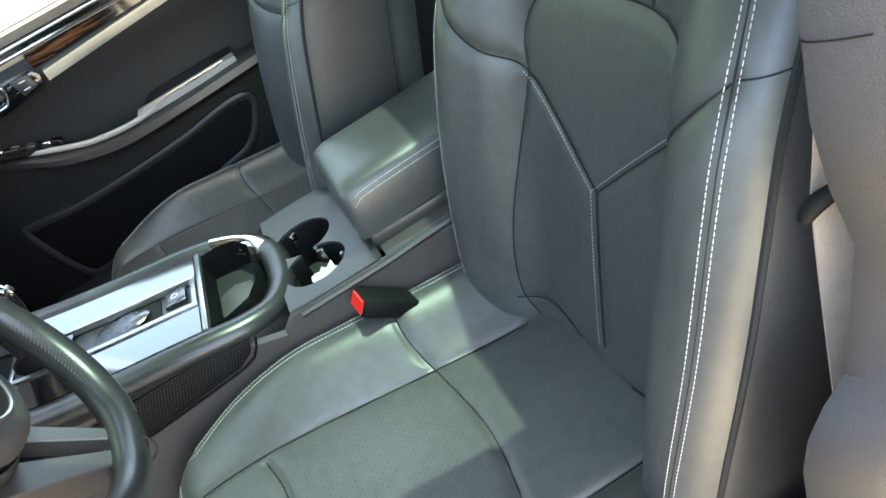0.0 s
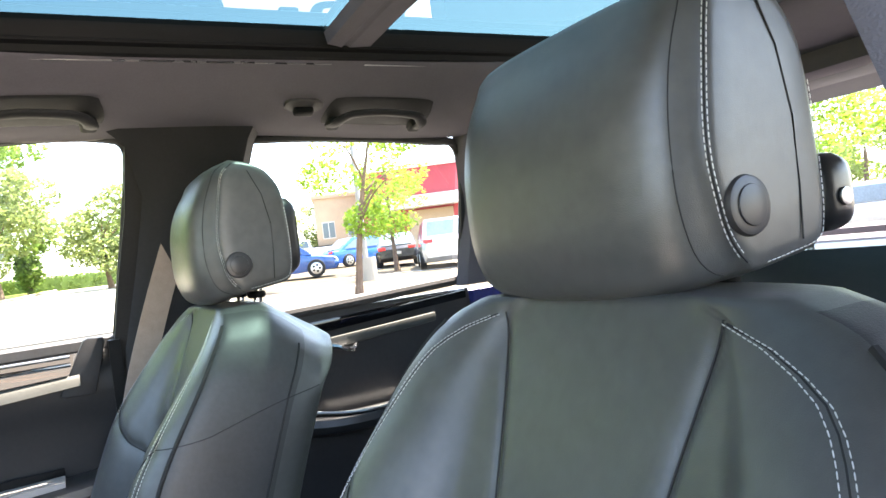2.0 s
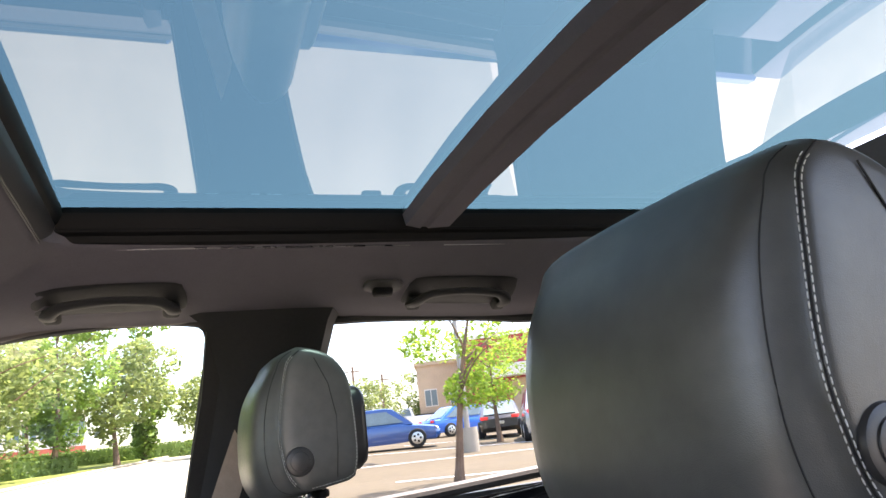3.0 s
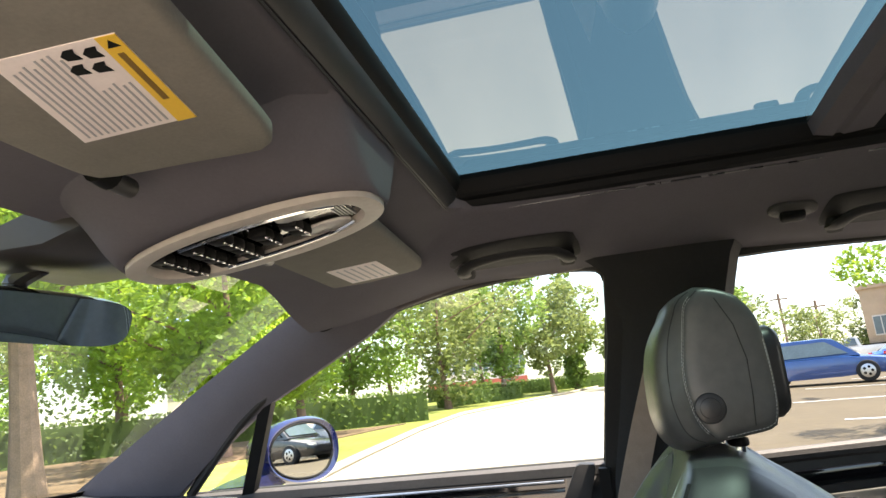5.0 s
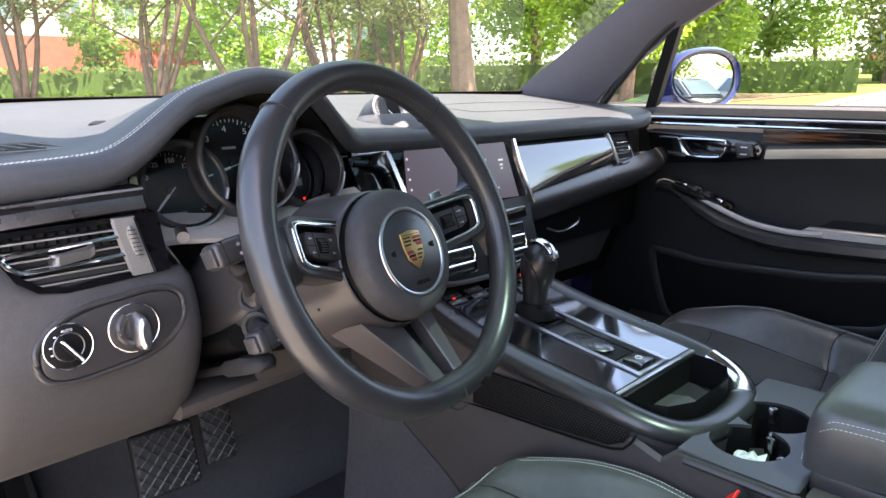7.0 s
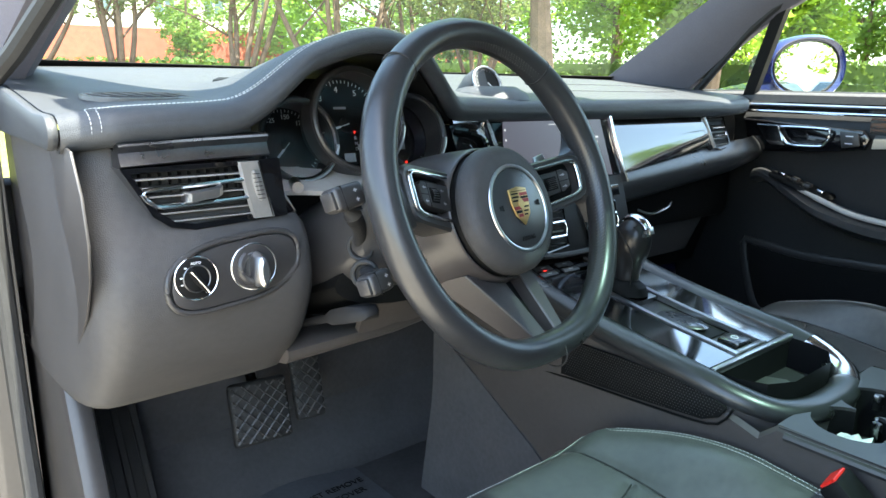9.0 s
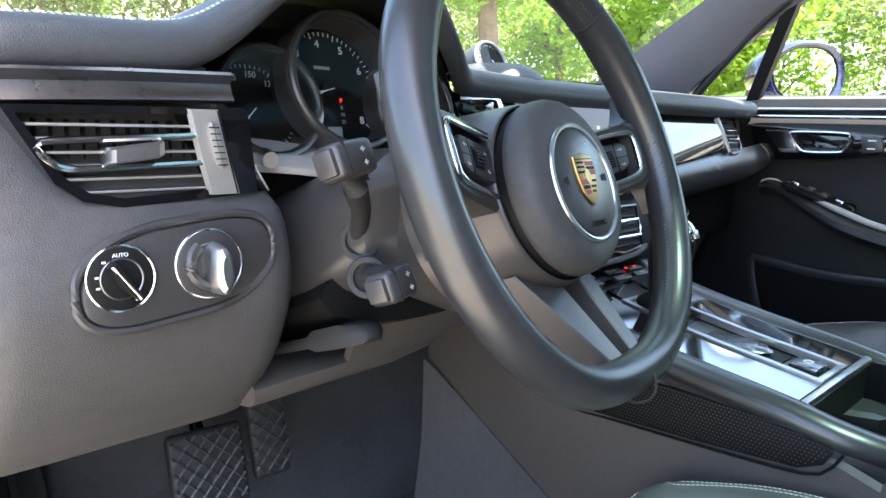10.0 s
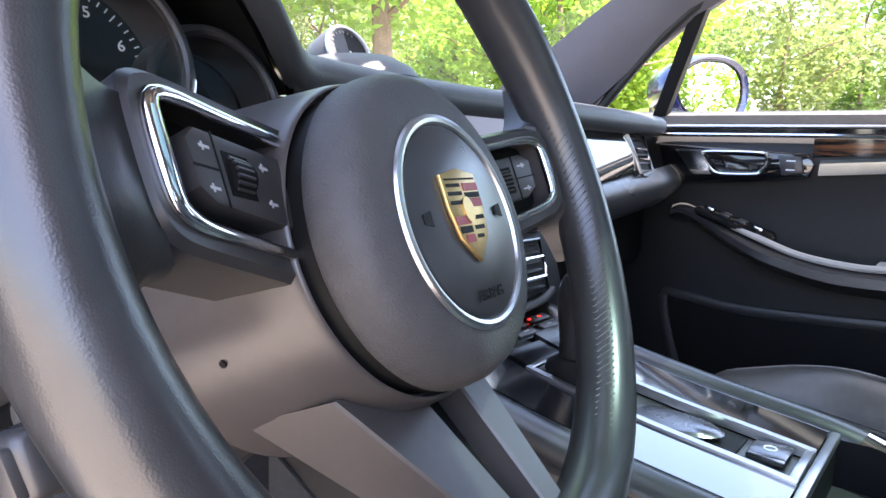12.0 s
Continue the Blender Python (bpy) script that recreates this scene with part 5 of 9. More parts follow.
# slotted air outlet by the driver's pillar, and one behind the clock
for cx, cy, sx, sy, n in ((-0.645, 0.240, 0.058, 0.030, 6), (-0.03, 0.36, 0.06, 0.035, 8)):
    z = dash_z(cx, cy)
    def oval(k, cx=cx, cy=cy, sx=sx, sy=sy, lift=0.0):
        return [Vector((cx + k * sx * math.copysign(abs(math.cos(q)) ** 0.6, math.cos(q)), cy + (sy - (1 - k) * sx) * math.copysign(abs(math.sin(q)) ** 0.6, math.sin(q)), dash_z(cx, cy + sy * math.sin(q)) + lift)) for q in (2 * math.pi * i / 36 for i in range(36))]
    outlet = part("defroster_frame", loft([oval(1.0, lift=-0.002), oval(0.985, lift=0.0022), oval(0.88, lift=0.0026), oval(0.86, lift=0.0006)], True, False), LEDGE, dash, "pale grey outlet frame")
    part("outlet_well", slab(oval(0.88, lift=0.0006), (0, 0, 1), 0.0006), DARK, outlet)
    for i in range(n):
        x = cx - sx * 0.72 + 1.44 * sx * i / (n - 1)
        part("fin", rbox(-0.0022, 0.0022, -sy * 0.62, sy * 0.62, 0.0002, 0.0030, 0.0006, 1, pose(x, cy, dash_z(cx, cy), 4, 0, 25)), SMOOTH, outlet)

# dark tunnel of the instrument hood
def hood(u, v):
    x = -0.562 + 0.335 * u
    a = v
    y = lip_y(x) + 0.028 + a * 0.095
    return Vector((x, y, lip_z(x) - lip_t(x) - 0.004 * a))


part("hood_lining", sheet(hood, 50, 8, 0.004, (0, 0, 1)), DARK, dash)
part("binnacle", rbox(-0.545, -0.235, 0.256, 0.31, 0.93, 1.10, 0.01), DARK, dash)


# fascia left of the wheel
FROWS = [(0.150, 1.050), (0.146, 1.035), (0.136, 0.985), (0.121, 0.955), (0.106, 0.930), (0.100, 0.895), (0.108, 0.865), (0.128, 0.828), (0.158, 0.795), (0.195, 0.768), (0.30, 0.756)]
FCOLS = [(-0.738, 0.26), (-0.738, 0.16), (-0.738, 0.085), (-0.735, 0.040), (-0.728, 0.014), (-0.715, 0.002), (-0.69, 0.0), (-0.65, 0.0), (-0.60, 0.0), (-0.556, 0.0), (-0.535, 0.003), (-0.526, 0.012), (-0.521, 0.03), (-0.520, 0.09)]
rows = smooth_path([(0, y, z) for y, z in FROWS], 40)
cols = smooth_path([(x, d, 0) for x, d in FCOLS], 48)
fascia = part("lower_fascia", sheet(lambda u, v: Vector((cols[round(u * 47)].x, rows[round(v * 39)].y + cols[round(u * 47)].y, rows[round(v * 39)].z)) - Vector((0.040 * smoothstep(0.950, 0.972, rows[round(v * 39)].z) * smoothstep(-0.60, -0.54, cols[round(u * 47)].x), 0, 0)), 48, 40, 0.006), PLASTIC, dash, "grained charcoal knee panel", 50)
part("end_cap", slab([(-0.7395, y, z) for y, z in ((0.120, 1.036), (0.098, 1.00), (0.090, 0.960), (0.098, 0.925), (0.125, 0.885), (0.175, 0.840), (0.245, 0.790), (0.300, 0.762), (0.46, 0.755), (0.46, 1.050), (0.20, 1.046))], (-1, 0, 0), 0.003, 0.0012), SMOOTH, fascia, "flat side cover panel")
# trim bar and the air vent
part("trim_bar", loft([[Vector((x, 0.104 + a, z + b)) for a, b in ((0.006, -0.011), (0.002, -0.009), (0.006, -0.004), (0.008, 0.002), (0.004, 0.008), (0.006, 0.010), (0.03, 0.011), (0.03, -0.011))] for x, z in ((-0.706, 1.031), (-0.64, 1.034), (-0.566, 1.036))]), DARKMETAL, dash, "dark brushed metal trim bar")


def air_vent(parent, P, w_l, w_r, h, n):
    """A louvred outlet; P(a, b, d): a across, b up, d proud."""
    v = part("air_vent", slab([P(w_l, -h * 0.62, -0.004), P(w_r, -h * 0.5, -0.004), P(w_r, h / 2, -0.004), P(w_l, h / 2, -0.004)][::1], P(0, 0, -1) - P(0, 0, 0), 0.03, 0.003), DARK, parent, "louvred air vent")
    rim = [P(w_l, h / 2, 0.001), P(w_r, h / 2, 0.001), P(w_r, -h / 2, 0.001), P(w_l * 0.55 + w_r * 0.45, -h * 0.60, 0.001), P(w_l + 0.012, -h * 0.50, 0.001)]
    part("vent_rim", tube(rim + [rim[0]], 0.0022, 6), PIANO, v)
    for i in range(n):
        b = h * (0.40 - 0.84 * i / (n - 1))
        shift = 0.016 * i / (n - 1)
        bm = loft([[P(a, b + q, r) for q, r in ((-0.0010, 0.000), (0.0014, 0.0035), (0.0022, 0.001), (0.0006, -0.012))] for a in (w_l + 0.006 + shift, w_r - 0.008)])
        part("louvre", bm, SATIN if i in (2, 3, 4, 5) else SMOOTH, v)
    for i in range(9):
        a = w_l + 0.02 + (w_r - w_l - 0.05) * i / 8
        part("vane", rbox(-0.0008, 0.0008, -0.009, 0.0, -h * 0.42, h * 0.42, 0, 1, frame_of(P(a, 0, -0.012), P(1, 0, 0) - P(0, 0, 0), P(0, 0, 1) - P(0, 0, 0)) @ pose(0, 0, 0, 0, 0, 0)), DARK, v)
    return v


LEDGELIGHT = shader("satin_silver_paint", (0.26, 0.255, 0.25), 0.35, 0.4, 30, 0.06)
LOUVRE = shader("black_louvre", (0.014, 0.014, 0.014), 0.30, 0, 20, 0.1)


def lv(x, z, d=0.0):
    """On the face of the driver's outer vent; d proud."""
    return Vector((x, 0.112 - 0.12 * (z - 0.99) - d, z))


VENT_OUT = [(-0.707, 1.020), (-0.556, 1.022), (-0.545, 0.962), (-0.640, 0.957), (-0.664, 0.962), (-0.680, 0.974)]
VENT_IN = [(-0.699, 1.015), (-0.596, 1.017), (-0.580, 0.966), (-0.640, 0.963), (-0.660, 0.967), (-0.674, 0.977)]
vent = part("air_vent", loft([[lv(x, z, d) for x, z in o] for o, d in ((VENT_OUT, -0.03), (VENT_OUT, 0.001), (VENT_IN, 0.001), (VENT_IN, -0.028))], True, False), PIANO, dash, "gloss black louvred air vent")
part("vent_back", slab([lv(x, z, -0.028) for x, z in VENT_IN], (0, 1, 0), 0.003), DARK, vent)
for i in range(6):
    z = 1.009 - 0.0083 * i
    xl = -0.697 + (1.013 - z) * 0.62
    xr = -0.594 + (1.013 - z) * 0.28
    part("louvre", loft([[lv(x, z + b, d) for b, d in ((-0.0012, -0.002), (0.0, -0.0010), (0.0012, -0.002), (0.0009, -0.010), (-0.0009, -0.010))] for x in (xl, xr)]), LOUVRE, vent, "black louvre")
    part("louvre_edge", tube([lv(xl + 0.001, z, -0.0008), lv(xr, z, -0.0008)], 0.00095, 6), LEDGELIGHT, vent)
for i in range(11):
    x = -0.685 + 0.0092 * i
    part("vane", slab([lv(x, 1.012, -0.018), lv(x + 0.001, 1.012, -0.018), lv(x + 0.001, 0.968, -0.018), lv(x, 0.968, -0.018)], (0, 1, 0), 0.008), DARK, vent)
part("vent_frame", tube(smooth_path([lv(x, z, 0.001) for x, z in ((-0.588, 1.0035), (-0.64, 1.001), (-0.684, 0.999), (-0.689, 0.995), (-0.680, 0.986), (-0.671, 0.9825), (-0.64, 0.983), (-0.584, 0.985))], 40), 0.0023, 8), CHROME, vent, "thin chrome vent frame")
part("vent_slider", loft([[lv(x, z + b, d + e) for b, e in ((-0.0055, 0), (-0.004, 0.004), (0.004, 0.004), (0.0055, 0), (0.004, -0.008), (-0.004, -0.008))] for x, z, d in ((-0.652, 0.990, 0.002), (-0.648, 0.9905, 0.008), (-0.622, 0.994, 0.009), (-0.617, 0.995, 0.004))]), SATIN, vent, "grey vent slider")
pil = part("vent_pillar", loft([[lv(x0, z, 0.0), lv(x0 + 0.002, z, 0.004), lv(x1 - 0.002, z, 0.004), lv(x1, z, 0.0)] for x0, x1, z in ((-0.600, -0.577, 1.0205), (-0.592, -0.568, 0.990), (-0.583, -0.559, 0.9625))]), LEDGELIGHT, vent, "satin vent pillar")
part("pillar_groove", tube([lv(-0.5795, 1.020, 0.0035), lv(-0.5625, 0.963, 0.0035)], 0.0010, 6), DARK, pil)
part("thumb_wheel", slab([lv(-0.5805 + 0.0042 * math.cos(q) - 0.28 * 0.016 * math.sin(q), 0.996 + 0.016 * math.sin(q), 0.003) for q in (2 * math.pi * i / 20 for i in range(20))], (0, -1, 0), 0.0055, 0.002), LEDGELIGHT, pil, "ribbed thumb wheel")
for i in range(7):
    q = (i - 3) * 0.0042
    part("wheel_rib", tube([lv(-0.5842 - 0.28 * q, 0.996 + q, 0.0088), lv(-0.5768 - 0.28 * q, 0.996 + q, 0.0086)], 0.0004, 5), DARK, pil)
part("gloss_strip", slab([lv(-0.575, 1.021, 0.001), lv(-0.566, 1.021, -0.020), lv(-0.530, 0.962, -0.012), lv(-0.557, 0.961, 0.001)], (0, 1, 0), 0.006, 0.001), PIANO, dash, "gloss black strip")
part("gloss_edge", tube([lv(-0.566, 1.021, -0.018), lv(-0.530, 0.962, -0.010)], 0.0009, 6), DARKMETAL, dash)
# light switch panel
def sw(a, b, d=0.0):
    return Vector((-0.6105 + 0.86 * a, 0.096 + 0.04 * a - d + 0.1 * b, 0.9165 + 0.86 * b))


pan = part("switch_panel", slab([sw(0.076 * math.copysign(abs(math.cos(q)) ** 0.7, math.cos(q)), 0.033 * math.copysign(abs(math.sin(q)) ** 0.8, math.sin(q)) + 0.012 * math.cos(q), -0.004) for q in (2 * math.pi * i / 48 for i in range(48))], (0, -1, 0), 0.007, 0.002), SMOOTH, dash, "oval switch panel")
part("panel_rim", tube([sw(0.080 * math.copysign(abs(math.cos(q)) ** 0.7, math.cos(q)), 0.037 * math.copysign(abs(math.sin(q)) ** 0.8, math.sin(q)) + 0.012 * math.cos(q), 0.0) for q in (2 * math.pi * i / 64 for i in range(64))], 0.003, 8, True), SMOOTH, pan)
for cx, cz, rs in ((-0.049, 0.000, 0.0203), (0.019, 0.002, 0.0232)):
    part("switch_ring", ring(sw(cx, cz, 0.004), (0, -1, 0.1), rs, 0.0010, 48), CHROME, pan, "chrome switch ring")
    part("inner_ring", ring(sw(cx, cz, 0.0052), (0, -1, 0.1), rs * 0.62, 0.0008, 40), DARKMETAL, pan)
    part("switch_disc", disc(sw(cx, cz, 0.0025), (0, -1, 0.1), rs - 0.0007, 0.003, 36, 0.001), DARK if cx < 0 else SMOOTH, pan)
lk = part("light_knob", slab([sw(-0.049 + 0.8 * x, 0.000 + 0.8 * y, 0.005) for x, y in ((-0.014, 0.013), (-0.009, 0.018), (0.004, -0.002), (0.013, -0.014), (0.008, -0.018), (-0.004, -0.006))], (0, -1, 0), 0.012, 0.002), DARK, pan, "turned light switch knob")
part("knob_edge", tube([sw(-0.049 + 0.8 * x, 0.000 + 0.8 * y, 0.016) for x, y in ((-0.012, 0.015), (0.001, -0.004), (0.010, -0.016))], 0.0014, 6), CHROME, lk)
for a, r in ((20, 0.0175), (48, 0.0175), (132, 0.0175), (170, 0.0175), (195, 0.0175), (300, 0.0185)):
    q = radians(a)
    c = (-0.049 + r * math.cos(q), 0.000 + r * math.sin(q))
    part("switch_mark", slab([sw(c[0] + x, c[1] + y, 0.0056) for x, y in ((-0.0013, -0.0007), (0.0013, -0.0007), (0.0013, 0.0007), (-0.0013, 0.0007))], (0, -1, 0), 0.0003), WHITEINK, pan)
words("AUTO", 0.0034, WHITEINK, pan, frame_of(sw(-0.049, 0.0170, 0.0058), (1, 0, 0), (0, 0.1, 1)))
part("ignition_knob", loft([[sw(0.019 + a * math.cos(q) * 0.0095 + 0.003, 0.002 + b * math.sin(q) * 0.021 - 0.003, d) for q in (2 * math.pi * i / 20 for i in range(20))] for a, b, d in ((1, 1, 0.004), (0.95, 0.95, 0.014), (0.75, 0.85, 0.022), (0.4, 0.6, 0.025))]), SATIN, pan, "silver ignition twist knob")
part("knob_guard", tube([sw(0.019 + 0.017 * math.cos(q), 0.002 + 0.017 * math.sin(q), 0.006) for q in (radians(120 + 10 * i) for i in range(15))], 0.004, 8), SMOOTH, pan)

# instruments
GN = Vector((0, -0.966, 0.259))
GU = Vector((0, 0.259, 0.966))


def gauge(cx, cz, r, y, marks, numbers, needle, label):
    g = thing("gauge", label, "gauge", "instrument gauges", at=(cx, y, cz))
    c = Vector((cx, y, cz))

    deep = 0.030

    def at(a, rr, n=0.0):
        """On the recessed dial face."""
        return c + rr * (math.sin(a) * XR + math.cos(a) * GU) + (n - deep) * GN
    part("face", disc(c - GN * (deep + 0.006), GN, r, 0.004, 64), DARK, g, "black dial face")
    part("bezel", ring(c + GN * 0.004, GN, r * 1.02, 0.0042, 64, 10), SMOOTH, g, "dark bezel")
    # satin arc laid on as the highlight at the dark bezel's lower right
    part("highlight_arc", tube([at(radians(a), r * 1.03, deep + 0.008) for a in range(100, 190, 6)], 0.0022, 8), SATIN, g)
    part("bezel_wall", loft([[at(2 * math.pi * i / 48, r * k, n) for i in range(48)] for k, n in ((0.98, -0.004), (1.0, deep - 0.004), (1.05, deep + 0.006), (1.10, deep - 0.02))], True, False), SMOOTH, g)
    for i in range(marks):
        a = radians(-130 + 260 * i / (marks - 1))
        big = i % 5 == 0
        l = 0.10 if big else 0.06
        p = [at(a - 0.008, r * 0.93, -0.0015), at(a + 0.008, r * 0.93, -0.0015), at(a + 0.008, r * (0.93 - l), -0.0015), at(a - 0.008, r * (0.93 - l), -0.0015)]
        part("tick", slab(p, GN, 0.0004), WHITEINK, g)
    for txt, a in numbers:
        words(txt, r * 0.17, WHITEINK, g, frame_of(at(radians(a), r * 0.74, -0.0014), XR, GU))
    part("needle", loft([[at(radians(needle), rr, 0.001) + w * (math.cos(radians(needle)) * XR - math.sin(radians(needle)) * GU) + d * GN for w, d in ((-h, 0), (h, 0), (h * 0.3, 0.002), (-h * 0.3, 0.002))] for rr, h in ((-0.004, 0.0016), (r * 0.45, 0.0014), (r * 0.8, 0.0006))]), WHITEINK, g, "white needle")
    part("needle_hub", disc(at(0, 0, -0.001), GN, r * 0.16, 0.004, 28, 0.001), DARK, g)
    lens = part("dial_glass", disc(c + GN * 0.010, GN, r * 1.02, 0.001, 48), DIALGLASS, g)
    lens.visible_shadow = False
    return g, at


ga, at_a = gauge(-0.482, 1.029, 0.047, 0.205, 41, [("50", -127), ("75", -94), ("100", -61), ("125", -28), ("150", 6), ("175", 40)], -135, "small black speedometer dial with white numbers")
gb, at_b = gauge(-0.403, 1.052, 0.061, 0.198, 46, [("1", -110), ("2", -76), ("3", -42), ("4", -8), ("5", 27), ("6", 62), ("7", 97), ("8", 130)], -105, "large black rev counter dial with white numbers")
gc, at_c = gauge(-0.312, 1.032, 0.048, 0.208, 2, [], 260, "round digital display dial behind the wheel")
part("display_map", disc(at_c(0, 0, -0.0018), GN, 0.044, 0.0006, 40), SCREEN, gc)
part("display_car", slab([at_c(0, 0, -0.001) + x * XR + y * GU for x, y in ((-0.007, -0.016), (0.007, -0.016), (0.008, 0.006), (0.005, 0.016), (-0.005, 0.016), (-0.008, 0.006))], GN, 0.0004, 0), GREYINK, gc)
part("red_warning", disc(at_c(radians(170), 0.034, -0.001), GN, 0.0018, 0.0004, 20), REDLIT, gc)
part("display_window", slab([at_b(0, 0, -0.001) + x * XR + y * GU for x, y in ((-0.008, -0.047), (0.008, -0.047), (0.008, -0.036), (-0.008, -0.036))], GN, 0.0004), GREYINK, gb)
for i, ch in enumerate("PRND"):
    words(ch, 0.0055, REDLIT if i == 0 else GREYINK, gb, frame_of(at_b(0, 0, -0.001) + 0.012 * XR + (-0.010 - 0.007 * i) * GU, XR, GU))
part("dial_caption", slab([at_b(0, 0, -0.001) + x * XR + y * GU for x, y in ((-0.014, 0.020), (0.004, 0.020), (0.004, 0.023), (-0.014, 0.023))], GN, 0.0004), GREYINK, gb)
part("trip_display", slab([at_a(0, 0, -0.001) + x * XR + y * GU for x, y in ((-0.012, -0.037), (0.012, -0.037), (0.012, -0.026), (-0.012, -0.026))], GN, 0.0004), GREYINK, ga)
# silver shelf under the dials
part("instrument_apron", sheet(lambda u, v: Vector((-0.530 + 0.30 * u, 0.168 + 0.05 * v - 0.012 * math.sin(math.pi * u), 0.972 + 0.022 * v + 0.006 * math.cos(2 * math.pi * u))), 30, 8, 0.006), LIGHTTRIM, dash, "pale grey instrument apron")
part("dimmer_knob", tube([(-0.506, 0.172, 0.986), (-0.513, 0.150, 0.983)], 0.0065, 14), SATIN, dash)
part("knee_cover", sheet(lambda u, v: Vector((-0.53 + 0.39 * u, 0.20 + 0.10 * v, 0.98 - 0.22 * v)), 10, 10, 0.01), DARK, dash)

# centre screen, its frame, and the passenger's trim
def cs(x, z, d=0.0):
    """On the sloping face of the centre stack: x across, z up, d proud."""
    return Vector((x, 0.226 + 0.22 * (1.045 - z) * -1 - d, z))


screen = thing("centre_screen", "wide dark touchscreen set into the dashboard, menu lit", "screen", at=(0.0, 0.24, 1.0))
part("bezel", slab([cs(-0.165, 0.948), cs(0.150, 0.938), cs(0.122, 1.054), cs(-0.150, 1.054)], (0, 1, 0), 0.02, 0.002), PIANO, screen)
part("screen_face", slab([cs(-0.140, 0.956, 0.0006), cs(0.120, 0.948, 0.0006), cs(0.100, 1.045, 0.0006), cs(-0.130, 1.045, 0.0006)], (0, -1, 0), 0.001), SCREENLIT, screen, "lit dark purple display")
for i in range(5):
    part("screen_icon", slab([cs(-0.128 + x, 1.030 - 0.015 * i + z, 0.0018) for x, z in ((-0.0016, -0.0016), (0.0016, -0.0016), (0.0016, 0.0016), (-0.0016, 0.0016))], (0, -1, 0), 0.0003), ICON, screen)
for x, z, w, h in ((-0.02, 1.036, 0.010, 0.0006), (0.045, 1.015, 0.003, 0.0028), (0.085, 1.013, 0.006, 0.0015), (0.085, 1.005, 0.004, 0.0015), (0.02, 0.962, 0.009, 0.004), (-0.06, 0.962, 0.004, 0.003), (0.06, 0.968, 0.012, 0.001), (0.085, 0.999, 0.003, 0.001)):
    part("screen_icon", slab([cs(x + a * w, z + b * h, 0.0018) for a, b in ((-1, -1), (1, -1), (1, 1), (-1, 1))], (0, -1, 0), 0.0003), ICON, screen)
# bright frame pieces either side
def bar(pts, w, mat, label):
    return part("chrome_horn", loft([[cs(x + a * ux, z + a * uz, d) for a, d in ((-w, 0.0), (-w * 0.5, 0.009), (w * 0.5, 0.009), (w, 0.0))] for (x, z), (ux, uz) in pts]), mat, screen, label)


bar([((-0.234, 1.046), (0, 1)), ((-0.180, 1.049), (0.1, 1)), ((-0.170, 1.047), (0.5, 0.8)), ((-0.166, 1.038), (1, 0.1)), ((-0.150, 0.990), (1, 0.3)), ((-0.142, 0.955), (1, 0.3))], 0.0075, CHROME, "chrome side horn")
bar([((0.120, 1.054), (1, 0.2)), ((0.128, 1.01), (1, 0.2)), ((0.142, 0.965), (1, 0.2)), ((0.152, 0.935), (1, 0.2))], 0.005, CHROME, "chrome side horn")
part("gloss_cheek", slab([cs(-0.236, 1.040, 0.002), cs(-0.172, 1.042, 0.002), cs(-0.152, 0.95, 0.002), cs(-0.215, 0.95, 0.002)], (0, 1, 0), 0.03, 0.002), PIANO, screen)
part("cheek_lip", tube(smooth_path([cs(-0.232, 1.034, 0.006), cs(-0.205, 1.030, 0.010), cs(-0.180, 1.020, 0.008), cs(-0.168, 0.99, 0.006)], 14), 0.005, 8), PIANO, screen)
part("edge_strip", tube([cs(-0.145, 1.058, 0.004), cs(0.12, 1.058, 0.004)], 0.002, 6), DARK, screen)


def pt(x, z, d=0.0):
    return Vector((x, 0.222 + 0.40 * (z - 1.0) + 0.10 * max(0, x - 0.45) - d, z))


trim = thing("passenger_trim", "gloss black passenger dash trim with chrome edge and air vent", "dash trim", at=(0.33, 0.24, 1.0))
part("gloss_panel", sheet(lambda u, v: pt(0.135 + 0.305 * u + 0.02 * (1 - v), (0.950 + 0.034 * u) + (0.090 - 0.032 * u) * v, 0.004 * math.sin(math.pi * v)), 24, 8, 0.008), GLOSSPANEL, trim, "gloss black panel")
part("chrome_edge", tube([pt(0.118, 1.052, 0.006), pt(0.30, 1.053, 0.006), pt(0.45, 1.054, 0.006), pt(0.555, 1.056, 0.004)], 0.0042, 8, False, 0.6), CHROME, trim, "chrome upper edge")
part("upper_strip", slab([pt(0.13, 1.036), pt(0.45, 1.042), pt(0.55, 1.046), pt(0.55, 1.054), pt(0.13, 1.050)], (0, 1, 0), 0.01, 0.002), DARKMETAL, trim)


def right_vent(a, b, d):
    return pt(0.495 + a, 1.008 + b, d)


air_vent(trim, right_vent, -0.045, 0.048, 0.060, 5)
part("vent_bracket", tube([right_vent(-0.046, 0.030, 0.003), right_vent(-0.040, 0.0, 0.004), right_vent(-0.032, -0.030, 0.003)], 0.0035, 8), SATIN, trim)
part("vent_bracket", tube([right_vent(-0.02, 0.008, 0.004), right_vent(0.035, 0.008, 0.004), right_vent(0.035, -0.008, 0.004), right_vent(-0.02, -0.008, 0.004)], 0.0022, 8), CHROME, trim)
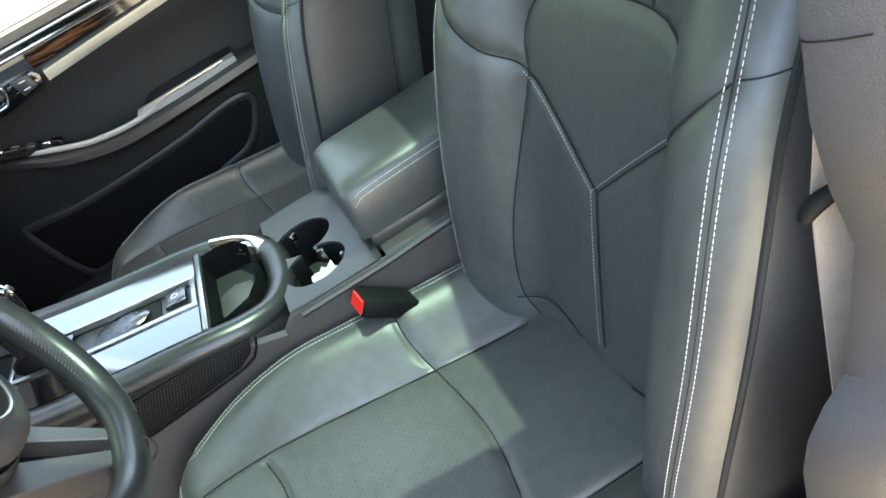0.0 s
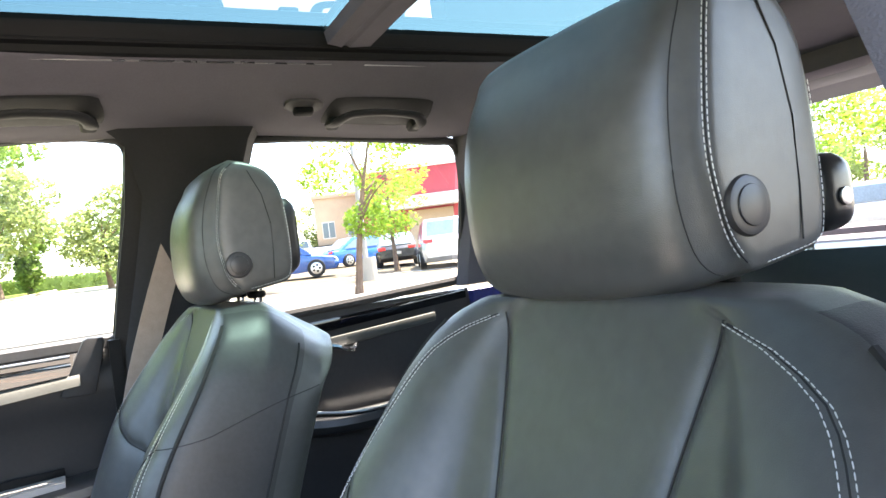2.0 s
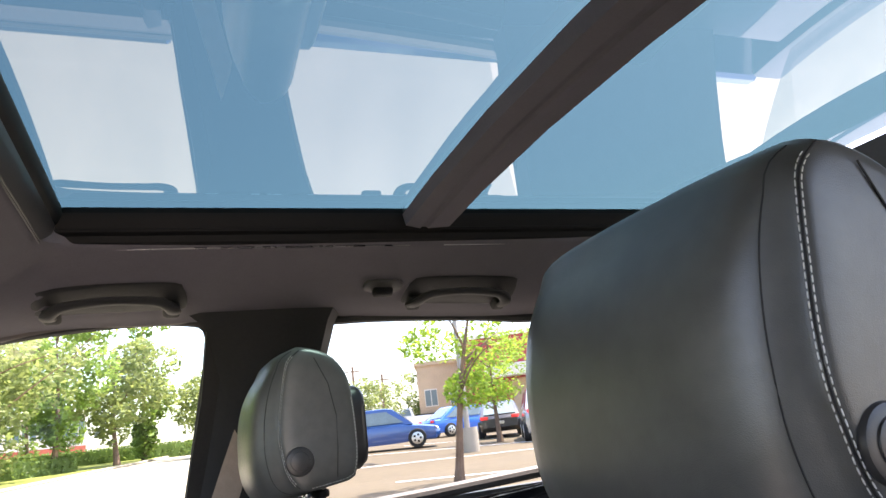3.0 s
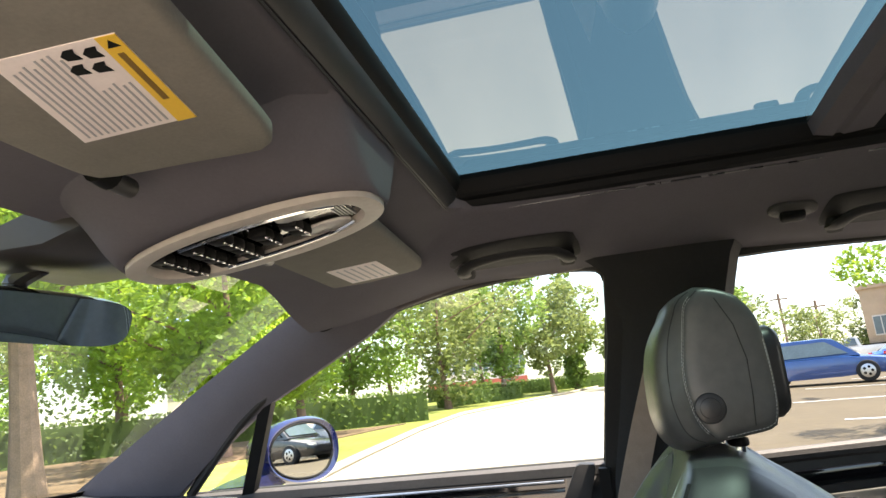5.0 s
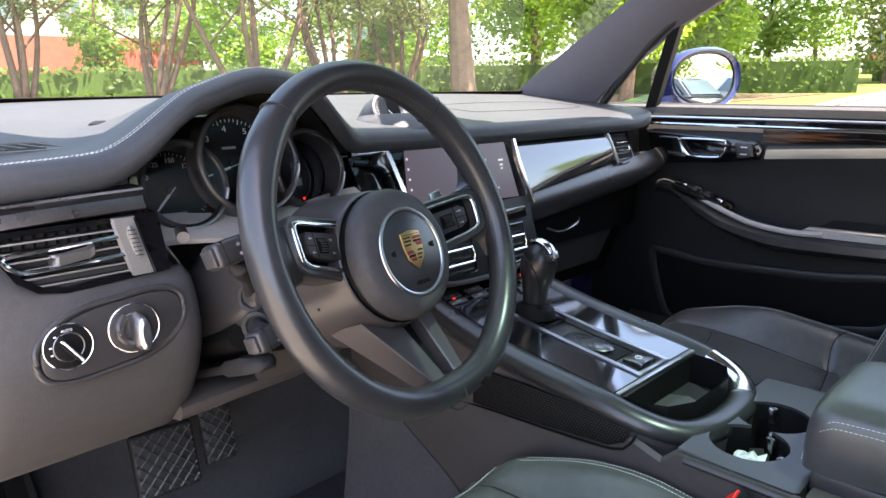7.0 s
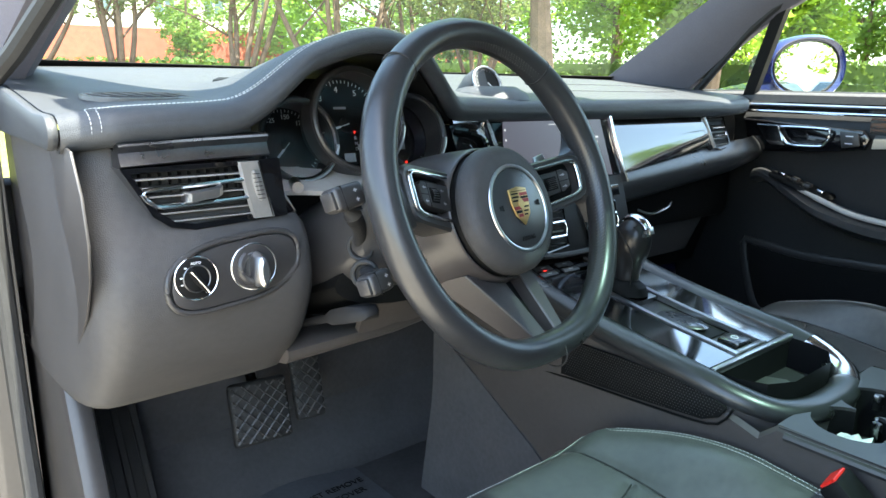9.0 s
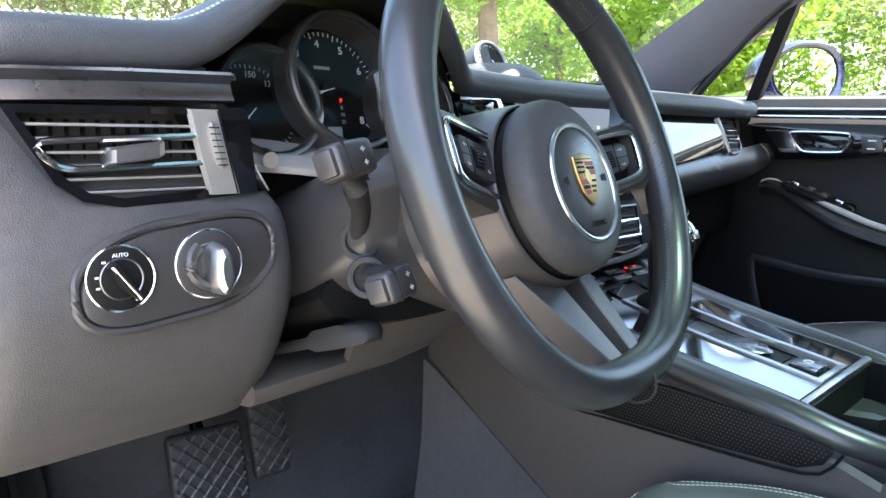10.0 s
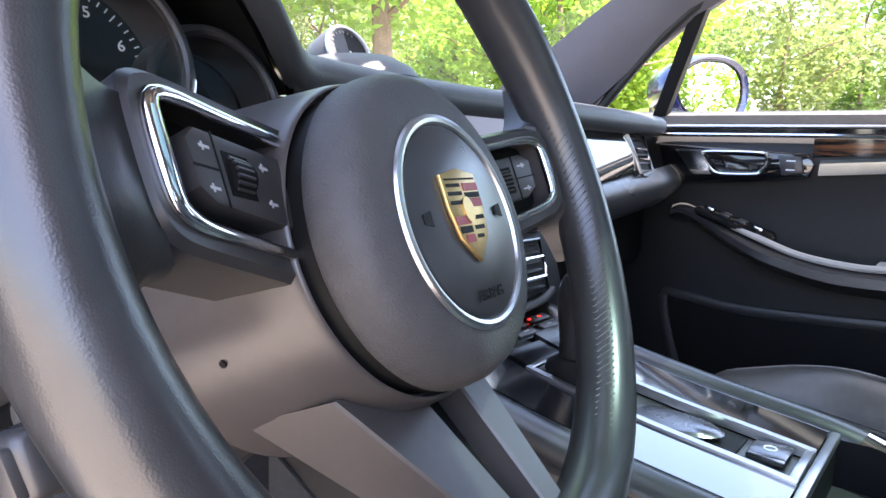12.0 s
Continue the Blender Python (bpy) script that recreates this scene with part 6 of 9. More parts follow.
# body of the passenger dash and glovebox
part("passenger_fascia", sheet(lambda u, v: Vector((0.12 + 0.58 * u, 0.230 - 0.018 * math.sin(math.pi * min(1, v * 1.25)) + 0.085 * smoothstep(0.72, 1, v) + 0.10 * max(0, (u - 0.75)), 0.955 + 0.030 * u - (0.085 - 0.030 * u) * v)), 24, 24, 0.01), LEATHER, dash, "rounded lower passenger fascia")
part("dash_core", rbox(-0.50, 0.70, 0.285, 0.60, 0.80, 1.05, 0.03), DARK, dash)
part("lower_panel", sheet(lambda u, v: Vector((0.12 + 0.58 * u, 0.315 + 0.07 * v, 0.90 - 0.22 * v)), 10, 10, 0.01), DARK, dash, "dark panel under the passenger fascia")
part("fascia_shelf", sheet(lambda u, v: Vector((0.12 + 0.60 * u, 0.228 + 0.05 * v + 0.03 * max(0, u - 0.7), 0.952 + 0.03 * u + 0.0 * v)), 8, 3, 0.004), PLASTIC, dash)
gl = part("glovebox_lid", sheet(lambda u, v: Vector((0.20 + 0.42 * u, 0.300 + 0.06 * v, 0.862 - 0.14 * v)), 10, 8, 0.012), PLASTIC, dash, "glovebox lid")
part("glovebox_latch", tube(smooth_path([(0.245, 0.232, 0.868), (0.262, 0.212, 0.862), (0.300, 0.206, 0.872), (0.325, 0.215, 0.880)], 16), 0.0042, 8, False, 0.6), DARKMETAL, gl, "grey metal glovebox latch")

clock = thing("dash_clock", "round chrome-rimmed stopwatch on the dash top", "clock", at=(-0.085, 0.285, 1.085))
cn = Vector((-0.05, -0.90, 0.42)).normalized()
cc = Vector((-0.095, 0.298, 1.099))
part("clock_body", loft([[cc - cn * d + r * (math.cos(q) * XR + math.sin(q) * cn.cross(XR) * -1) for q in (2 * math.pi * i / 40 for i in range(40))] for r, d in ((0.0265, 0.0), (0.030, 0.008), (0.030, 0.03), (0.022, 0.06))]), DASHPAD, clock)
part("clock_rim", ring(cc, cn, 0.0265, 0.0026, 48, 10), SATIN, clock, "chrome rim")
face = part("clock_face", disc(cc - cn * 0.002, cn, 0.0250, 0.002, 40), DARK, clock, "black clock face")
for i in range(24):
    a = 2 * math.pi * i / 24
    e = cc + cn * 0.0004
    ax, ay = XR, (cn.cross(XR) * -1)
    p = [e + rr * (math.sin(a + da) * ax + math.cos(a + da) * ay) for rr, da in ((0.0225, -0.014), (0.0225, 0.014), (0.0200, 0.014), (0.0200, -0.014))]
    part("tick", slab(p, cn, 0.0003), GREYINK, face)
part("clock_hand", tube([cc + cn * 0.001, cc + cn * 0.001 + 0.02 * (cn.cross(XR) * -1) * 0.7 + 0.012 * XR], 0.0008, 5), WHITEINK, face)
part("clock_plinth", loft([[Vector((-0.088 + a * math.cos(q), 0.30 + b * math.sin(q), z)) for q in (2 * math.pi * i / 36 for i in range(36))] for a, b, z in ((0.060, 0.075, 1.074), (0.055, 0.065, 1.084), (0.035, 0.045, 1.094))]), DASHPAD, clock)

# ---- centre console ----
def con_z(y):
    """Height of the console's upper face."""
    return lerp_table([(-0.70, 0.735), (-0.36, 0.735), (-0.24, 0.738), (-0.14, 0.762), (0.0, 0.782), (0.12, 0.806), (0.24, 0.850)], y)


console = thing("centre_console", "charcoal centre console with gloss black switch panels and a leather-wrapped rail", "console", at=(0, -0.15, 0.38))
body = []
for y, w in ((0.36, 0.135), (0.24, 0.140), (0.12, 0.136), (0.0, 0.133), (-0.132, 0.132), (-0.138, 0.132), (-0.24, 0.140), (-0.362, 0.142), (-0.368, 0.142), (-0.72, 0.142)):
    zt = con_z(y) - (0.030 if y > -0.135 else 0.014 if y < -0.365 else 0.090)
    body.append([Vector((-w, y, zt)), Vector((-w + 0.012, y, zt + 0.012)), Vector((w - 0.012, y, zt + 0.012)), Vector((w, y, zt)), Vector((w + 0.008, y, 0.55)), Vector((w + 0.03, y, 0.38)), Vector((-w - 0.03, y, 0.38)), Vector((-w - 0.008, y, 0.55))])
for sx in (-1, 1):
    part("console_flank", loft([[Vector((sx * (w - a), y, z)) for a, z in ((0.0, con_z(y) - g), (0.005, con_z(y) - g + 0.006), (0.014, 0.62), (-0.004, 0.62))] for y, w, g in ((-0.128, 0.1325, 0.030), (-0.215, 0.139, 0.030), (-0.235, 0.1405, 0.008), (-0.372, 0.1425, 0.008))]), CONSOLETRIM, console)
part("console_body", loft(body), CONSOLETRIM, console, "charcoal console body")
# carpet rising on the flanks, below the plastic
def flank_top(y):
    return lerp_table([(-0.60, 0.43), (-0.20, 0.44), (0.0, 0.495), (0.142, 0.569), (0.338, 0.671), (0.36, 0.68)], y)


for sx in (-1, 1):
    part("flank_carpet", sheet(lambda u, v, sx=sx: Vector((sx * (0.1475 + 0.024 * min(1.0, max(0.0, (0.56 - (0.375 + (flank_top(-0.60 + 0.96 * u) - 0.375) * v)) / 0.18))), -0.60 + 0.96 * u, 0.375 + (flank_top(-0.60 + 0.96 * u) - 0.375) * v)), 40, 10, 0.004, (sx, 0, 0)), CARPET, console, "charcoal carpet on the console flank")
# leather rail round the panels, open to the front
rail = [(-0.122, 0.25), (-0.124, 0.12), (-0.124, 0.0), (-0.123, -0.12), (-0.116, -0.175), (-0.092, -0.213), (-0.05, -0.232), (0, -0.236), (0.05, -0.232), (0.092, -0.213), (0.116, -0.175), (0.123, -0.12), (0.124, 0.0), (0.124, 0.12), (0.122, 0.25)]
rp = smooth_path([(x, y, con_z(y) - 0.013) for x, y in rail], 90)
part("rail", tube(rp, 0.0195, 16, False, 0.8), LEATHER, console, "leather-wrapped rail", 80)
sk = []
for i, p in enumerate(rp):
    d = (rp[min(i + 1, 89)] - rp[max(i - 1, 0)])
    o = Vector((-d.y, d.x, 0)).normalized()
    if o.dot(Vector((p.x, p.y + 0.05, 0))) < 0:
        o = -o
    drop = 0.017 + 0.043 * smoothstep(-0.15, -0.19, p.y)
    sk.append([p + o * a + Vector((0, 0, b)) for a, b in ((0.0150, 0.004), (0.0168, -0.006), (0.0160, -0.4 * drop), (0.0130, -drop), (-0.004, -drop), (-0.004, 0.004))])
part("rail_skirt", loft(sk), SMOOTH, console, "charcoal skirt under the rail", 60)
part("rail_clasp", tube([p + Vector((0, 0, 0.001)) for p in rp[49:58]], 0.0200, 16, False, 0.8), CHROME, console, "chrome rail clasp")
# raked grille on the driver's flank
for sx in (-1, 1):
    x = sx * 0.1365
    gr = part("side_grille", slab([(x, 0.075, 0.745), (x, -0.02, 0.748), (x, -0.10, 0.746), (x, -0.152, 0.741), (x, -0.176, 0.734), (x, -0.168, 0.719), (x, -0.147, 0.708), (x, -0.05, 0.699), (x, 0.075, 0.690)], (sx, 0, 0), 0.004, 0.0015), DARK, console, "perforated black speaker grille")
    cells = []
    for i in range(60):
        for j in range(16):
            y, z = 0.066 - 0.0040 * i - 0.0020 * (j % 2), 0.745 - 0.0036 * j
            low = lerp_table([(-0.172, 0.730), (-0.147, 0.711), (-0.05, 0.702), (0.075, 0.694)], y)
            if z < low or y < -0.170:
                continue
            cells.append((y, z))
    verts, faces = [], []
    for y, z in cells:
        o = len(verts)
        X = x + sx * 0.0043
        verts += [(X, y + a, z + b) for a, b in ((-0.0009, 0), (0, -0.0009), (0.0009, 0), (0, 0.0009))]
        faces.append((o, o + 1, o + 2, o + 3))
    tagged(part("grille_mesh", bm_new(verts, faces), SMOOTH, gr), kind="stuff")
    part("grille_seam", tube(smooth_path([(x + sx * 0.004, 0.215, 0.607), (x + sx * 0.002, 0.180, 0.645), (x + sx * 0.001, 0.150, 0.674), (x + sx * 0.001, 0.075, 0.686), (x + sx * 0.002, -0.05, 0.695), (x + sx * 0.002, -0.150, 0.704), (x + sx * 0.003, -0.174, 0.718), (x + sx * 0.003, -0.184, 0.735)], 30), 0.0016, 6), DARK, console)


def top_panel(name, x0, x1, y0, y1, dz, mat, label, thick=0.012):
    return part(name, sheet(lambda u, v: Vector((x0 + (x1 - x0) * u, y0 + (y1 - y0) * v, con_z(y0 + (y1 - y0) * v) + dz)), 6, 20, thick), mat, console, label)


pl = top_panel("switch_panel", -0.104, -0.040, -0.130, 0.150, -0.004, GLOSSPANEL, "gloss black touch panel")
pr = top_panel("switch_panel", 0.044, 0.104, -0.130, 0.150, -0.004, GLOSSPANEL, "gloss black touch panel")
part("panel_mark", rbox(-0.078, -0.074, -0.040, -0.028, con_z(-0.034) - 0.0075, con_z(-0.034) - 0.007, 0), WHITEINK, pl)
for i, y in enumerate((0.035, 0.055, 0.075, 0.095)):
    for p, xs in ((pl, (-0.088, -0.058)), (pr, (0.060, 0.088))):
        for x in xs:
            part("panel_mark", rbox(x - 0.005, x + 0.005, y - 0.0012, y + 0.0012, con_z(y) - 0.0078, con_z(y) - 0.0068, 0), GREYINK, p)
for p, x, y in ((pl, -0.070, 0.010), (pr, 0.080, -0.085)):
    part("red_light", rbox(x - 0.004, x + 0.004, y - 0.002, y + 0.002, con_z(y) - 0.0078, con_z(y) - 0.0066, 0), REDLIT, p)
for x in (-0.035, 0.039):
    part("silver_strip", loft([[Vector((x + a, y, con_z(y) + b)) for a, b in ((-0.0045, -0.010), (-0.004, -0.0015), (0.004, -0.0015), (0.0045, -0.010))] for y in [-0.130 + 0.240 * i / 12 for i in range(13)]]), SATIN, console, "satin silver strip")
for y in (-0.126, 0.108):
    part("silver_strip", rbox(-0.035, 0.039, y - 0.0035, y + 0.0035, con_z(y) - 0.010, con_z(y) - 0.0018, 0.001), SATIN, console, "satin silver strip")
part("selector_slot", sheet(lambda u, v: Vector((-0.030 + 0.064 * u, 0.038 + 0.10 * v, con_z(0.038 + 0.10 * v) - 0.0035)), 4, 10, 0.01), PIANO, console, "gloss black selector gate")
top_panel("gate_floor", -0.032, 0.036, -0.130, 0.150, -0.012, SMOOTH, "dark shifter gate")
part("gate_slot", slab([(-0.020, -0.078, con_z(-0.078) - 0.0115), (0.028, -0.078, con_z(-0.078) - 0.0115), (0.024, -0.052, con_z(-0.052) - 0.0115), (-0.016, -0.052, con_z(-0.052) - 0.0115)], (0, 0, 1), 0.002), DARK, console)
part("parking_brake_switch", rbox(-0.006, 0.030, -0.116, -0.084, con_z(-0.1) - 0.012, con_z(-0.1) - 0.004, 0.003, 2), DARKMETAL, console, "grey parking brake switch")
part("brake_mark", ring((0.012, -0.100, con_z(-0.1) - 0.0036), (0, 0, 1), 0.005, 0.0006, 20, 5), WHITEINK, console)
part("gate_cushion", loft([[Vector((0.002 + a * math.cos(q), -0.01 + b * math.sin(q), con_z(-0.01) + z)) for q in (2 * math.pi * i / 24 for i in range(24))] for a, b, z in ((0.026, 0.055, -0.012), (0.024, 0.05, -0.009), (0.012, 0.03, -0.008))]), DARKMETAL, console)
# tray behind the panels
tr = part("tray", loft([[Vector((x, y, con_z(-0.15) + z)) for x, y in [(-0.098, -0.138), (0.098, -0.138), (0.098, -0.165), (0.085, -0.195), (0.05, -0.212), (-0.05, -0.212), (-0.085, -0.195), (-0.098, -0.165)]] for z in (-0.050, -0.004)], True, False), DARK, console, "open storage tray")
part("tray_floor", slab([(x, y, con_z(-0.15) - 0.048) for x, y in [(-0.096, -0.138), (0.096, -0.138), (0.096, -0.165), (0.085, -0.195), (0.05, -0.212), (-0.05, -0.212), (-0.085, -0.195), (-0.096, -0.165)]], (0, 0, -1), 0.004), RUBBER, tr)
part("tray_mat", slab([(x * 0.8 - 0.005, y, con_z(-0.15) - 0.046) for x, y in [(-0.09, -0.142), (0.04, -0.142), (0.055, -0.165), (0.04, -0.19), (-0.05, -0.208), (-0.085, -0.19)]], (0, 0, 1), 0.004, 0.001), LEDGE, tr, "grey tray mat")
part("tray_edge", rbox(-0.104, 0.104, -0.140, -0.131, con_z(-0.135) - 0.012, con_z(-0.135) - 0.002, 0.003), SATIN, console)

# cup holders
deck_z = 0.735


CUPS = ((0.020, -0.283), (-0.064, -0.285))
CUP_R = 0.0435


def in_cup(x, y, grow=0.0):
    return any(math.hypot(x - a, y - b) < CUP_R + grow for a, b in CUPS)


def cup_edge(n=144):
    """The two overlapping cups' common outline."""
    mid = Vector((-0.022, -0.284))
    out = []
    for i in range(n):
        q = 2 * math.pi * i / n
        r = 0.0
        for k in range(1, 200):
            rr = k * 0.0005
            if in_cup(mid.x + rr * math.cos(q), mid.y + rr * math.sin(q)):
                r = rr
        out.append((mid.x + r * math.cos(q), mid.y + r * math.sin(q)))
    return out


ce = cup_edge()
outer = []
MX, MY = -0.022, -0.284
for x, y in ce:
    dx, dy = x - MX, y - MY
    tx = ((0.138 if dx > 0 else -0.138) - MX) / dx if abs(dx) > 1e-9 else 99
    ty = ((-0.2325 if dy > 0 else -0.3625) - MY) / dy if abs(dy) > 1e-9 else 99
    outer.append((MX + dx * min(tx, ty), MY + dy * min(tx, ty)))
dk = part("cup_deck", loft([[Vector((x, y, deck_z - 0.09)) for x, y in outer], [Vector((x, y, deck_z)) for x, y in outer], [Vector((x, y, deck_z)) for x, y in ce], [Vector((x, y, deck_z - 0.006)) for x, y in ce]], True, False), SMOOTH, console, "smooth charcoal deck")
part("cup_well", loft([[Vector((x, y, deck_z - 0.004)) for x, y in ce], [Vector((-0.022 + (x + 0.022) * 0.95, -0.284 + (y + 0.284) * 0.95, deck_z - 0.065)) for x, y in ce]], True, False), DARK, dk, "double cup holder well")
part("cup_floor", slab([(-0.022 + (x + 0.022) * 0.96, -0.284 + (y + 0.284) * 0.96, deck_z - 0.065) for x, y in ce], (0, 0, -1), 0.004), RUBBER, dk)
for (cx, cy), a in ((CUPS[0], 200), (CUPS[0], 20), (CUPS[1], 170), (CUPS[1], -20), (CUPS[1], 265), (CUPS[0], 95)):
    q = radians(a)
    part("cup_tongue", rbox(-0.006, 0.006, -0.004, 0.004, -0.022, 0.0, 0.003, 2, pose(cx + 0.037 * math.cos(q), cy + 0.037 * math.sin(q), deck_z - 0.004, 0, 0, a + 90)), DARKMETAL, dk)
deckrim = [(-0.142, -0.245, 0.728), (-0.143, -0.36, 0.728), (-0.144, -0.50, 0.735), (-0.144, -0.70, 0.74)]
for sx in (-1, 1):
    part("deck_edge", tube([(sx * x * -1, y, z) for x, y, z in deckrim], 0.005, 8), SMOOTH, console)

wrap = thing("crumpled_wrapper", "crumpled pale paper wrapper in the cup holder", "wrapper", at=(-0.066, -0.288, 0.69))
bm = bmesh.new()
bmesh.ops.create_icosphere(bm, subdivisions=3, radius=0.021)
for v in bm.verts:
    k = noise.noise(v.co * 90) * 0.35 + noise.noise(v.co * 230) * 0.3
    v.co = Vector((-0.066, -0.288, 0.705)) + Vector((v.co.x * (1 + k), v.co.y * (1 + k), v.co.z * (0.75 + k)))
part("paper", bm, FOIL, wrap, sharp=12)

arm = thing("armrest", "black leather centre armrest lid with white stitching, closed on the console", "armrest", at=(0, -0.5, 0.74))
prof = [(-0.128, 0.748), (-0.131, 0.775), (-0.126, 0.806), (-0.110, 0.820), (-0.06, 0.826), (0.06, 0.826), (0.110, 0.820), (0.126, 0.806), (0.131, 0.775), (0.128, 0.748)]
rings = []
for y, k, dz in ((-0.352, 0.90, -0.020), (-0.356, 0.96, -0.008), (-0.364, 0.985, -0.003), (-0.378, 1.0, 0), (-0.45, 1, 0), (-0.60, 1, 0.002), (-0.70, 1, 0.002)):
    rings.append([Vector((x * k * 0.74 - 0.012 + 0.06 * max(0, -0.38 - y), y, 0.748 + (z - 0.748) * (1 + dz * 14) if dz < 0 else z + dz)) for x, z in smooth_path([(a, b, 0) for a, b in prof], 60) and [(p.x, p.y) for p in smooth_path([(a, b, 0) for a, b in prof], 60)]])
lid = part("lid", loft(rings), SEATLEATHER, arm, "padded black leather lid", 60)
for sx in (-1, 1):
    for off in (0.0, 0.006):
        line = [(sx * (0.094 + off * 0.6) - 0.012 + 0.019, -0.700, 0.812 - off), (sx * (0.094 + off * 0.6) - 0.012 + 0.010, -0.55, 0.811 - off), (sx * (0.0935 + off * 0.6) - 0.012, -0.40, 0.810 - off), (sx * (0.092 + off * 0.5) - 0.012, -0.372, 0.803 - off), (sx * 0.089 - 0.012, -0.357 - off * 0.3, 0.780), (sx * (0.086 - off) - 0.012, -0.351, 0.752)]
        pts = smooth_path(line, 70)
        part("stitching", stitches([p + Vector((sx * 0.0006, 0.0004, 0.0008)) for p in pts]), THREAD, lid, "white double stitching")
part("lid_base", rbox(-0.108, 0.086, -0.72, -0.362, 0.722, 0.750, 0.006), SMOOTH, arm)

# gear selector
sel = thing("gear_selector", "black leather gear selector with a chrome cap on the console", "gear selector", at=(0.004, 0.075, 0.79))
SELECTOR = shader("selector_leather", (0.014, 0.014, 0.014), 0.30, 0, 30, 0.15, 0.1, 900)
sp = [(0.008, 0.080, 0.784), (0.008, 0.079, 0.815), (0.006, 0.076, 0.840), (0.004, 0.072, 0.862), (0.003, 0.069, 0.882), (0.003, 0.068, 0.897), (0.003, 0.068, 0.906)]
grip = part("grip", tube(smooth_path(sp, 26), [0.0185, 0.0180, 0.0176, 0.0173, 0.0172, 0.0172, 0.0174, 0.0177, 0.0182, 0.0189, 0.0198, 0.0208, 0.0219, 0.0230, 0.0240, 0.0248, 0.0254, 0.0257, 0.0256, 0.0251, 0.0242, 0.0226, 0.0203, 0.0170, 0.0120, 0.0050], 26, False, 1.12, (0, 1, 0)), SELECTOR, sel, "", 80)
crest = smooth_path([(0.003, 0.090, 0.8985), (0.003, 0.078, 0.9060), (0.003, 0.066, 0.9075), (0.003, 0.052, 0.9010), (0.003, 0.0445, 0.8920), (0.003, 0.0420, 0.8820)], 24)
part("cap", tube(crest, [0.004, 0.006, 0.0075, 0.0082] + [0.0086] * 16 + [0.0082, 0.0072, 0.006, 0.004], 14, False, 0.45, (0, 0.5, 1)), CHROME, sel, "chrome cap")
part("release_key", slab([(0.003 + 0.006 * a, 0.0415 + 0.002 * b, 0.8900 + 0.005 * b) for a, b in ((-1, -1), (1, -1), (1, 1), (-1, 1))], (0, -1, 0.4), 0.003, 0.001), SATIN, sel, "small release key")
part("grip_seam", tube(smooth_path([(-0.010, 0.060, 0.800), (-0.014, 0.056, 0.835), (-0.020, 0.058, 0.860), (-0.0235, 0.070, 0.878), (-0.020, 0.082, 0.890)], 20), 0.0010, 5), DTHREAD, sel)
part("gaiter", loft([[Vector((0.004 + a * math.cos(q), 0.078 + b * math.sin(q), z)) for q in (2 * math.pi * i / 24 for i in range(24))] for a, b, z in ((0.030, 0.038, 0.788), (0.027, 0.033, 0.800), (0.019, 0.020, 0.808))]), DARK, sel)

# centre stack below the screen: two louvred vents, then the sloping key field
stack = thing("centre_stack", "gloss black centre stack with twin vents and rows of switches", "centre stack", at=(0, 0.24, 0.9))


def st(x, b, d=0.0):
    return Vector((x, 0.180 + 0.28 * (b - 0.86) - d, b))


part("stack_body", slab([st(-0.155, 0.83), st(0.155, 0.83), st(0.150, 0.952), st(-0.160, 0.952)], (0, 1, 0), 0.06, 0.006), DOORTRIM, stack)
for sx in (-1, 1):
    def mv(a, b, d, sx=sx):
        return st(sx * 0.067 + a, 0.876 + b, d + 0.002)
    air_vent(stack, mv, -0.047, 0.045, 0.058, 6)
    part("vent_bracket", tube([mv(-0.040, 0.010, 0.005), mv(0.040, 0.010, 0.005), mv(0.042, -0.001, 0.006), mv(0.040, -0.012, 0.005), mv(-0.040, -0.012, 0.005)], 0.0020, 6), CHROME, stack)
part("stack_lip", tube(smooth_path([st(-0.120, 0.846, 0.004), st(-0.080, 0.838, 0.008), st(0.0, 0.835, 0.009), st(0.080, 0.838, 0.008), st(0.120, 0.846, 0.004)], 20), 0.0045, 8), SMOOTH, stack)
part("stack_strip", slab([st(-0.125, 0.914, 0.003), st(0.125, 0.914, 0.003), st(0.125, 0.932, 0.003), st(-0.125, 0.932, 0.003)], (0, -1, 0), 0.004, 0.001), PIANO, stack, "gloss black strip")
keys = part("key_field", sheet(lambda u, v: Vector((-0.105 + 0.21 * u, 0.148 + 0.030 * v, con_z(0.148 + 0.030 * v) - 0.006)), 10, 10, 0.012), PIANO, stack, "gloss black key field")
for i in range(4):
    for j in range(2):
        x, y = -0.085 + 0.05 * i + (0.02 if i > 1 else 0), 0.156 + 0.014 * j
        if x > 0.1:
            continue
        z = con_z(y) - 0.006
        k = part("key", rbox(-0.018, 0.018, -0.0055, 0.0055, 0.0, 0.003, 0.0012, 2, pose(x, y, z, 20, 0, 0)), SMOOTH, keys)
        part("key_mark", rbox(-0.005, 0.005, -0.0008, 0.0008, 0.003, 0.0033, 0, 1, pose(x, y, z, 20, 0, 0)), GREYINK, k)
for x, y in ((-0.088, 0.163), (0.064, 0.170), (0.086, 0.170)):
    part("red_light", rbox(-0.003, 0.003, -0.0010, 0.0010, 0.003, 0.0036, 0, 1, pose(x, y, con_z(y) - 0.006, 20, 0, 0)), REDLIT, keys)

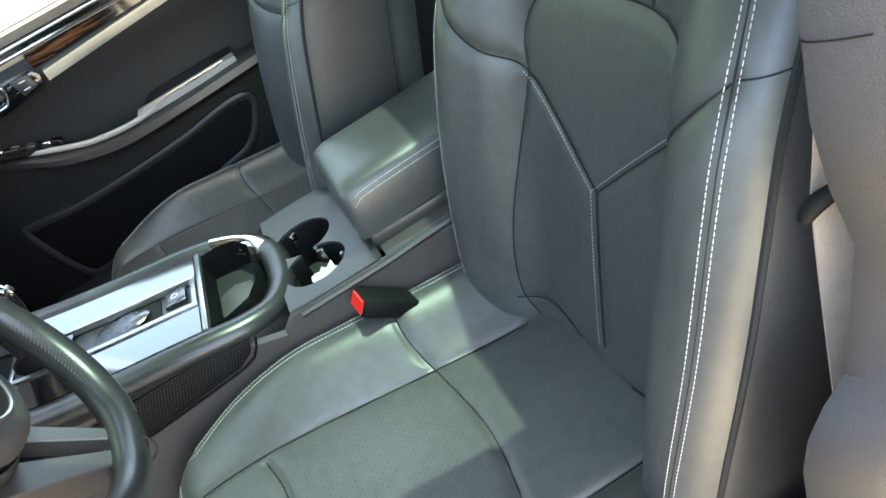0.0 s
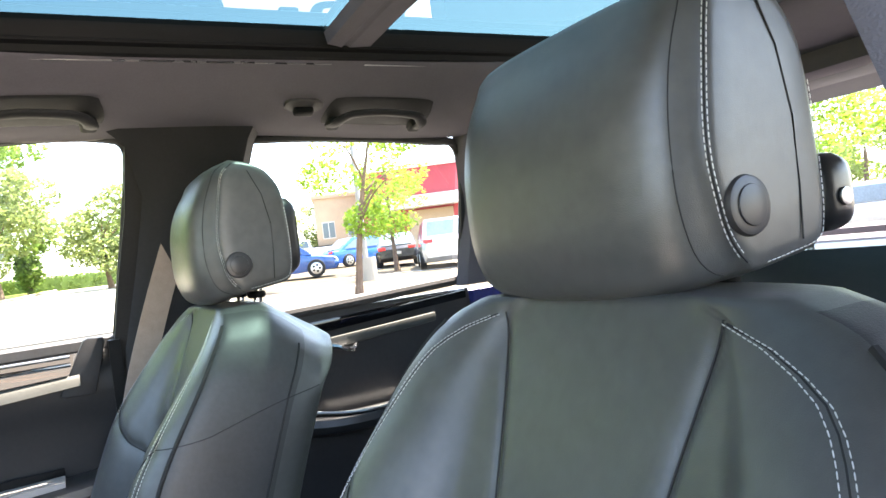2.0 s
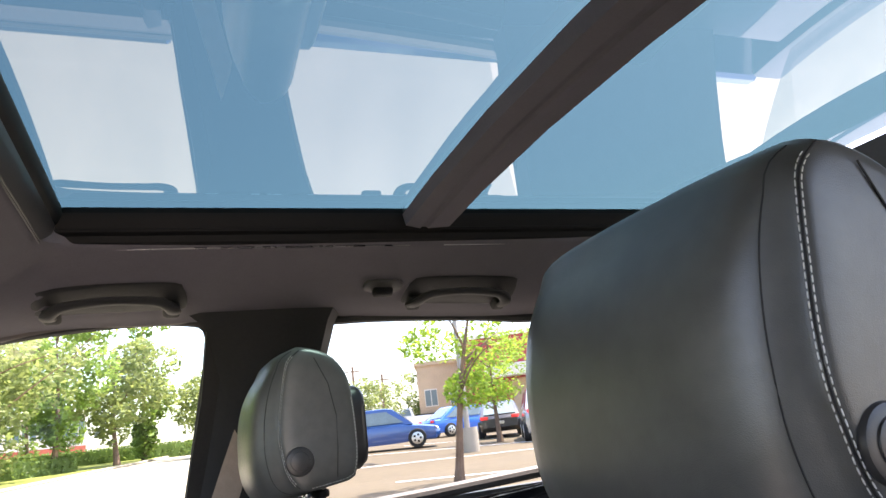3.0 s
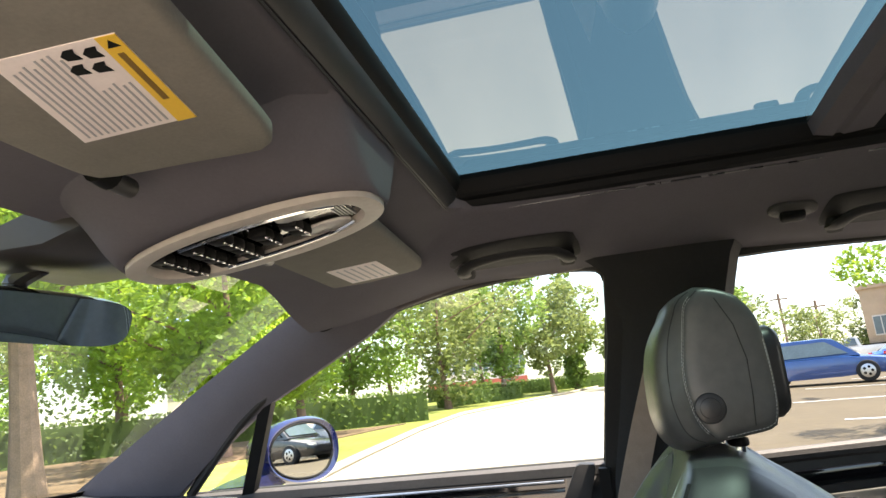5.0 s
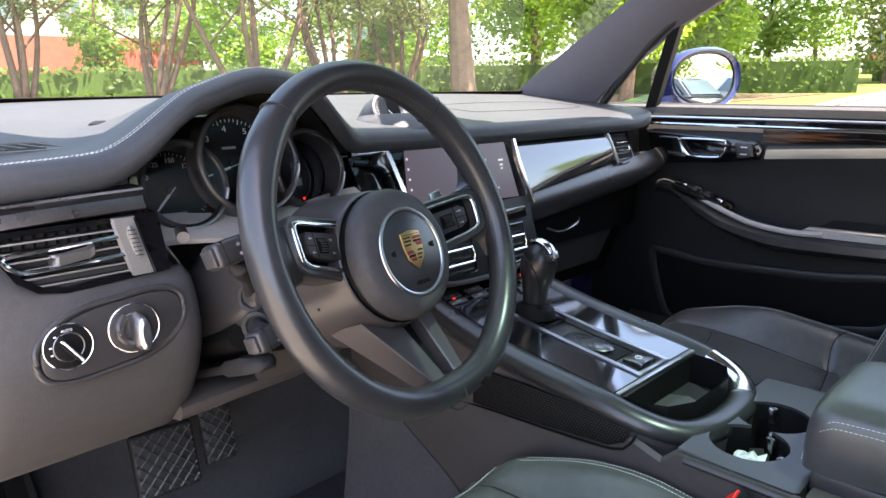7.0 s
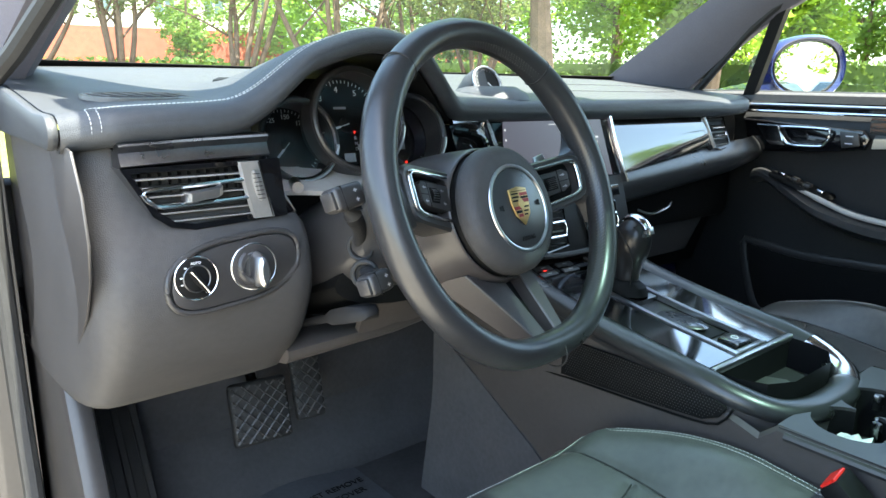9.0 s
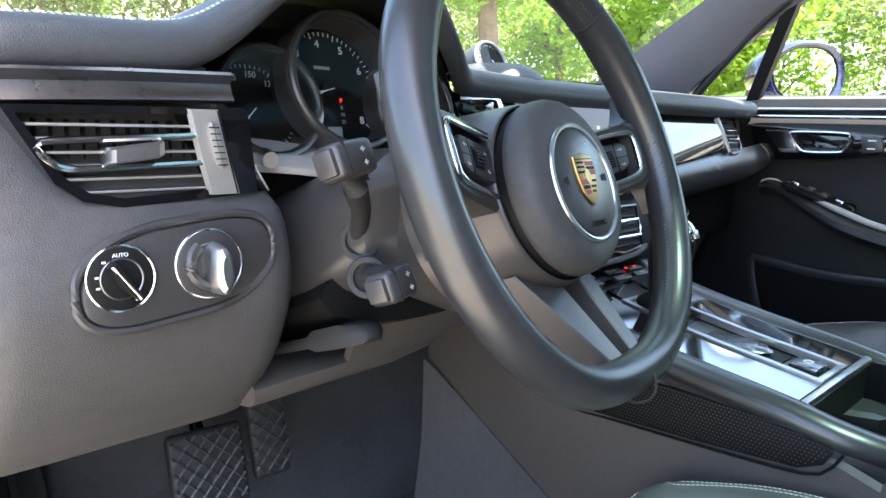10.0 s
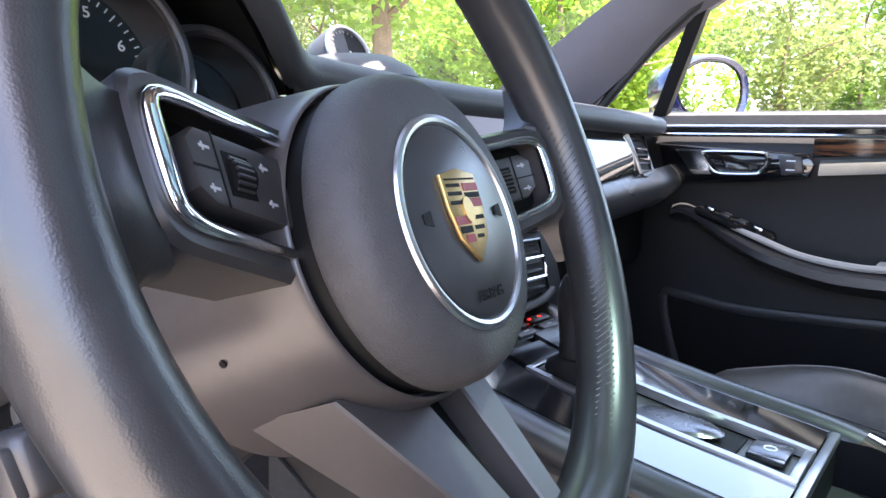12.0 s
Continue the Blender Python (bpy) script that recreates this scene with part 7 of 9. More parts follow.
buckle = thing("seat_belt_buckle", "black seat belt buckle with a red release button beside the console", "buckle", at=(-0.172, -0.36, 0.64))
bm4 = frame_of((-0.172, -0.326, 0.706), (1, 0.1, 0), (-0.12, 0.75, 0.65))
part("housing", rbox(-0.020, 0.020, -0.050, 0.022, -0.012, 0.012, 0.004, 2, bm4), DARK, buckle)
part("release_button", rbox(-0.0165, 0.0165, 0.0205, 0.0245, -0.0085, 0.0085, 0.001, 1, bm4), RED, buckle, "red release button")
part("stem", tube([(-0.172, -0.35, 0.672), (-0.172, -0.41, 0.60), (-0.172, -0.43, 0.50)], 0.010, 8, False, 0.6), DARK, buckle)

# ---- passenger door ----
door = thing("front_door", "closed passenger door with charcoal trim, gloss inlay and pale armrest", "car door", at=(0.72, -0.05, 0.45))


def dx(y, z):
    """Inner face of the passenger door trim."""
    x = 0.715 + 0.030 * smoothstep(1.02, 1.09, z) - 0.035 * smoothstep(0.80, 0.62, z) * 0 - 0.012 * math.exp(-((z - 1.0) / 0.05) ** 2)
    return x + 0.018 * smoothstep(0.25, 0.42, y)


part("door_panel", sheet(lambda u, v: Vector((dx(-0.43 + 0.88 * u, 0.36 + 0.725 * v), -0.43 + 0.88 * u + 0.03 * (v - 0.9), 0.36 + 0.725 * v)), 40, 60, 0.05, (-1, 0, 0)), DOORTRIM, door, "charcoal door panel")
part("belt_rail", loft([[Vector((dx(y, 1.085) + a, y, 1.080 + b)) for a, b in ((-0.010, -0.012), (-0.008, 0.004), (0.006, 0.010), (0.035, 0.008), (0.035, -0.012))] for y in (-0.44, -0.2, 0.0, 0.2, 0.32, 0.44)]), PLASTIC, door, "soft window sill rail")
part("window_seal", tube([(0.768, -0.44, 1.086), (0.768, 0.44, 1.086)], 0.007, 8), RUBBER, door)
for dz, r, m in ((1.0625, 0.0030, SATIN), (1.0480, 0.0036, CHROME)):
    part("chrome_strip", tube([(dx(0, 1.03) - 0.0075, y, dz) for y in (-0.360, -0.2, 0.0, 0.2, 0.305)], r, 8), m, door, "bright strip under the window")
part("strip_bed", sheet(lambda u, v: Vector((dx(0, 1.03) - 0.0025, -0.365 + 0.675 * u + 0.012 * (1 - abs(2 * v - 1)) * u, 1.044 + 0.022 * v)), 20, 5, 0.006, (-1, 0, 0)), PIANO, door, "gloss black strip")
part("veneer", sheet(lambda u, v: Vector((dx(0, 1.02) - 0.003, -0.362 + 0.375 * u, (1.030 - 0.018 * u) + (0.013 + 0.018 * u) * v)), 20, 5, 0.004, (-1, 0, 0)), WOOD, door, "glossy dark inlay with reflection streaks in its colour")
part("inlay_ledge", sheet(lambda u, v: Vector((dx(0, 1.0) - 0.003 - 0.013 * v ** 0.6, -0.372 + 0.372 * u, (1.030 - 0.022 * u) - (0.020 + 0.006 * u) * v)), 24, 6, 0.006, (-1, 0, 0)), LEDGE, door, "grey satin ledge under the inlay")
# handle bezel
hb = part("handle_bezel", slab([(0.688, y, z) for y, z in ((0.272, 1.030), (0.020, 1.018), (0.006, 1.000), (0.014, 0.978), (0.11, 0.966), (0.222, 0.960), (0.262, 0.990))], (1, 0, 0), 0.02, 0.004), PIANO, door, "gloss black handle recess")
loop_h = [(0.186, 1.016), (0.150, 1.018), (0.088, 1.017), (0.078, 1.012), (0.079, 0.998), (0.086, 0.986), (0.094, 0.981), (0.140, 0.979), (0.160, 0.981), (0.170, 0.988), (0.184, 1.006)]
lever = part("door_handle", tube(smooth_path([(0.674 + 0.006 * smoothstep(0.10, 0.19, y), y, z) for y, z in loop_h], 64, True), 0.0042, 10, True, 0.8), CHROME, hb, "looped chrome door handle")
part("handle_tail", loft([[Vector((x, y, z)) for x, y, z in ((0.680, y0, 1.021), (0.674, y0 - 0.002, 1.018), (0.672, y1, 0.984), (0.680, y1 - 0.004, 0.977))] for y0, y1 in ((0.236, 0.206), (0.216, 0.190), (0.190, 0.172))]), CHROME, hb, "broad chrome grip", 50)
part("lock_rocker", slab([(0.686, y, z) for y, z in ((0.062, 1.014), (0.026, 1.012), (0.020, 0.986), (0.054, 0.980))], (-1, 0, 0), 0.006, 0.002), SMOOTH, hb, "lock rocker switch")
for z in (0.990, 1.005):
    part("lock_mark", rbox(0.6795, 0.6805, 0.034, 0.048, z - 0.001, z + 0.001, 0), WHITEINK, hb)
# sweeping armrest
arm_line = [(0.235, 0.913), (0.215, 0.918), (0.180, 0.906), (0.120, 0.878), (0.05, 0.852), (-0.05, 0.834), (-0.18, 0.836), (-0.30, 0.842), (-0.40, 0.848)]
ap = smooth_path([(0, y, z) for y, z in arm_line], 44)
rings = []
for i, p in enumerate(ap):
    t = i / 43
    d = 0.050 + 0.040 * smoothstep(0.0, 0.3, t)
    h = 0.020 + 0.012 * smoothstep(0.0, 0.5, t)
    rings.append([Vector((0.722, p.y, p.z + 0.004)), Vector((0.722 - d * 0.75, p.y, p.z + 0.006)), Vector((0.722 - d, p.y, p.z - 0.004)), Vector((0.722 - d * 1.02, p.y, p.z - h * 0.6)), Vector((0.722 - d * 0.85, p.y, p.z - h)), Vector((0.722, p.y, p.z - h * 1.5))])
part("armrest", loft(rings), LEATHER, door, "leather door armrest", 40)
part("pull_ledge", sheet(lambda u, v: Vector((0.648 + 0.052 * v, -0.10 - 0.23 * u, 0.850 + 0.006 * u)), 14, 5, 0.012, (0, 0, 1)), LIGHTTRIM, door, "pale pull cup ledge")
part("pull_back", slab([(0.708, -0.10, 0.842), (0.708, -0.33, 0.848), (0.708, -0.33, 0.868), (0.708, -0.14, 0.866)], (-1, 0, 0), 0.004, 0.001), DARK, door)
sp0 = part("switch_pod", slab([(0.655, 0.185, 0.908), (0.655, 0.060, 0.866), (0.700, 0.055, 0.872), (0.700, 0.185, 0.912)], (0, 0.25, 1), 0.010, 0.003), DARK, door)
for i in range(4):
    part("window_switch", rbox(-0.010, 0.010, -0.008, 0.008, 0.0, 0.008, 0.002, 2, pose(0.676, 0.165 - 0.028 * i, 0.912 - 0.0095 * i, 18, 0, 0)), CHROME if i in (0, 3) else SMOOTH, sp0, "window switch")
part("pod_light_edge", tube(smooth_path([(0.662, 0.12, 0.890), (0.655, 0.06, 0.868), (0.652, 0.0, 0.850), (0.650, -0.08, 0.842), (0.650, -0.14, 0.846)], 24), 0.006, 8), LIGHTTRIM, door, "pale grab edge")
# map pocket: a rim round a flat black sheet that paints its inner shade
pk = [(0.250, 0.735), (0.215, 0.745), (0.10, 0.735), (-0.12, 0.745), (-0.27, 0.765), (-0.315, 0.745), (-0.26, 0.665), (-0.17, 0.640), (0.06, 0.600), (0.16, 0.585), (0.21, 0.60)]
part("pocket_rim", tube(smooth_path([(0.712, y, z) for y, z in pk], 80, True), 0.010, 10, True, 0.6, (1, 0, 0)), SMOOTH, door, "map pocket rim")
part("pocket", slab([(0.7135, p.y, p.z) for p in smooth_path([(0, y, z) for y, z in pk], 60, True)], (-1, 0, 0), 0.003), DARK, door, "flat black sheet painted as the map pocket's shaded opening")
part("lower_bin", loft([[Vector((0.715, y, 0.58)), Vector((0.66, y, 0.565)), Vector((0.645, y, 0.50)), Vector((0.66, y, 0.43)), Vector((0.715, y, 0.42))] for y in (0.30, 0.0, -0.35)]), SMOOTH, door)
# flat corner panel at the door's rear end
part("shoulder", slab([(0.694 + 0.012 * smoothstep(1.05, 1.09, z), y, z) for y, z in ((-0.338, 0.996), (-0.346, 0.9905), (-0.390, 0.989), (-0.3955, 0.993), (-0.4195, 1.080), (-0.418, 1.088), (-0.392, 1.090), (-0.384, 1.086))], (1, 0, 0), 0.045, 0.002), DOORTRIM, door, "smooth dark corner panel")
part("door_edge", slab([(0.70, -0.425, 0.42), (0.70, -0.425, 1.08), (0.76, -0.425, 1.08), (0.76, -0.425, 0.42)], (0, -1, 0), 0.02), DARK, door)
# outer skin and quarter light
part("outer_skin", slab([(0.80, -0.44, 0.36), (0.80, 0.62, 0.36), (0.80, 0.60, 1.06), (0.80, -0.44, 1.07)], (1, 0, 0), 0.03, 0.01), PAINT, door)
part("quarter_bar", loft([[Vector((x + a, y + b, z)) for a, b in ((-0.008, -0.013), (-0.008, 0.013), (0.012, 0.013), (0.012, -0.013))] for x, y, z in ((0.752, 0.300, 1.075), (0.665, 0.205, 1.262))]), DARK, door, "black quarter light bar")
part("window_frame", tube(smooth_path([(0.735, 0.425, 1.09), (0.665, 0.245, 1.245), (0.625, 0.07, 1.345), (0.612, -0.03, 1.388), (0.616, -0.14, 1.421), (0.618, -0.30, 1.440), (0.612, -0.44, 1.440), (0.617, -0.490, 1.415), (0.655, -0.478, 1.30), (0.735, -0.445, 1.09)], 90), 0.010, 8), RUBBER, door, "black window frame")

part("rear_frame", loft([[Vector((x + a, y + b, z)) for a, b in ((-0.016, 0.004), (0.012, 0.006), (0.016, -0.05), (-0.010, -0.05))] for x, y, z in ((0.738, -0.425, 0.92), (0.738, -0.440, 1.07), (0.700, -0.458, 1.19), (0.655, -0.478, 1.30), (0.610, -0.490, 1.43), (0.595, -0.490, 1.46))]), RUBBER, door, "black rear window post")

mirror = thing("wing_mirror", "deep blue oval wing mirror on the passenger door", "wing mirror", at=(0.90, 0.33, 1.12))
mc = Vector((0.985, 0.285, 1.150))
mn = Vector((-0.42, -0.90, 0.0)).normalized()
mr, mu = Vector((0.90, -0.42, 0)).normalized(), Vector((0, 0, 1))


def mo(k, d, q):
    return mc + mn * d + k * (0.118 * math.copysign(abs(math.cos(q)) ** 0.85, math.cos(q)) * mr + (0.078 + 0.008 * math.cos(q)) * math.copysign(abs(math.sin(q)) ** 0.9, math.sin(q)) * mu)


Q = [2 * math.pi * i / 56 for i in range(56)]
part("shell", loft([[mo(k, d, q) for q in Q] for k, d in ((0.82, 0.012), (0.94, 0.018), (1.02, 0.006), (0.99, -0.03), (0.88, -0.075), (0.60, -0.105), (0.2, -0.115))]), PAINT, mirror, "deep blue painted shell", 60)
part("mirror_glass", slab([mo(0.80, 0.0128, q) - 0.006 * mr for q in Q], mn, 0.002), MIRROR, mirror, "mirror glass")
part("mirror_gasket", tube([mo(0.82, 0.0150, q) - 0.006 * mr for q in Q], 0.003, 6, True), DARK, mirror)
part("foot", loft([[Vector((x, y + a, z + b)) for a, b in ((-0.03, -0.018), (0.05, -0.02), (0.05, 0.016), (-0.03, 0.018))] for x, y, z in ((0.80, 0.37, 1.075), (0.86, 0.36, 1.085), (0.93, 0.33, 1.10))]), PAINT, mirror)

# belts
def belt(name, sx, pts, label, hung=True):
    b = thing(name, label, "seat belt", "front seat belts", at=pts[0])
    P = smooth_path(pts, 30)
    verts, faces = [], []
    for i, p in enumerate(P):
        d = (P[min(i + 1, 29)] - P[max(i - 1, 0)]).normalized()
        side = Vector((0.25 * sx * -1, 1, 0))
        side = (side - d * side.dot(d)).normalized()
        nn = d.cross(side) * 0.0008
        verts += [p - side * 0.0235 + nn, p + side * 0.0235 + nn, p + side * 0.0235 - nn, p - side * 0.0235 - nn]
    for i in range(29):
        for j in range(4):
            faces.append((4 * i + j, 4 * i + (j + 1) % 4, 4 * i + 4 + (j + 1) % 4, 4 * i + 4 + j))
    part("webbing", bm_new(verts, faces), BELT, b, "beige webbing")
    top = Vector(pts[0])
    if hung:
        part("anchor", rbox(-0.016, 0.016, -0.045, 0.045, -0.03, 0.035, 0.010, 3, pose(top.x + 0.012 * sx, top.y, top.z + 0.01, 0, -20 * sx, 0)), DARK, b, "black shoulder anchor")
    else:
        part("slot_trim", rbox(-0.004, 0.004, -0.028, 0.028, -0.004, 0.004, 0.002, 2, pose(top.x + 0.006, top.y, top.z - 0.012, 0, 0, 0)), DARK, b, "dark slot trim")
        part("stop_button", disc((-0.6495, -0.570, 0.905), (-1, 0.2, 0), 0.005, 0.004, 16, 0.001), DARK, b)
    return b


belt("seat_belt", 1, [(0.632, -0.560, 1.268), (0.648, -0.505, 1.12), (0.655, -0.460, 0.98), (0.655, -0.42, 0.80), (0.66, -0.40, 0.60), (0.67, -0.40, 0.45)], "beige seat belt hanging from the passenger door pillar")
belt("seat_belt", -1, [(-0.668, -0.572, 1.030), (-0.656, -0.571, 1.000), (-0.649, -0.570, 0.960), (-0.648, -0.566, 0.92), (-0.650, -0.560, 0.75), (-0.655, -0.55, 0.50)], "beige seat belt running out of the driver's door pillar trim", False)
tongue = thing("belt_tongue", "black belt tongue clipped on the webbing", "belt tongue", at=(-0.665, -0.55, 0.96))
part("plate", tube(smooth_path([(-0.672, -0.560, 0.962), (-0.662, -0.556, 0.957), (-0.654, -0.549, 0.950), (-0.648, -0.540, 0.942), (-0.646, -0.535, 0.935)], 16), [0.0034] * 8 + [0.0038, 0.0042, 0.0046, 0.0048, 0.0048, 0.0046, 0.0042, 0.0030], 12), DARK, tongue)

# rear passenger door and rear bench
for sx in (1, -1):
    rd = thing("rear_door", "closed rear door with dark trim", "car door", "rear doors", at=(sx * 0.7, -0.9, 0.5))
    part("door_panel", sheet(lambda u, v, sx=sx: Vector((sx * (0.705 + 0.02 * v), -0.655 - 0.56 * u, 0.38 + 0.69 * v)), 12, 24, 0.03, (-sx, 0, 0)), SMOOTH, rd)
    part("belt_rail", tube([(sx * 0.725, -0.66, 1.072), (sx * 0.722, -0.9, 1.080), (sx * 0.715, -1.20, 1.095)], 0.013, 10), PLASTIC, rd)
    part("gloss_strip", slab([(sx * 0.700, -0.70, 1.048), (sx * 0.700, -1.19, 1.072), (sx * 0.700, -1.19, 1.050), (sx * 0.700, -0.70, 1.018)], (-sx, 0, 0), 0.006, 0.002), PIANO, rd)
    part("ledge", slab([(sx * 0.698, -0.78, 1.010), (sx * 0.698, -1.10, 1.030), (sx * 0.698, -1.10, 1.010), (sx * 0.698, -0.78, 0.985)], (-sx, 0, 0), 0.012, 0.003), LEDGE, rd, "grey ledge")
    part("armrest", tube(smooth_path([(sx * 0.67, -0.74, 0.850), (sx * 0.655, -0.85, 0.838), (sx * 0.66, -1.05, 0.84), (sx * 0.68, -1.18, 0.86)], 20), 0.024, 10), LEATHER, rd)
    part("armrest_edge", tube(smooth_path([(sx * 0.655, -0.78, 0.872), (sx * 0.640, -0.88, 0.858), (sx * 0.645, -1.05, 0.86)], 20), 0.004, 8), SATIN, rd)
    part("handle", tube(smooth_path([(sx * 0.69, -0.80, 1.000), (sx * 0.672, -0.84, 0.998), (sx * 0.672, -0.88, 0.984), (sx * 0.69, -0.90, 0.99)], 14), 0.006, 8), CHROME, rd)
    part("window_frame", tube(smooth_path([(sx * 0.735, -0.62, 1.09), (sx * 0.69, -0.65, 1.20), (sx * 0.630, -0.70, 1.40), (sx * 0.616, -0.74, 1.428), (sx * 0.616, -1.08, 1.412), (sx * 0.632, -1.18, 1.375), (sx * 0.70, -1.19, 1.12)], 60), 0.010, 8), RUBBER, rd)

bench = thing("rear_bench", "black leather rear bench with folded-down head restraints", "rear seat", at=(0, -1.3, 0.4))
part("bench_back", loft([[Vector((x, y, z)) for y, z in ((-1.20, 0.60), (-1.26, 0.80), (-1.335, 1.06), (-1.36, 1.10), (-1.42, 1.105), (-1.46, 1.06), (-1.36, 0.55))] for x in (-0.66, -0.60, -0.3, 0.0, 0.3, 0.60, 0.66)]), LEATHER, bench)
part("bench_seat", rbox(-0.66, 0.66, -1.26, -0.76, 0.42, 0.62, 0.05, 3), LEATHER, bench)
for x in (-0.36, 0.0, 0.36):
    h = part("head_restraint", rbox(x - 0.115, x + 0.115, -1.43, -1.33, 1.125, 1.245, 0.035, 4), LEATHER, bench, "black leather head restraint")
    part("restraint_button", disc((x - 0.116, -1.38, 1.175), (-1, 0, 0), 0.014, 0.004, 20, 0.001), SATIN, h)
    for d in (-0.05, 0.05):
        part("post", tube([(x + d, -1.385, 1.08), (x + d, -1.385, 1.14)], 0.006, 8), CHROME, h)
tagged(part("parcel_shelf", rbox(-0.62, 0.62, -2.0, -1.46, 1.055, 1.085, 0.01), HEAD), "charcoal parcel shelf behind the rear bench", "parcel shelf", kind="structure")

# ---- things on the roof lining ----
def head_pt(x, y, d=0.0):
    return Vector((x, y, head_z(x, y) - d))


def sun_visor(label, out, z_rear, fall, pivot):
    """Folded up against the lining; out is its plan, fall how much lower its front edge lies for each metre."""
    v = thing("sun_visor", label, "sun visor", "sun visors", at=(out[0][0], out[0][1], z_rear))
    y0 = min(y for x, y in out)

    def face(x, y, d=0.0):
        return Vector((x, y, z_rear - fall * (y - y0) - d))
    body = part("visor_body", slab([face(p.x, p.y) for p in smooth_path([(x, y, 0) for x, y in out], 72, True)], (0, 0, 1), 0.017, 0.006, 3), VISORLIT, v, "cloth visor, coloured paler as lit through the windscreen")
    part("pivot", tube([pivot, (pivot[0] + 0.030, pivot[1] + 0.002, pivot[2])], 0.0085, 14), SMOOTH, v, "dark pivot peg")
    part("pivot_cap", tube([(pivot[0] - 0.012, pivot[1], pivot[2] + 0.004), (pivot[0] + 0.004, pivot[1], pivot[2] + 0.002)], 0.0115, 14), DARK, v)
    return body, face


def rounded_quad(a, b, c, d, k=0.10):
    """A four-cornered plan with close points by its corners, for a rounded outline."""
    pts = []
    quad = [Vector((*p, 0)) for p in (a, b, c, d)]
    for i, p in enumerate(quad):
        q, r = quad[i - 1], quad[(i + 1) % 4]
        pts += [tuple(p.lerp(q, k)[:2]), tuple((p * 0.94 + (q + r) * 0.03)[:2]), tuple(p.lerp(r, k)[:2]), tuple(p.lerp(r, 0.5)[:2])]
    return pts


vdb, vface = sun_visor("charcoal sun visor with a warning label, folded up over the driver", rounded_quad((-0.196, -0.252), (-0.560, -0.300), (-0.570, -0.112), (-0.215, -0.104)), 1.4195, 0.05, (-0.205, -0.108, 1.417))
lab = part("warning_label", slab([vface(x, y, 0.0002) for x, y in ((-0.276, -0.230), (-0.376, -0.247), (-0.381, -0.176), (-0.278, -0.149))], (0, 0, -1), 0.0006), PAPER, vdb, "white paper warning label")


def on_label(a, b, d):
    """a along the yellow band from its inner end, b down from the band, both from 0 to 1."""
    p = Vector((-0.276, -0.230)).lerp(Vector((-0.376, -0.247)), a).lerp(Vector((-0.278, -0.149)).lerp(Vector((-0.381, -0.176)), a), b)
    return vface(p.x, p.y, d)


part("label_band", slab([on_label(a, b, 0.0009) for a, b in ((0, 0), (1, 0), (1, 0.16), (0, 0.16))], (0, 0, -1), 0.0004), YELLOW, lab, "yellow band")
part("band_mark", slab([on_label(a, b, 0.0014) for a, b in ((0.90, 0.03), (0.97, 0.08), (0.90, 0.13))], (0, 0, -1), 0.0002), DARK, lab)
part("band_line", slab([on_label(a, b, 0.0014) for a, b in ((0.30, 0.055), (0.84, 0.055), (0.84, 0.105), (0.30, 0.105))], (0, 0, -1), 0.0002), BARK_INK, lab)
rng_l = random.Random(4)
for i in range(13):
    b = 0.215 + 0.058 * i
    a1 = rng_l.uniform(0.52, 0.66) if i < 5 else rng_l.uniform(0.84, 0.96)
    part("print_line", slab([on_label(a, q, 0.0009) for a, q in ((0.05, b), (a1, b), (a1, b + 0.018), (0.05, b + 0.018))], (0, 0, -1), 0.0003), GREYINK, lab)
for a0, b0 in ((0.70, 0.24), (0.84, 0.20), (0.72, 0.40), (0.86, 0.36)):
    part("pictogram", slab([on_label(a0 + a, b0 + b, 0.0011) for a, b in ((0, 0), (0.06, 0.02), (0.10, 0), (0.10, 0.08), (0.06, 0.13), (0.01, 0.11))], (0, 0, -1), 0.0003), DARK, lab)
vpb, pface = sun_visor("charcoal visor with a small paper label, folded up over the passenger", rounded_quad((0.115, -0.218), (0.415, -0.206), (0.446, -0.045), (0.155, -0.052)), 1.4370, 0.07, (0.150, -0.054, 1.430))
lab2 = part("paper_label", slab([pface(0.160 + 0.266 * a, -0.203 + 0.146 * b, 0.0002) for a, b in ((0.50, 0.27), (0.92, 0.27), (0.92, 0.80), (0.50, 0.80))], (0, 0, -1), 0.0006), PAPER, vpb, "pale paper label")
for i in range(6):
    b = 0.33 + 0.075 * i
    part("print_line", slab([pface(0.160 + 0.266 * a, -0.203 + 0.146 * q, 0.0010) for a, q in ((0.54, b), (0.88, b), (0.88, b + 0.02), (0.54, b + 0.02))], (0, 0, -1), 0.0003), GREYINK, lab2)

ohc = thing("overhead_console", "oval roof console with reading lamps and chrome switches", "roof console", at=(0, -0.10, 1.45))


OX = 0.012


def oz(y):
    return 1.434 - 0.16 * (y + 0.270)


def ov(kx, ky, cy, dz, n=56):
    return [Vector((OX + kx * math.copysign(abs(math.cos(q)) ** 0.8, math.cos(q)), cy + ky * math.copysign(abs(math.sin(q)) ** 0.9, math.sin(q)), oz(cy + ky * math.sin(q)) + dz)) for q in (2 * math.pi * i / n for i in range(n))]


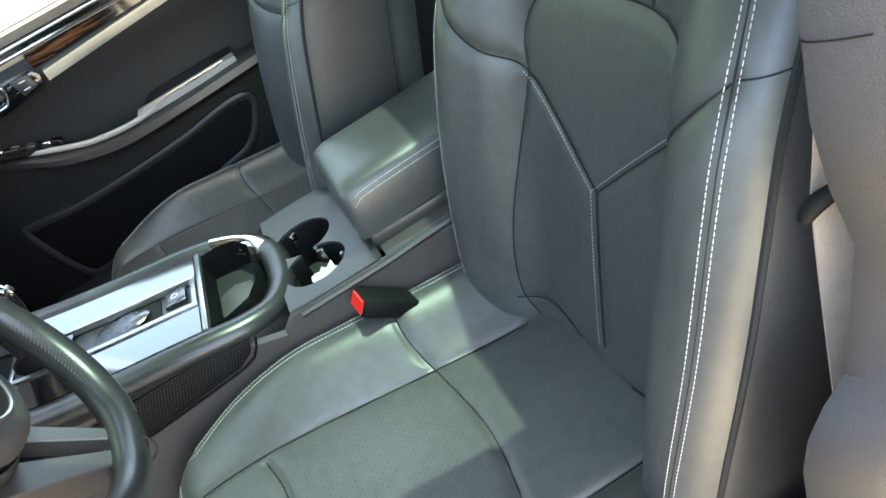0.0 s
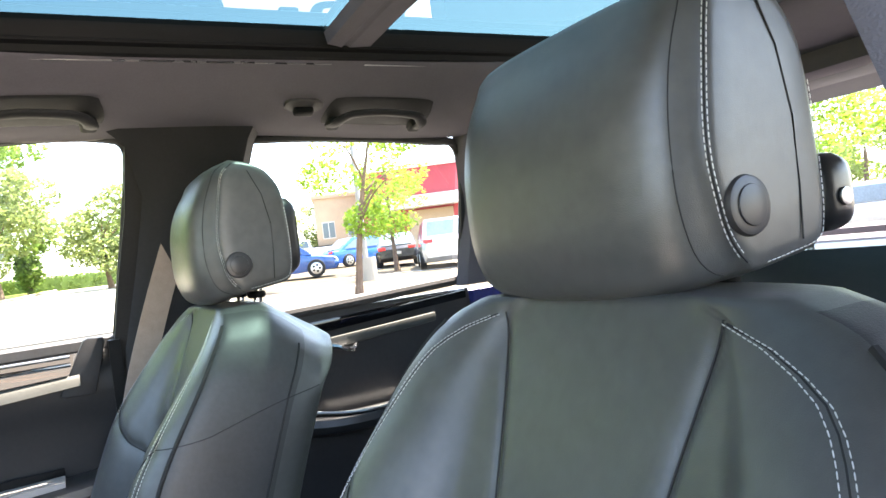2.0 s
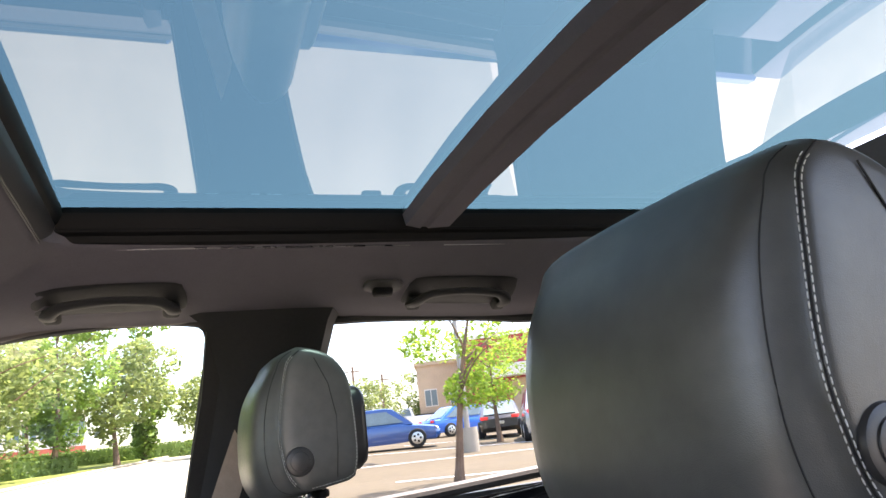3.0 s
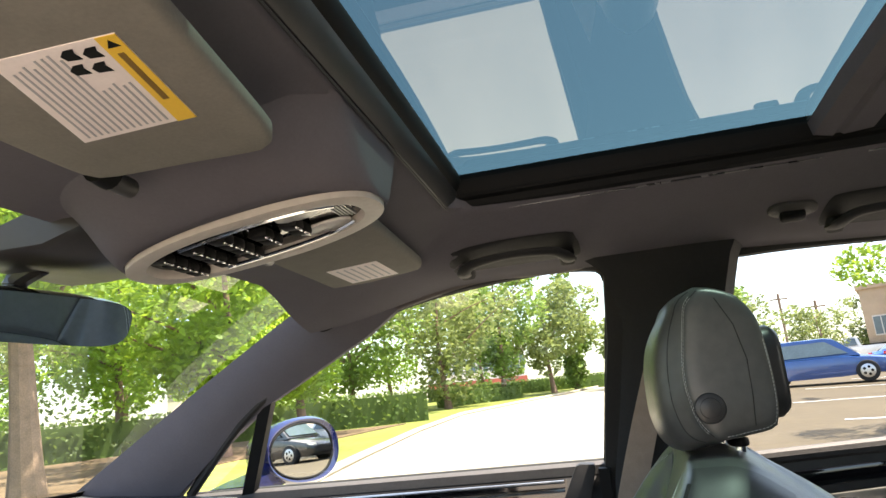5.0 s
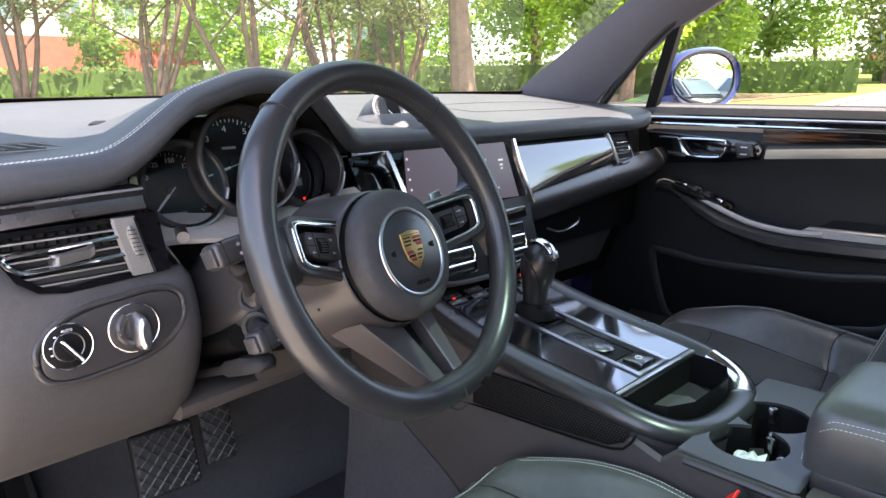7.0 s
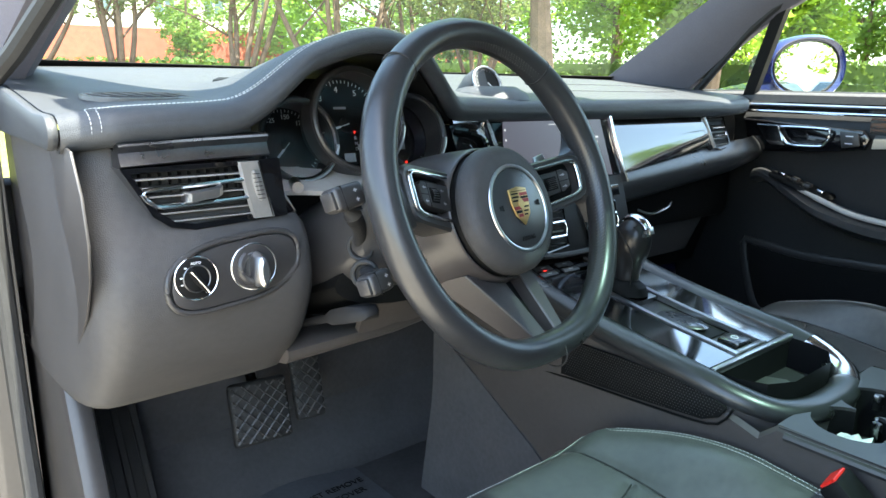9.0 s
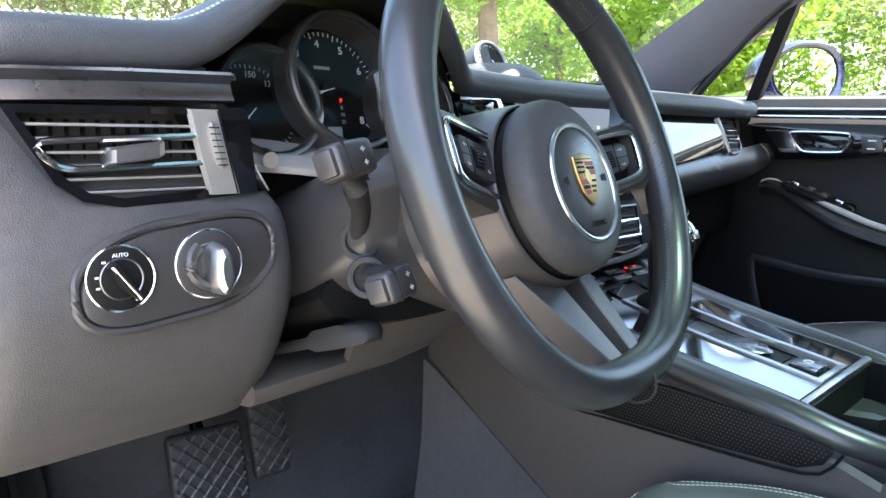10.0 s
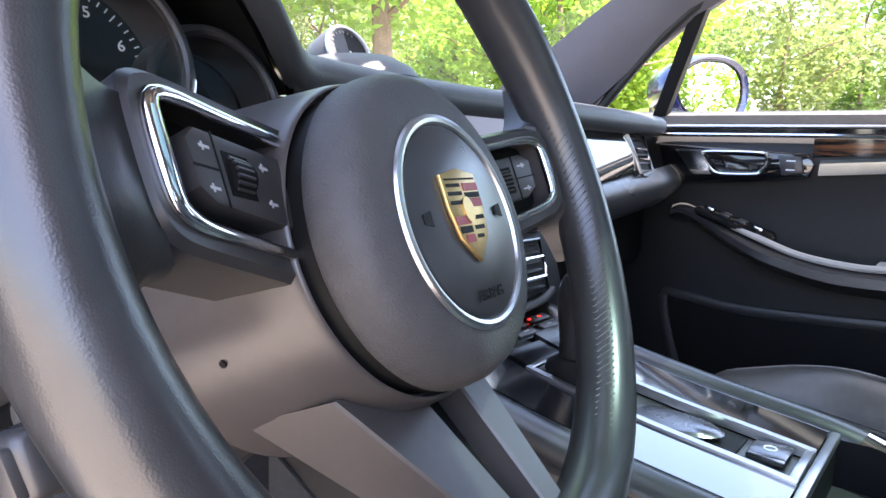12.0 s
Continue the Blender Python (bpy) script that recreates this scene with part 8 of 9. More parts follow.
CY = -0.120
SURROUND = shader("warm_grey_roof_trim", (0.46, 0.42, 0.375), 0.5, 0, 14, 0.08, 0.1, 900)
bulge = []
for k in range(11):
    e = k / 10
    loop_f = []
    for q in (2 * math.pi * i / 64 for i in range(64)):
        x = OX + ((0.215 if math.cos(q) < 0 else 0.135) * (1 - e) + 0.084 * e) * math.copysign(abs(math.cos(q)) ** 0.8, math.cos(q))
        y = max(CY + (0.165 - 0.0225 * e) * math.sin(q), -0.2635)
        top = head_z(x, max(y, -0.262)) + 0.003
        low = oz(y) + 0.002
        f = e * e * (3 - 2 * e)
        loop_f.append(Vector((x, y, top + (min(low, top) - top) * f)))
    bulge.append(loop_f)
part("roof_fairing", loft(bulge + [ov(0.080, 0.1425, CY, 0.004, 64)], True, False), HEAD, ohc, "cloth fairing round the console", 70)
part("console_ring", loft([ov(0.0795, 0.142, CY, 0.006), ov(0.0785, 0.141, CY, -0.003), ov(0.073, 0.135, CY, -0.0048), ov(0.060, 0.121, CY, -0.0035), ov(0.056, 0.117, CY, 0.012)], True, False), SURROUND, ohc, "pale grey oval surround")
base = part("console_face", slab(ov(0.058, 0.121, CY, 0.006), (0, 0, 1), 0.012), PIANO, ohc, "gloss black face")
for sx in (-1, 1):
    part("reading_lamp", slab([Vector((OX + sx * 0.030 + 0.015 * math.cos(q), -0.188 + 0.030 * math.sin(q), oz(-0.188 + 0.030 * math.sin(q)) + 0.004)) for q in (2 * math.pi * i / 28 for i in range(28))], (0, 0, -1), 0.004, 0.002), LAMPLENS, base, "clear reading lamp lens")
    part("chrome_arc", tube(smooth_path([Vector((OX + 0.62 * sx * x, y, oz(y) - 0.002)) for x, y in ((0.078, -0.06), (0.084, -0.13), (0.074, -0.19), (0.050, -0.222))], 20), 0.0022, 6), CHROME, base)
for i in range(5):
    for k, x in enumerate((OX - 0.034, OX - 0.011, OX + 0.011, OX + 0.034)):
        y = -0.030 - 0.034 * i
        if i > 2 and k in (0, 3):
            continue
        part("roof_switch", rbox(x - 0.010, x + 0.010, y - 0.011, y + 0.011, oz(y) - 0.004, oz(y) + 0.007, 0.003, 2), DARK, base)
        part("switch_accent", rbox(x - 0.008, x + 0.008, y - 0.010, y - 0.0075, oz(y) - 0.0062, oz(y) - 0.0035, 0.001), CHROME, base)
part("microphone_grille", merge(*[rbox(OX - 0.02, OX + 0.02, -0.212 - 0.004 * i, -0.2105 - 0.004 * i, oz(-0.21) + 0.003, oz(-0.21) + 0.006, 0) for i in range(5)]), DARKMETAL, base)

rv = thing("rear_view_mirror", "black frameless rear-view mirror under the windscreen header", "rear-view mirror", at=(-0.04, 0.12, 1.36))
rc = Vector((-0.007, 0.129, 1.358))
rn = Vector((-0.155, -0.92, -0.37)).normalized()
rr_ = Vector((0.986, -0.166, 0.0)).normalized()
ru = rr_.cross(rn) * -1
if ru.z < 0:
    ru = -ru


def rm(k, d, n=44, hx=0.116, hz=0.0285):
    return [rc + rn * d + (k * hx) * math.copysign(abs(math.cos(q)) ** 0.45, math.cos(q)) * rr_ + (k * hz) * math.copysign(abs(math.sin(q)) ** 0.6, math.sin(q)) * (1 + 0.08 * math.cos(q)) * ru for q in (2 * math.pi * i / n for i in range(n))]


part("housing", loft([rm(0.97, 0.012), rm(1.0, 0.006), rm(1.0, -0.006), rm(0.93, -0.028), rm(0.6, -0.045)]), PIANO, rv, "gloss black housing")
part("mirror_glass", slab(rm(0.955, 0.0122), rn, 0.0012), MIRROR, rv, "dark mirror glass")
part("stem", tube(smooth_path([rc - rn * 0.03, rc - rn * 0.055 + Vector((0.005, 0.0, 0.025)), (0.0, 0.135, 1.420)], 12), 0.013, 10), SMOOTH, rv)
shroud = part("sensor_shroud", loft([[Vector((a * x, y, z)) for a, z in ((-1, z1), (-0.97, z0 + 0.004), (-0.90, z0), (0.90, z0), (0.97, z0 + 0.004), (1, z1))] for x, y, z0, z1 in ((0.082, 0.022, 1.424, 1.455), (0.088, 0.060, 1.410, 1.452), (0.094, 0.120, 1.409, 1.432), (0.096, 0.172, 1.412, 1.420), (0.090, 0.182, 1.414, 1.418))]), SMOOTH, rv, "sensor shroud on the glass")
part("lens_frame", slab([(0.020, 0.062, 1.4115), (0.090, 0.048, 1.4150), (0.092, 0.036, 1.4230), (0.022, 0.050, 1.4195)], (-0.15, -0.6, -0.8), 0.005, 0.002), DARK, shroud)
part("courtesy_lens", slab([(0.026, 0.0565, 1.4085), (0.084, 0.045, 1.4115), (0.086, 0.036, 1.4170), (0.028, 0.0475, 1.4140)], (-0.15, -0.6, -0.8), 0.004, 0.001), LAMPLENS, shroud, "pale courtesy light lens")


def grab_handle(y0, y1, label):
    g = thing("grab_handle", label, "grab handle", "grab handles", at=(0.5, (y0 + y1) / 2, 1.45))
    # dark plate on the lining, colouring in the shade behind the grip
    shade_o = smooth_path([(0.448, y0 + 0.010, 0), (0.448, y1 - 0.010, 0), (0.470, y1 + 0.016, 0), (0.522, y1 + 0.018, 0), (0.530, y1 - 0.005, 0), (0.530, y0 + 0.005, 0), (0.522, y0 - 0.018, 0), (0.470, y0 - 0.016, 0)], 48, True)
    part("recess", loft([[head_pt(p.x, p.y, 0.0012) for p in shade_o], [head_pt(0.490 + (p.x - 0.490) * 0.90, (y0 + y1) / 2 + (p.y - (y0 + y1) / 2) * 0.96, 0.0025) for p in shade_o]]), PILLAR, g, "dark plate painted as the shade behind the grip")
    run = [(0.520, y1, 0.010), (0.500, y1 - 0.001, 0.018), (0.484, y1 - 0.004, 0.021), (0.468, y1 - 0.018, 0.021), (0.463, y1 - 0.040, 0.020), (0.460, (y0 + y1) / 2, 0.019), (0.463, y0 + 0.040, 0.020), (0.468, y0 + 0.018, 0.021), (0.484, y0 + 0.004, 0.021), (0.500, y0 + 0.001, 0.018), (0.520, y0, 0.010)]
    pts = smooth_path([head_pt(x, y, d) for x, y, d in run], 56)
    part("grip", tube(pts, [0.0125 - 0.003 * math.sin(math.pi * i / 55) for i in range(56)], 14, False, 0.45, (0.45, 0, 0.9)), PILLAR, g, "charcoal grip")
    for y, e in ((y0, 1), (y1, -1)):
        part("mount", rbox(-0.014, 0.016, -0.013, 0.013, -0.010, 0.008, 0.006, 3, pose(*head_pt(0.516, y + e * 0.004, 0.006), 0, 24, 0)), PILLAR, g)
    return g


grab_handle(-0.432, -0.252, "charcoal grab handle folded under the roof edge")
grab_handle(-1.02, -0.84, "charcoal rear grab handle folded under the roof edge")
hk = thing("coat_hook", "small grey coat hook on the roof lining", "coat hook", at=(0.45, -0.775, 1.45))
part("plate", slab([head_pt(0.470 + 0.016 * math.sin(q), -0.775 + 0.036 * math.copysign(abs(math.cos(q)) ** 0.5, math.cos(q)), 0.0) for q in (2 * math.pi * i / 28 for i in range(28))], (-0.4, 0, -1), 0.006, 0.002), PLASTIC, hk)
part("peg", rbox(-0.008, 0.010, -0.018, 0.018, -0.010, 0.004, 0.004, 2, pose(*head_pt(0.476, -0.775, 0.006), 0, 24, 0)), DARK, hk)

# ---- footwell ----
for nm, lb, x0, x1, z0, z1, y0 in (("brake_pedal", "wide rubber-faced brake pedal with a diamond pattern", -0.497, -0.402, 0.540, 0.640, 0.415), ("accelerator_pedal", "narrow rubber-faced accelerator pedal with a diamond pattern", -0.385, -0.332, 0.548, 0.660, 0.430)):
    pd = thing(nm, lb, "pedal", "pedals", at=((x0 + x1) / 2, y0, z0))
    m = pose((x0 + x1) / 2, y0, (z0 + z1) / 2, -18, 0, -6)
    w, h = (x1 - x0) / 2, (z1 - z0) / 2
    pad = part("pad", rbox(-w, w, 0, 0.016, -h, h, 0.012, 3, m), RUBBER, pd, "black rubber pad")
    n = 7
    for d in (1, -1):
        for i in range(-n, n + 1):
            c = i * 0.019
            pts = []
            for t in (-1, 1):
                x = t * w * 0.9
                z = c + d * x
                pts.append((x, z))
            (xa, za), (xb, zb) = pts
            seg = []
            for k in range(21):
                x, z = xa + (xb - xa) * k / 20, za + (zb - za) * k / 20
                if abs(z) < h * 0.9:
                    seg.append(m @ Vector((x, -0.001, z)))
            if len(seg) > 2:
                part("rib", tube([seg[0], seg[-1]], 0.0018, 4), SMOOTH, pad)
    part("arm", tube([m @ Vector((0, 0.02, h * 0.5)), m @ Vector((0, 0.05, h + 0.05)), m @ Vector((0, 0.12, h + 0.12))], 0.009, 8), DARKMETAL, pd)
rest = thing("foot_rest", "ribbed black rubber foot rest beside the sill", "foot rest", at=(-0.66, 0.45, 0.42))
part("plate", rbox(-0.71, -0.60, 0.0, 0.02, 0.0, 0.36, 0.008, 2, pose(0, 0.40, 0.37, -32, 0, 0)), RUBBER, rest)
for i in range(4):
    part("rib", rbox(-0.695 + 0.027 * i, -0.683 + 0.027 * i, -0.004, 0.002, 0.02, 0.34, 0.002, 1, pose(0, 0.40, 0.37, -32, 0, 0)), RUBBER, rest)
mat = thing("paper_floor_mat", "dark paper floor mat with printed dealer words on the carpet", "floor mat", at=(-0.42, 0.25, 0.365))
part("sheet", sheet(lambda u, v: Vector((-0.52 + 0.30 * u, -0.02 + 0.54 * v + 0.012 * math.sin(3 * u), 0.3665 + 0.004 * math.sin(7 * u + 4 * v))), 16, 16, 0.0012, (0, 0, 1)), shader("dark_printed_paper", (0.075, 0.08, 0.09), 0.9, 0, 12, 0.15, 0.2, 80), mat)
words("DEALER MUST REMOVE", 0.020, DARK, mat, pose(-0.345, 0.452, 0.3735, 0, 0, 0))
words("PROTECTIVE COVER", 0.020, DARK, mat, pose(-0.345, 0.422, 0.3735, 0, 0, 0))

# ---- outside ----
GA, GB = 0.0305, 0.0175                          # the lot's gentle fall


def gz(x, y):
    k = math.hypot(x, y)
    f = 1.0 if k < 90 else 90 / k
    return (GA * x + GB * y) * f


def out(az, d):
    """The ground point at a bearing from the car's nose, in degrees to the right, and a distance."""
    a = radians(az)
    x, y = -0.75 + d * math.sin(a), -0.45 + d * math.cos(a)
    return Vector((x, y, gz(x, y)))


CONCRETE = shader("pale_concrete", (0.33, 0.295, 0.245), 0.9, 0, 0.35, 0.12, 0.3, 40, 0.2)
GRASS = shader("dry_lawn", (0.15, 0.17, 0.045), 1.0, 0, 0.8, 0.35, 0.8, 60, 0.1)
EARTH = shader("mulch", (0.12, 0.085, 0.055), 1.0, 0, 1.2, 0.4, 0.8, 60, 0.1)
BARK = shader("grey_brown_bark", (0.17, 0.115, 0.085), 0.95, 0, 6, 0.35, 1.0, 30, 0.1)
BRICK = shader("red_brick_wall", (0.36, 0.10, 0.07), 0.9, 0, 3, 0.2, 0.6, 20, 0.2)
RENDERW = shader("cream_render", (0.62, 0.58, 0.52), 0.9, 0, 2, 0.08, 0.3, 30, 0.2)
REDWALL = shader("dark_red_cladding", (0.30, 0.035, 0.045), 0.6, 0, 1, 0.1, 0.2, 10)
TAN = shader("tan_wall", (0.45, 0.33, 0.22), 0.9, 0, 1.5, 0.12, 0.2, 20)
PANEGLASS = shader("building_glass", (0.10, 0.14, 0.16), 0.08, 0, 2, 0.2)
POLE = shader("grey_galvanised_steel", (0.30, 0.28, 0.26), 0.5, 0.5, 6, 0.15)
TYRE = shader("tyre_rubber", (0.012, 0.012, 0.012), 0.8, 0, 20, 0.2)


def leafy(name, color, tint):
    m = shader(name, color, 0.55, 0, 1.5, 0.25, 0, 0, 0.3, island=0.35)
    nt = m.node_tree
    b = nt.nodes["Principled BSDF"]
    tr = nt.nodes.new("ShaderNodeBsdfTranslucent")
    tr.inputs[0].default_value = (*tint, 1)
    mx = nt.nodes.new("ShaderNodeMixShader")
    mx.inputs[0].default_value = 0.42
    nt.links.new(b.outputs[0], mx.inputs[1])
    nt.links.new(tr.outputs[0], mx.inputs[2])
    nt.links.new(mx.outputs[0], nt.nodes["Material Output"].inputs[0])
    return m


LEAF_A = leafy("bright_leaves", (0.15, 0.26, 0.03), (0.36, 0.50, 0.06))
LEAF_B = leafy("olive_leaves", (0.14, 0.18, 0.06), (0.28, 0.33, 0.11))
LEAF_C = leafy("deep_green_leaves", (0.12, 0.20, 0.045), (0.27, 0.38, 0.08))
LEAF_H = leafy("hedge_leaves", (0.085, 0.14, 0.035), (0.15, 0.21, 0.05))


def ground_grid(step_xy):
    xs, ys = step_xy
    verts = [Vector((x, y, gz(x, y))) for x in xs for y in ys]
    n = len(ys)
    return bm_new(verts, [(i * n + j, (i + 1) * n + j, (i + 1) * n + j + 1, i * n + j + 1) for i in range(len(xs) - 1) for j in range(n - 1)])


axis = [-4000, -1500, -600, -300, -150, -90, -60, -40, -25, -15, -8, -4, 0, 4, 8, 15, 25, 40, 60, 90, 150, 300, 600, 1500, 4000]
tagged(part("ground", ground_grid((axis, axis)), CONCRETE), "pale sunlit concrete parking lot", "ground", kind="structure")
lawn_edge = [(-80, 3.6), (6, 3.6), (9, 3.8), (12, 4.1), (18, 4.6), (25, 4.8), (33, 3.2), (45, 0.5), (70, -4), (130, -12), (130, 140), (40, 140), (-80, 140)]
verts = [Vector((x, y, gz(x, y) + 0.10)) for x, y in lawn_edge]
low = [Vector((x, y, gz(x, y) - 0.05)) for x, y in lawn_edge]
n = len(verts)
tagged(part("lawn", bm_new(verts + low, [tuple(range(n))] + [(i, (i + 1) % n, n + (i + 1) % n, n + i) for i in range(n)]), GRASS), "dry yellow-green lawn raised behind the kerb", "lawn", kind="structure")
tagged(part("kerb", tube([Vector((x, y, gz(x, y) + 0.05)) for x, y in lawn_edge[:10]], 0.08, 6), CONCRETE), "pale concrete kerb along the lawn", "kerb", kind="structure")


LOT = shader("worn_tan_parking_lot", (0.088, 0.070, 0.047), 0.95, 0, 0.5, 0.16, 0.3, 40, 0.2)
lot = tagged(part("parking_lot", slab([out(a, d) + Vector((0, 0, 0.012)) for a, d in ((97, 11), (101, 17), (103, 30), (104, 52), (120, 58), (140, 58), (175, 40), (175, 9), (140, 7), (118, 7.5), (106, 8.5))], (0, 0, -1), 0.01), LOT), "worn tan parking lot beside the car", "parking lot", kind="structure")
for a0, d0, a1, d1 in ((103, 19, 118, 20.5), (104, 25, 121, 24.5), (106, 14, 128, 15.0), (107, 30, 120, 29)):
    p, q = out(a0, d0) + Vector((0, 0, 0.022)), out(a1, d1) + Vector((0, 0, 0.022))
    w = Vector((-(q - p).y, (q - p).x, 0)).normalized() * 0.06
    tagged(part("bay_line", slab([p - w, q - w, q + w, p + w], (0, 0, -1), 0.008), WHITEINK), "faded white parking bay line", "bay line", kind="structure")


def leaf_cloud(blobs, count, size, seed):
    """Many small leaves scattered through round clumps."""
    rng = random.Random(seed)
    verts, faces = [], []
    total = sum(b[3] ** 2 for b in blobs)
    for cx, cy, cz, r, fz in blobs:
        for _ in range(int(count * r * r / total)):
            while True:
                v = Vector((rng.uniform(-1, 1), rng.uniform(-1, 1), rng.uniform(-1, 1)))
                if 0.25 < v.length <= 1:
                    break
            v = v.normalized() * (v.length ** 0.5)
            p = Vector((cx, cy, cz)) + Vector((v.x * r, v.y * r, v.z * r * fz))
            a = Vector((rng.gauss(0, 1), rng.gauss(0, 1), rng.gauss(0, 0.6))).normalized()
            b = a.cross(Vector((rng.gauss(0, 1), rng.gauss(0, 1), rng.gauss(0, 1)))).normalized()
            s = size * rng.uniform(0.6, 1.4)
            o = len(verts)
            verts += [p - a * s, p + b * s * 0.45, p + a * s, p - b * s * 0.45]
            faces.append((o, o + 1, o + 2, o + 3))
    me = bpy.data.meshes.new("crown")
    me.from_pydata([tuple(v) for v in verts], [], faces)
    return me


def tree(label, at, height, trunk_r, crown_r, leaf, seed, crown_low=0.35, count=3000, size=0.10, lean=(0, 0), stems=1, fz=0.8, group="trees"):
    rng = random.Random(seed)
    t = thing("tree", label, "tree", group, at=at)
    base = Vector(at)
    limbs = []
    for s in range(stems):
        sp = Vector((rng.uniform(-1, 1), rng.uniform(-1, 1), 0)) * (0.0 if stems == 1 else 0.28 * height)
        top = base + Vector((lean[0], lean[1], height * 0.9)) + sp
        mid = base.lerp(top, 0.5) + Vector((rng.uniform(-0.15, 0.15), rng.uniform(-0.15, 0.15), 0)) * (1 + stems * 0.6)
        pts = smooth_path([base + sp * 0.05, mid, top], 14)
        limbs.append(tube(pts, [trunk_r * (1 - 0.85 * i / 13) * (1 + 0.5 * math.exp(-i)) for i in range(14)], 9))
        for k in range(6 if stems == 1 else 3):
            w = pts[int(4 + 9 * rng.random())]
            a = rng.uniform(0, 2 * math.pi)
            e = w + Vector((math.cos(a), math.sin(a), rng.uniform(0.3, 0.9))) * crown_r * rng.uniform(0.5, 0.9)
            limbs.append(tube(smooth_path([w, w.lerp(e, 0.5) + Vector((0, 0, 0.1)), e], 7), [trunk_r * 0.35 * (1 - 0.12 * i) for i in range(7)], 6))
    part("trunk", merge(*limbs), BARK, t, "bare trunk and limbs")
    blobs = []
    for k in range(26):
        h = rng.uniform(crown_low, 1.0)
        wide = crown_r * math.sin(math.pi * min(1, 0.25 + 0.75 * (1 - (h - crown_low) / (1.001 - crown_low)))) ** 0.7
        a, rr = rng.uniform(0, 2 * math.pi), wide * math.sqrt(rng.random())
        f = h
        blobs.append((base.x + lean[0] * f + rr * math.cos(a), base.y + lean[1] * f + rr * math.sin(a), base.z + h * height, crown_r * rng.uniform(0.18, 0.42), fz))
    me = leaf_cloud(blobs, int(count * 2.4), size * 0.72, seed + 1)
    me.materials.append(leaf)
    c = new("crown", me)
    c.parent = t
    c.matrix_parent_inverse = Matrix.Translation(base).inverted()
    return t


tree("tall tree with pale trunk and bright feathery crown on the lawn", out(47.5, 11), 9.0, 0.19, 3.4, LEAF_A, 11, 0.33, 5200, 0.13, (-0.9, 0.4))
tree("young tree with bright green crown on the lawn", out(60, 16), 6.2, 0.14, 3.0, LEAF_A, 12, 0.30, 4600, 0.14)
tree("young tree with bright green crown on the lawn", out(66, 20), 6.5, 0.13, 3.0, LEAF_A, 13, 0.28, 4200, 0.15)
tree("leaning tree with bright green crown on the lawn", out(53, 24), 7.5, 0.16, 3.5, LEAF_A, 14, 0.25, 4200, 0.16)
for az, d, h, r, s in ((15, 15, 5.0, 2.1, 21), (23, 14, 5.2, 2.3, 22), (31, 13, 5.4, 2.4, 23), (37, 15, 4.8, 2.1, 24), (42, 17, 4.6, 2.1, 25), (8, 17, 5.5, 2.2, 26)):
    tree("many-stemmed shrubby tree with olive leaves before the hedge", out(az, d), h, 0.065, r, LEAF_B, s, 0.45, 2600, 0.085, (0, 0), 5, 0.7, "shrubby trees")
for az, d, h, r, leaf, s in ((70, 34, 7.0, 3.2, LEAF_C, 31), (77.5, 31, 6.6, 3.6, LEAF_B, 32), (82, 36, 7.0, 2.8, LEAF_C, 33), (86, 40, 6.2, 2.6, LEAF_B, 34), (93, 42, 5.0, 3.0, LEAF_B, 36), (97, 44, 5.2, 2.8, LEAF_C, 37), (59, 38, 9, 4.0, LEAF_C, 38), (35, 42, 8, 4.0, LEAF_B, 39), (27, 44, 8, 4.0, LEAF_C, 40), (73, 48, 9, 4, LEAF_A, 41), (20, 40, 6, 3.0, LEAF_C, 42)):
    tree("rounded green tree beyond the hedge", out(az, d), h, 0.14, r, leaf, s, 0.22, 2200, 0.20, (0, 0), 1, 0.85, "background trees")
for az, d, h, r, leaf, s in ((46, 33, 8.5, 4.2, LEAF_A, 61), (53, 36, 9.5, 4.4, LEAF_C, 62), (62, 30, 8.0, 4.0, LEAF_A, 63), (40, 38, 8.5, 4.2, LEAF_C, 64), (67, 40, 9.0, 4.2, LEAF_A, 65), (30, 34, 6.5, 3.4, LEAF_A, 66)):
    tree("broad bright green tree behind the lawn", out(az, d), h, 0.15, r, leaf, s, 0.12, 2600, 0.22, (0, 0), 1, 0.85, "background trees")
for az, d, h in ((87.8, 44, 8.4), (80.5, 47, 8.6)):
    tree("slim pointed green tree beyond the hedge", out(az, d), h, 0.12, 1.9, LEAF_C, int(az), 0.12, 2200, 0.19, (0, 0), 1, 1.4, "background trees")
tree("small roadside tree with yellow-green leaves beside the lot", out(110.9, 12.4), 3.6, 0.075, 1.15, LEAF_A, 51, 0.42, 1500, 0.075, (-0.35, -0.5))
tree("small roadside tree with yellow-green leaves beside the lot", out(114.6, 26), 4.2, 0.09, 1.6, LEAF_A, 52, 0.35, 1200, 0.10)
for az, d, h in ((101, 55, 5), (105.5, 60, 4.5), (109, 70, 5)):
    tree("low bushy tree at the lot's far side", out(az, d), h, 0.1, 2.4, LEAF_B, int(az * 3), 0.15, 900, 0.22, (0, 0), 1, 0.8, "background trees")
for az, d, h in ((145, 26, 6.5), (150, 34, 7), (157, 30, 6), (165, 36, 7), (138, 44, 7)):
    tree("rounded green tree behind the lot", out(az, d), h, 0.13, 2.8, LEAF_A, int(az * 2), 0.22, 1800, 0.18, (0, 0), 1, 0.85, "background trees")


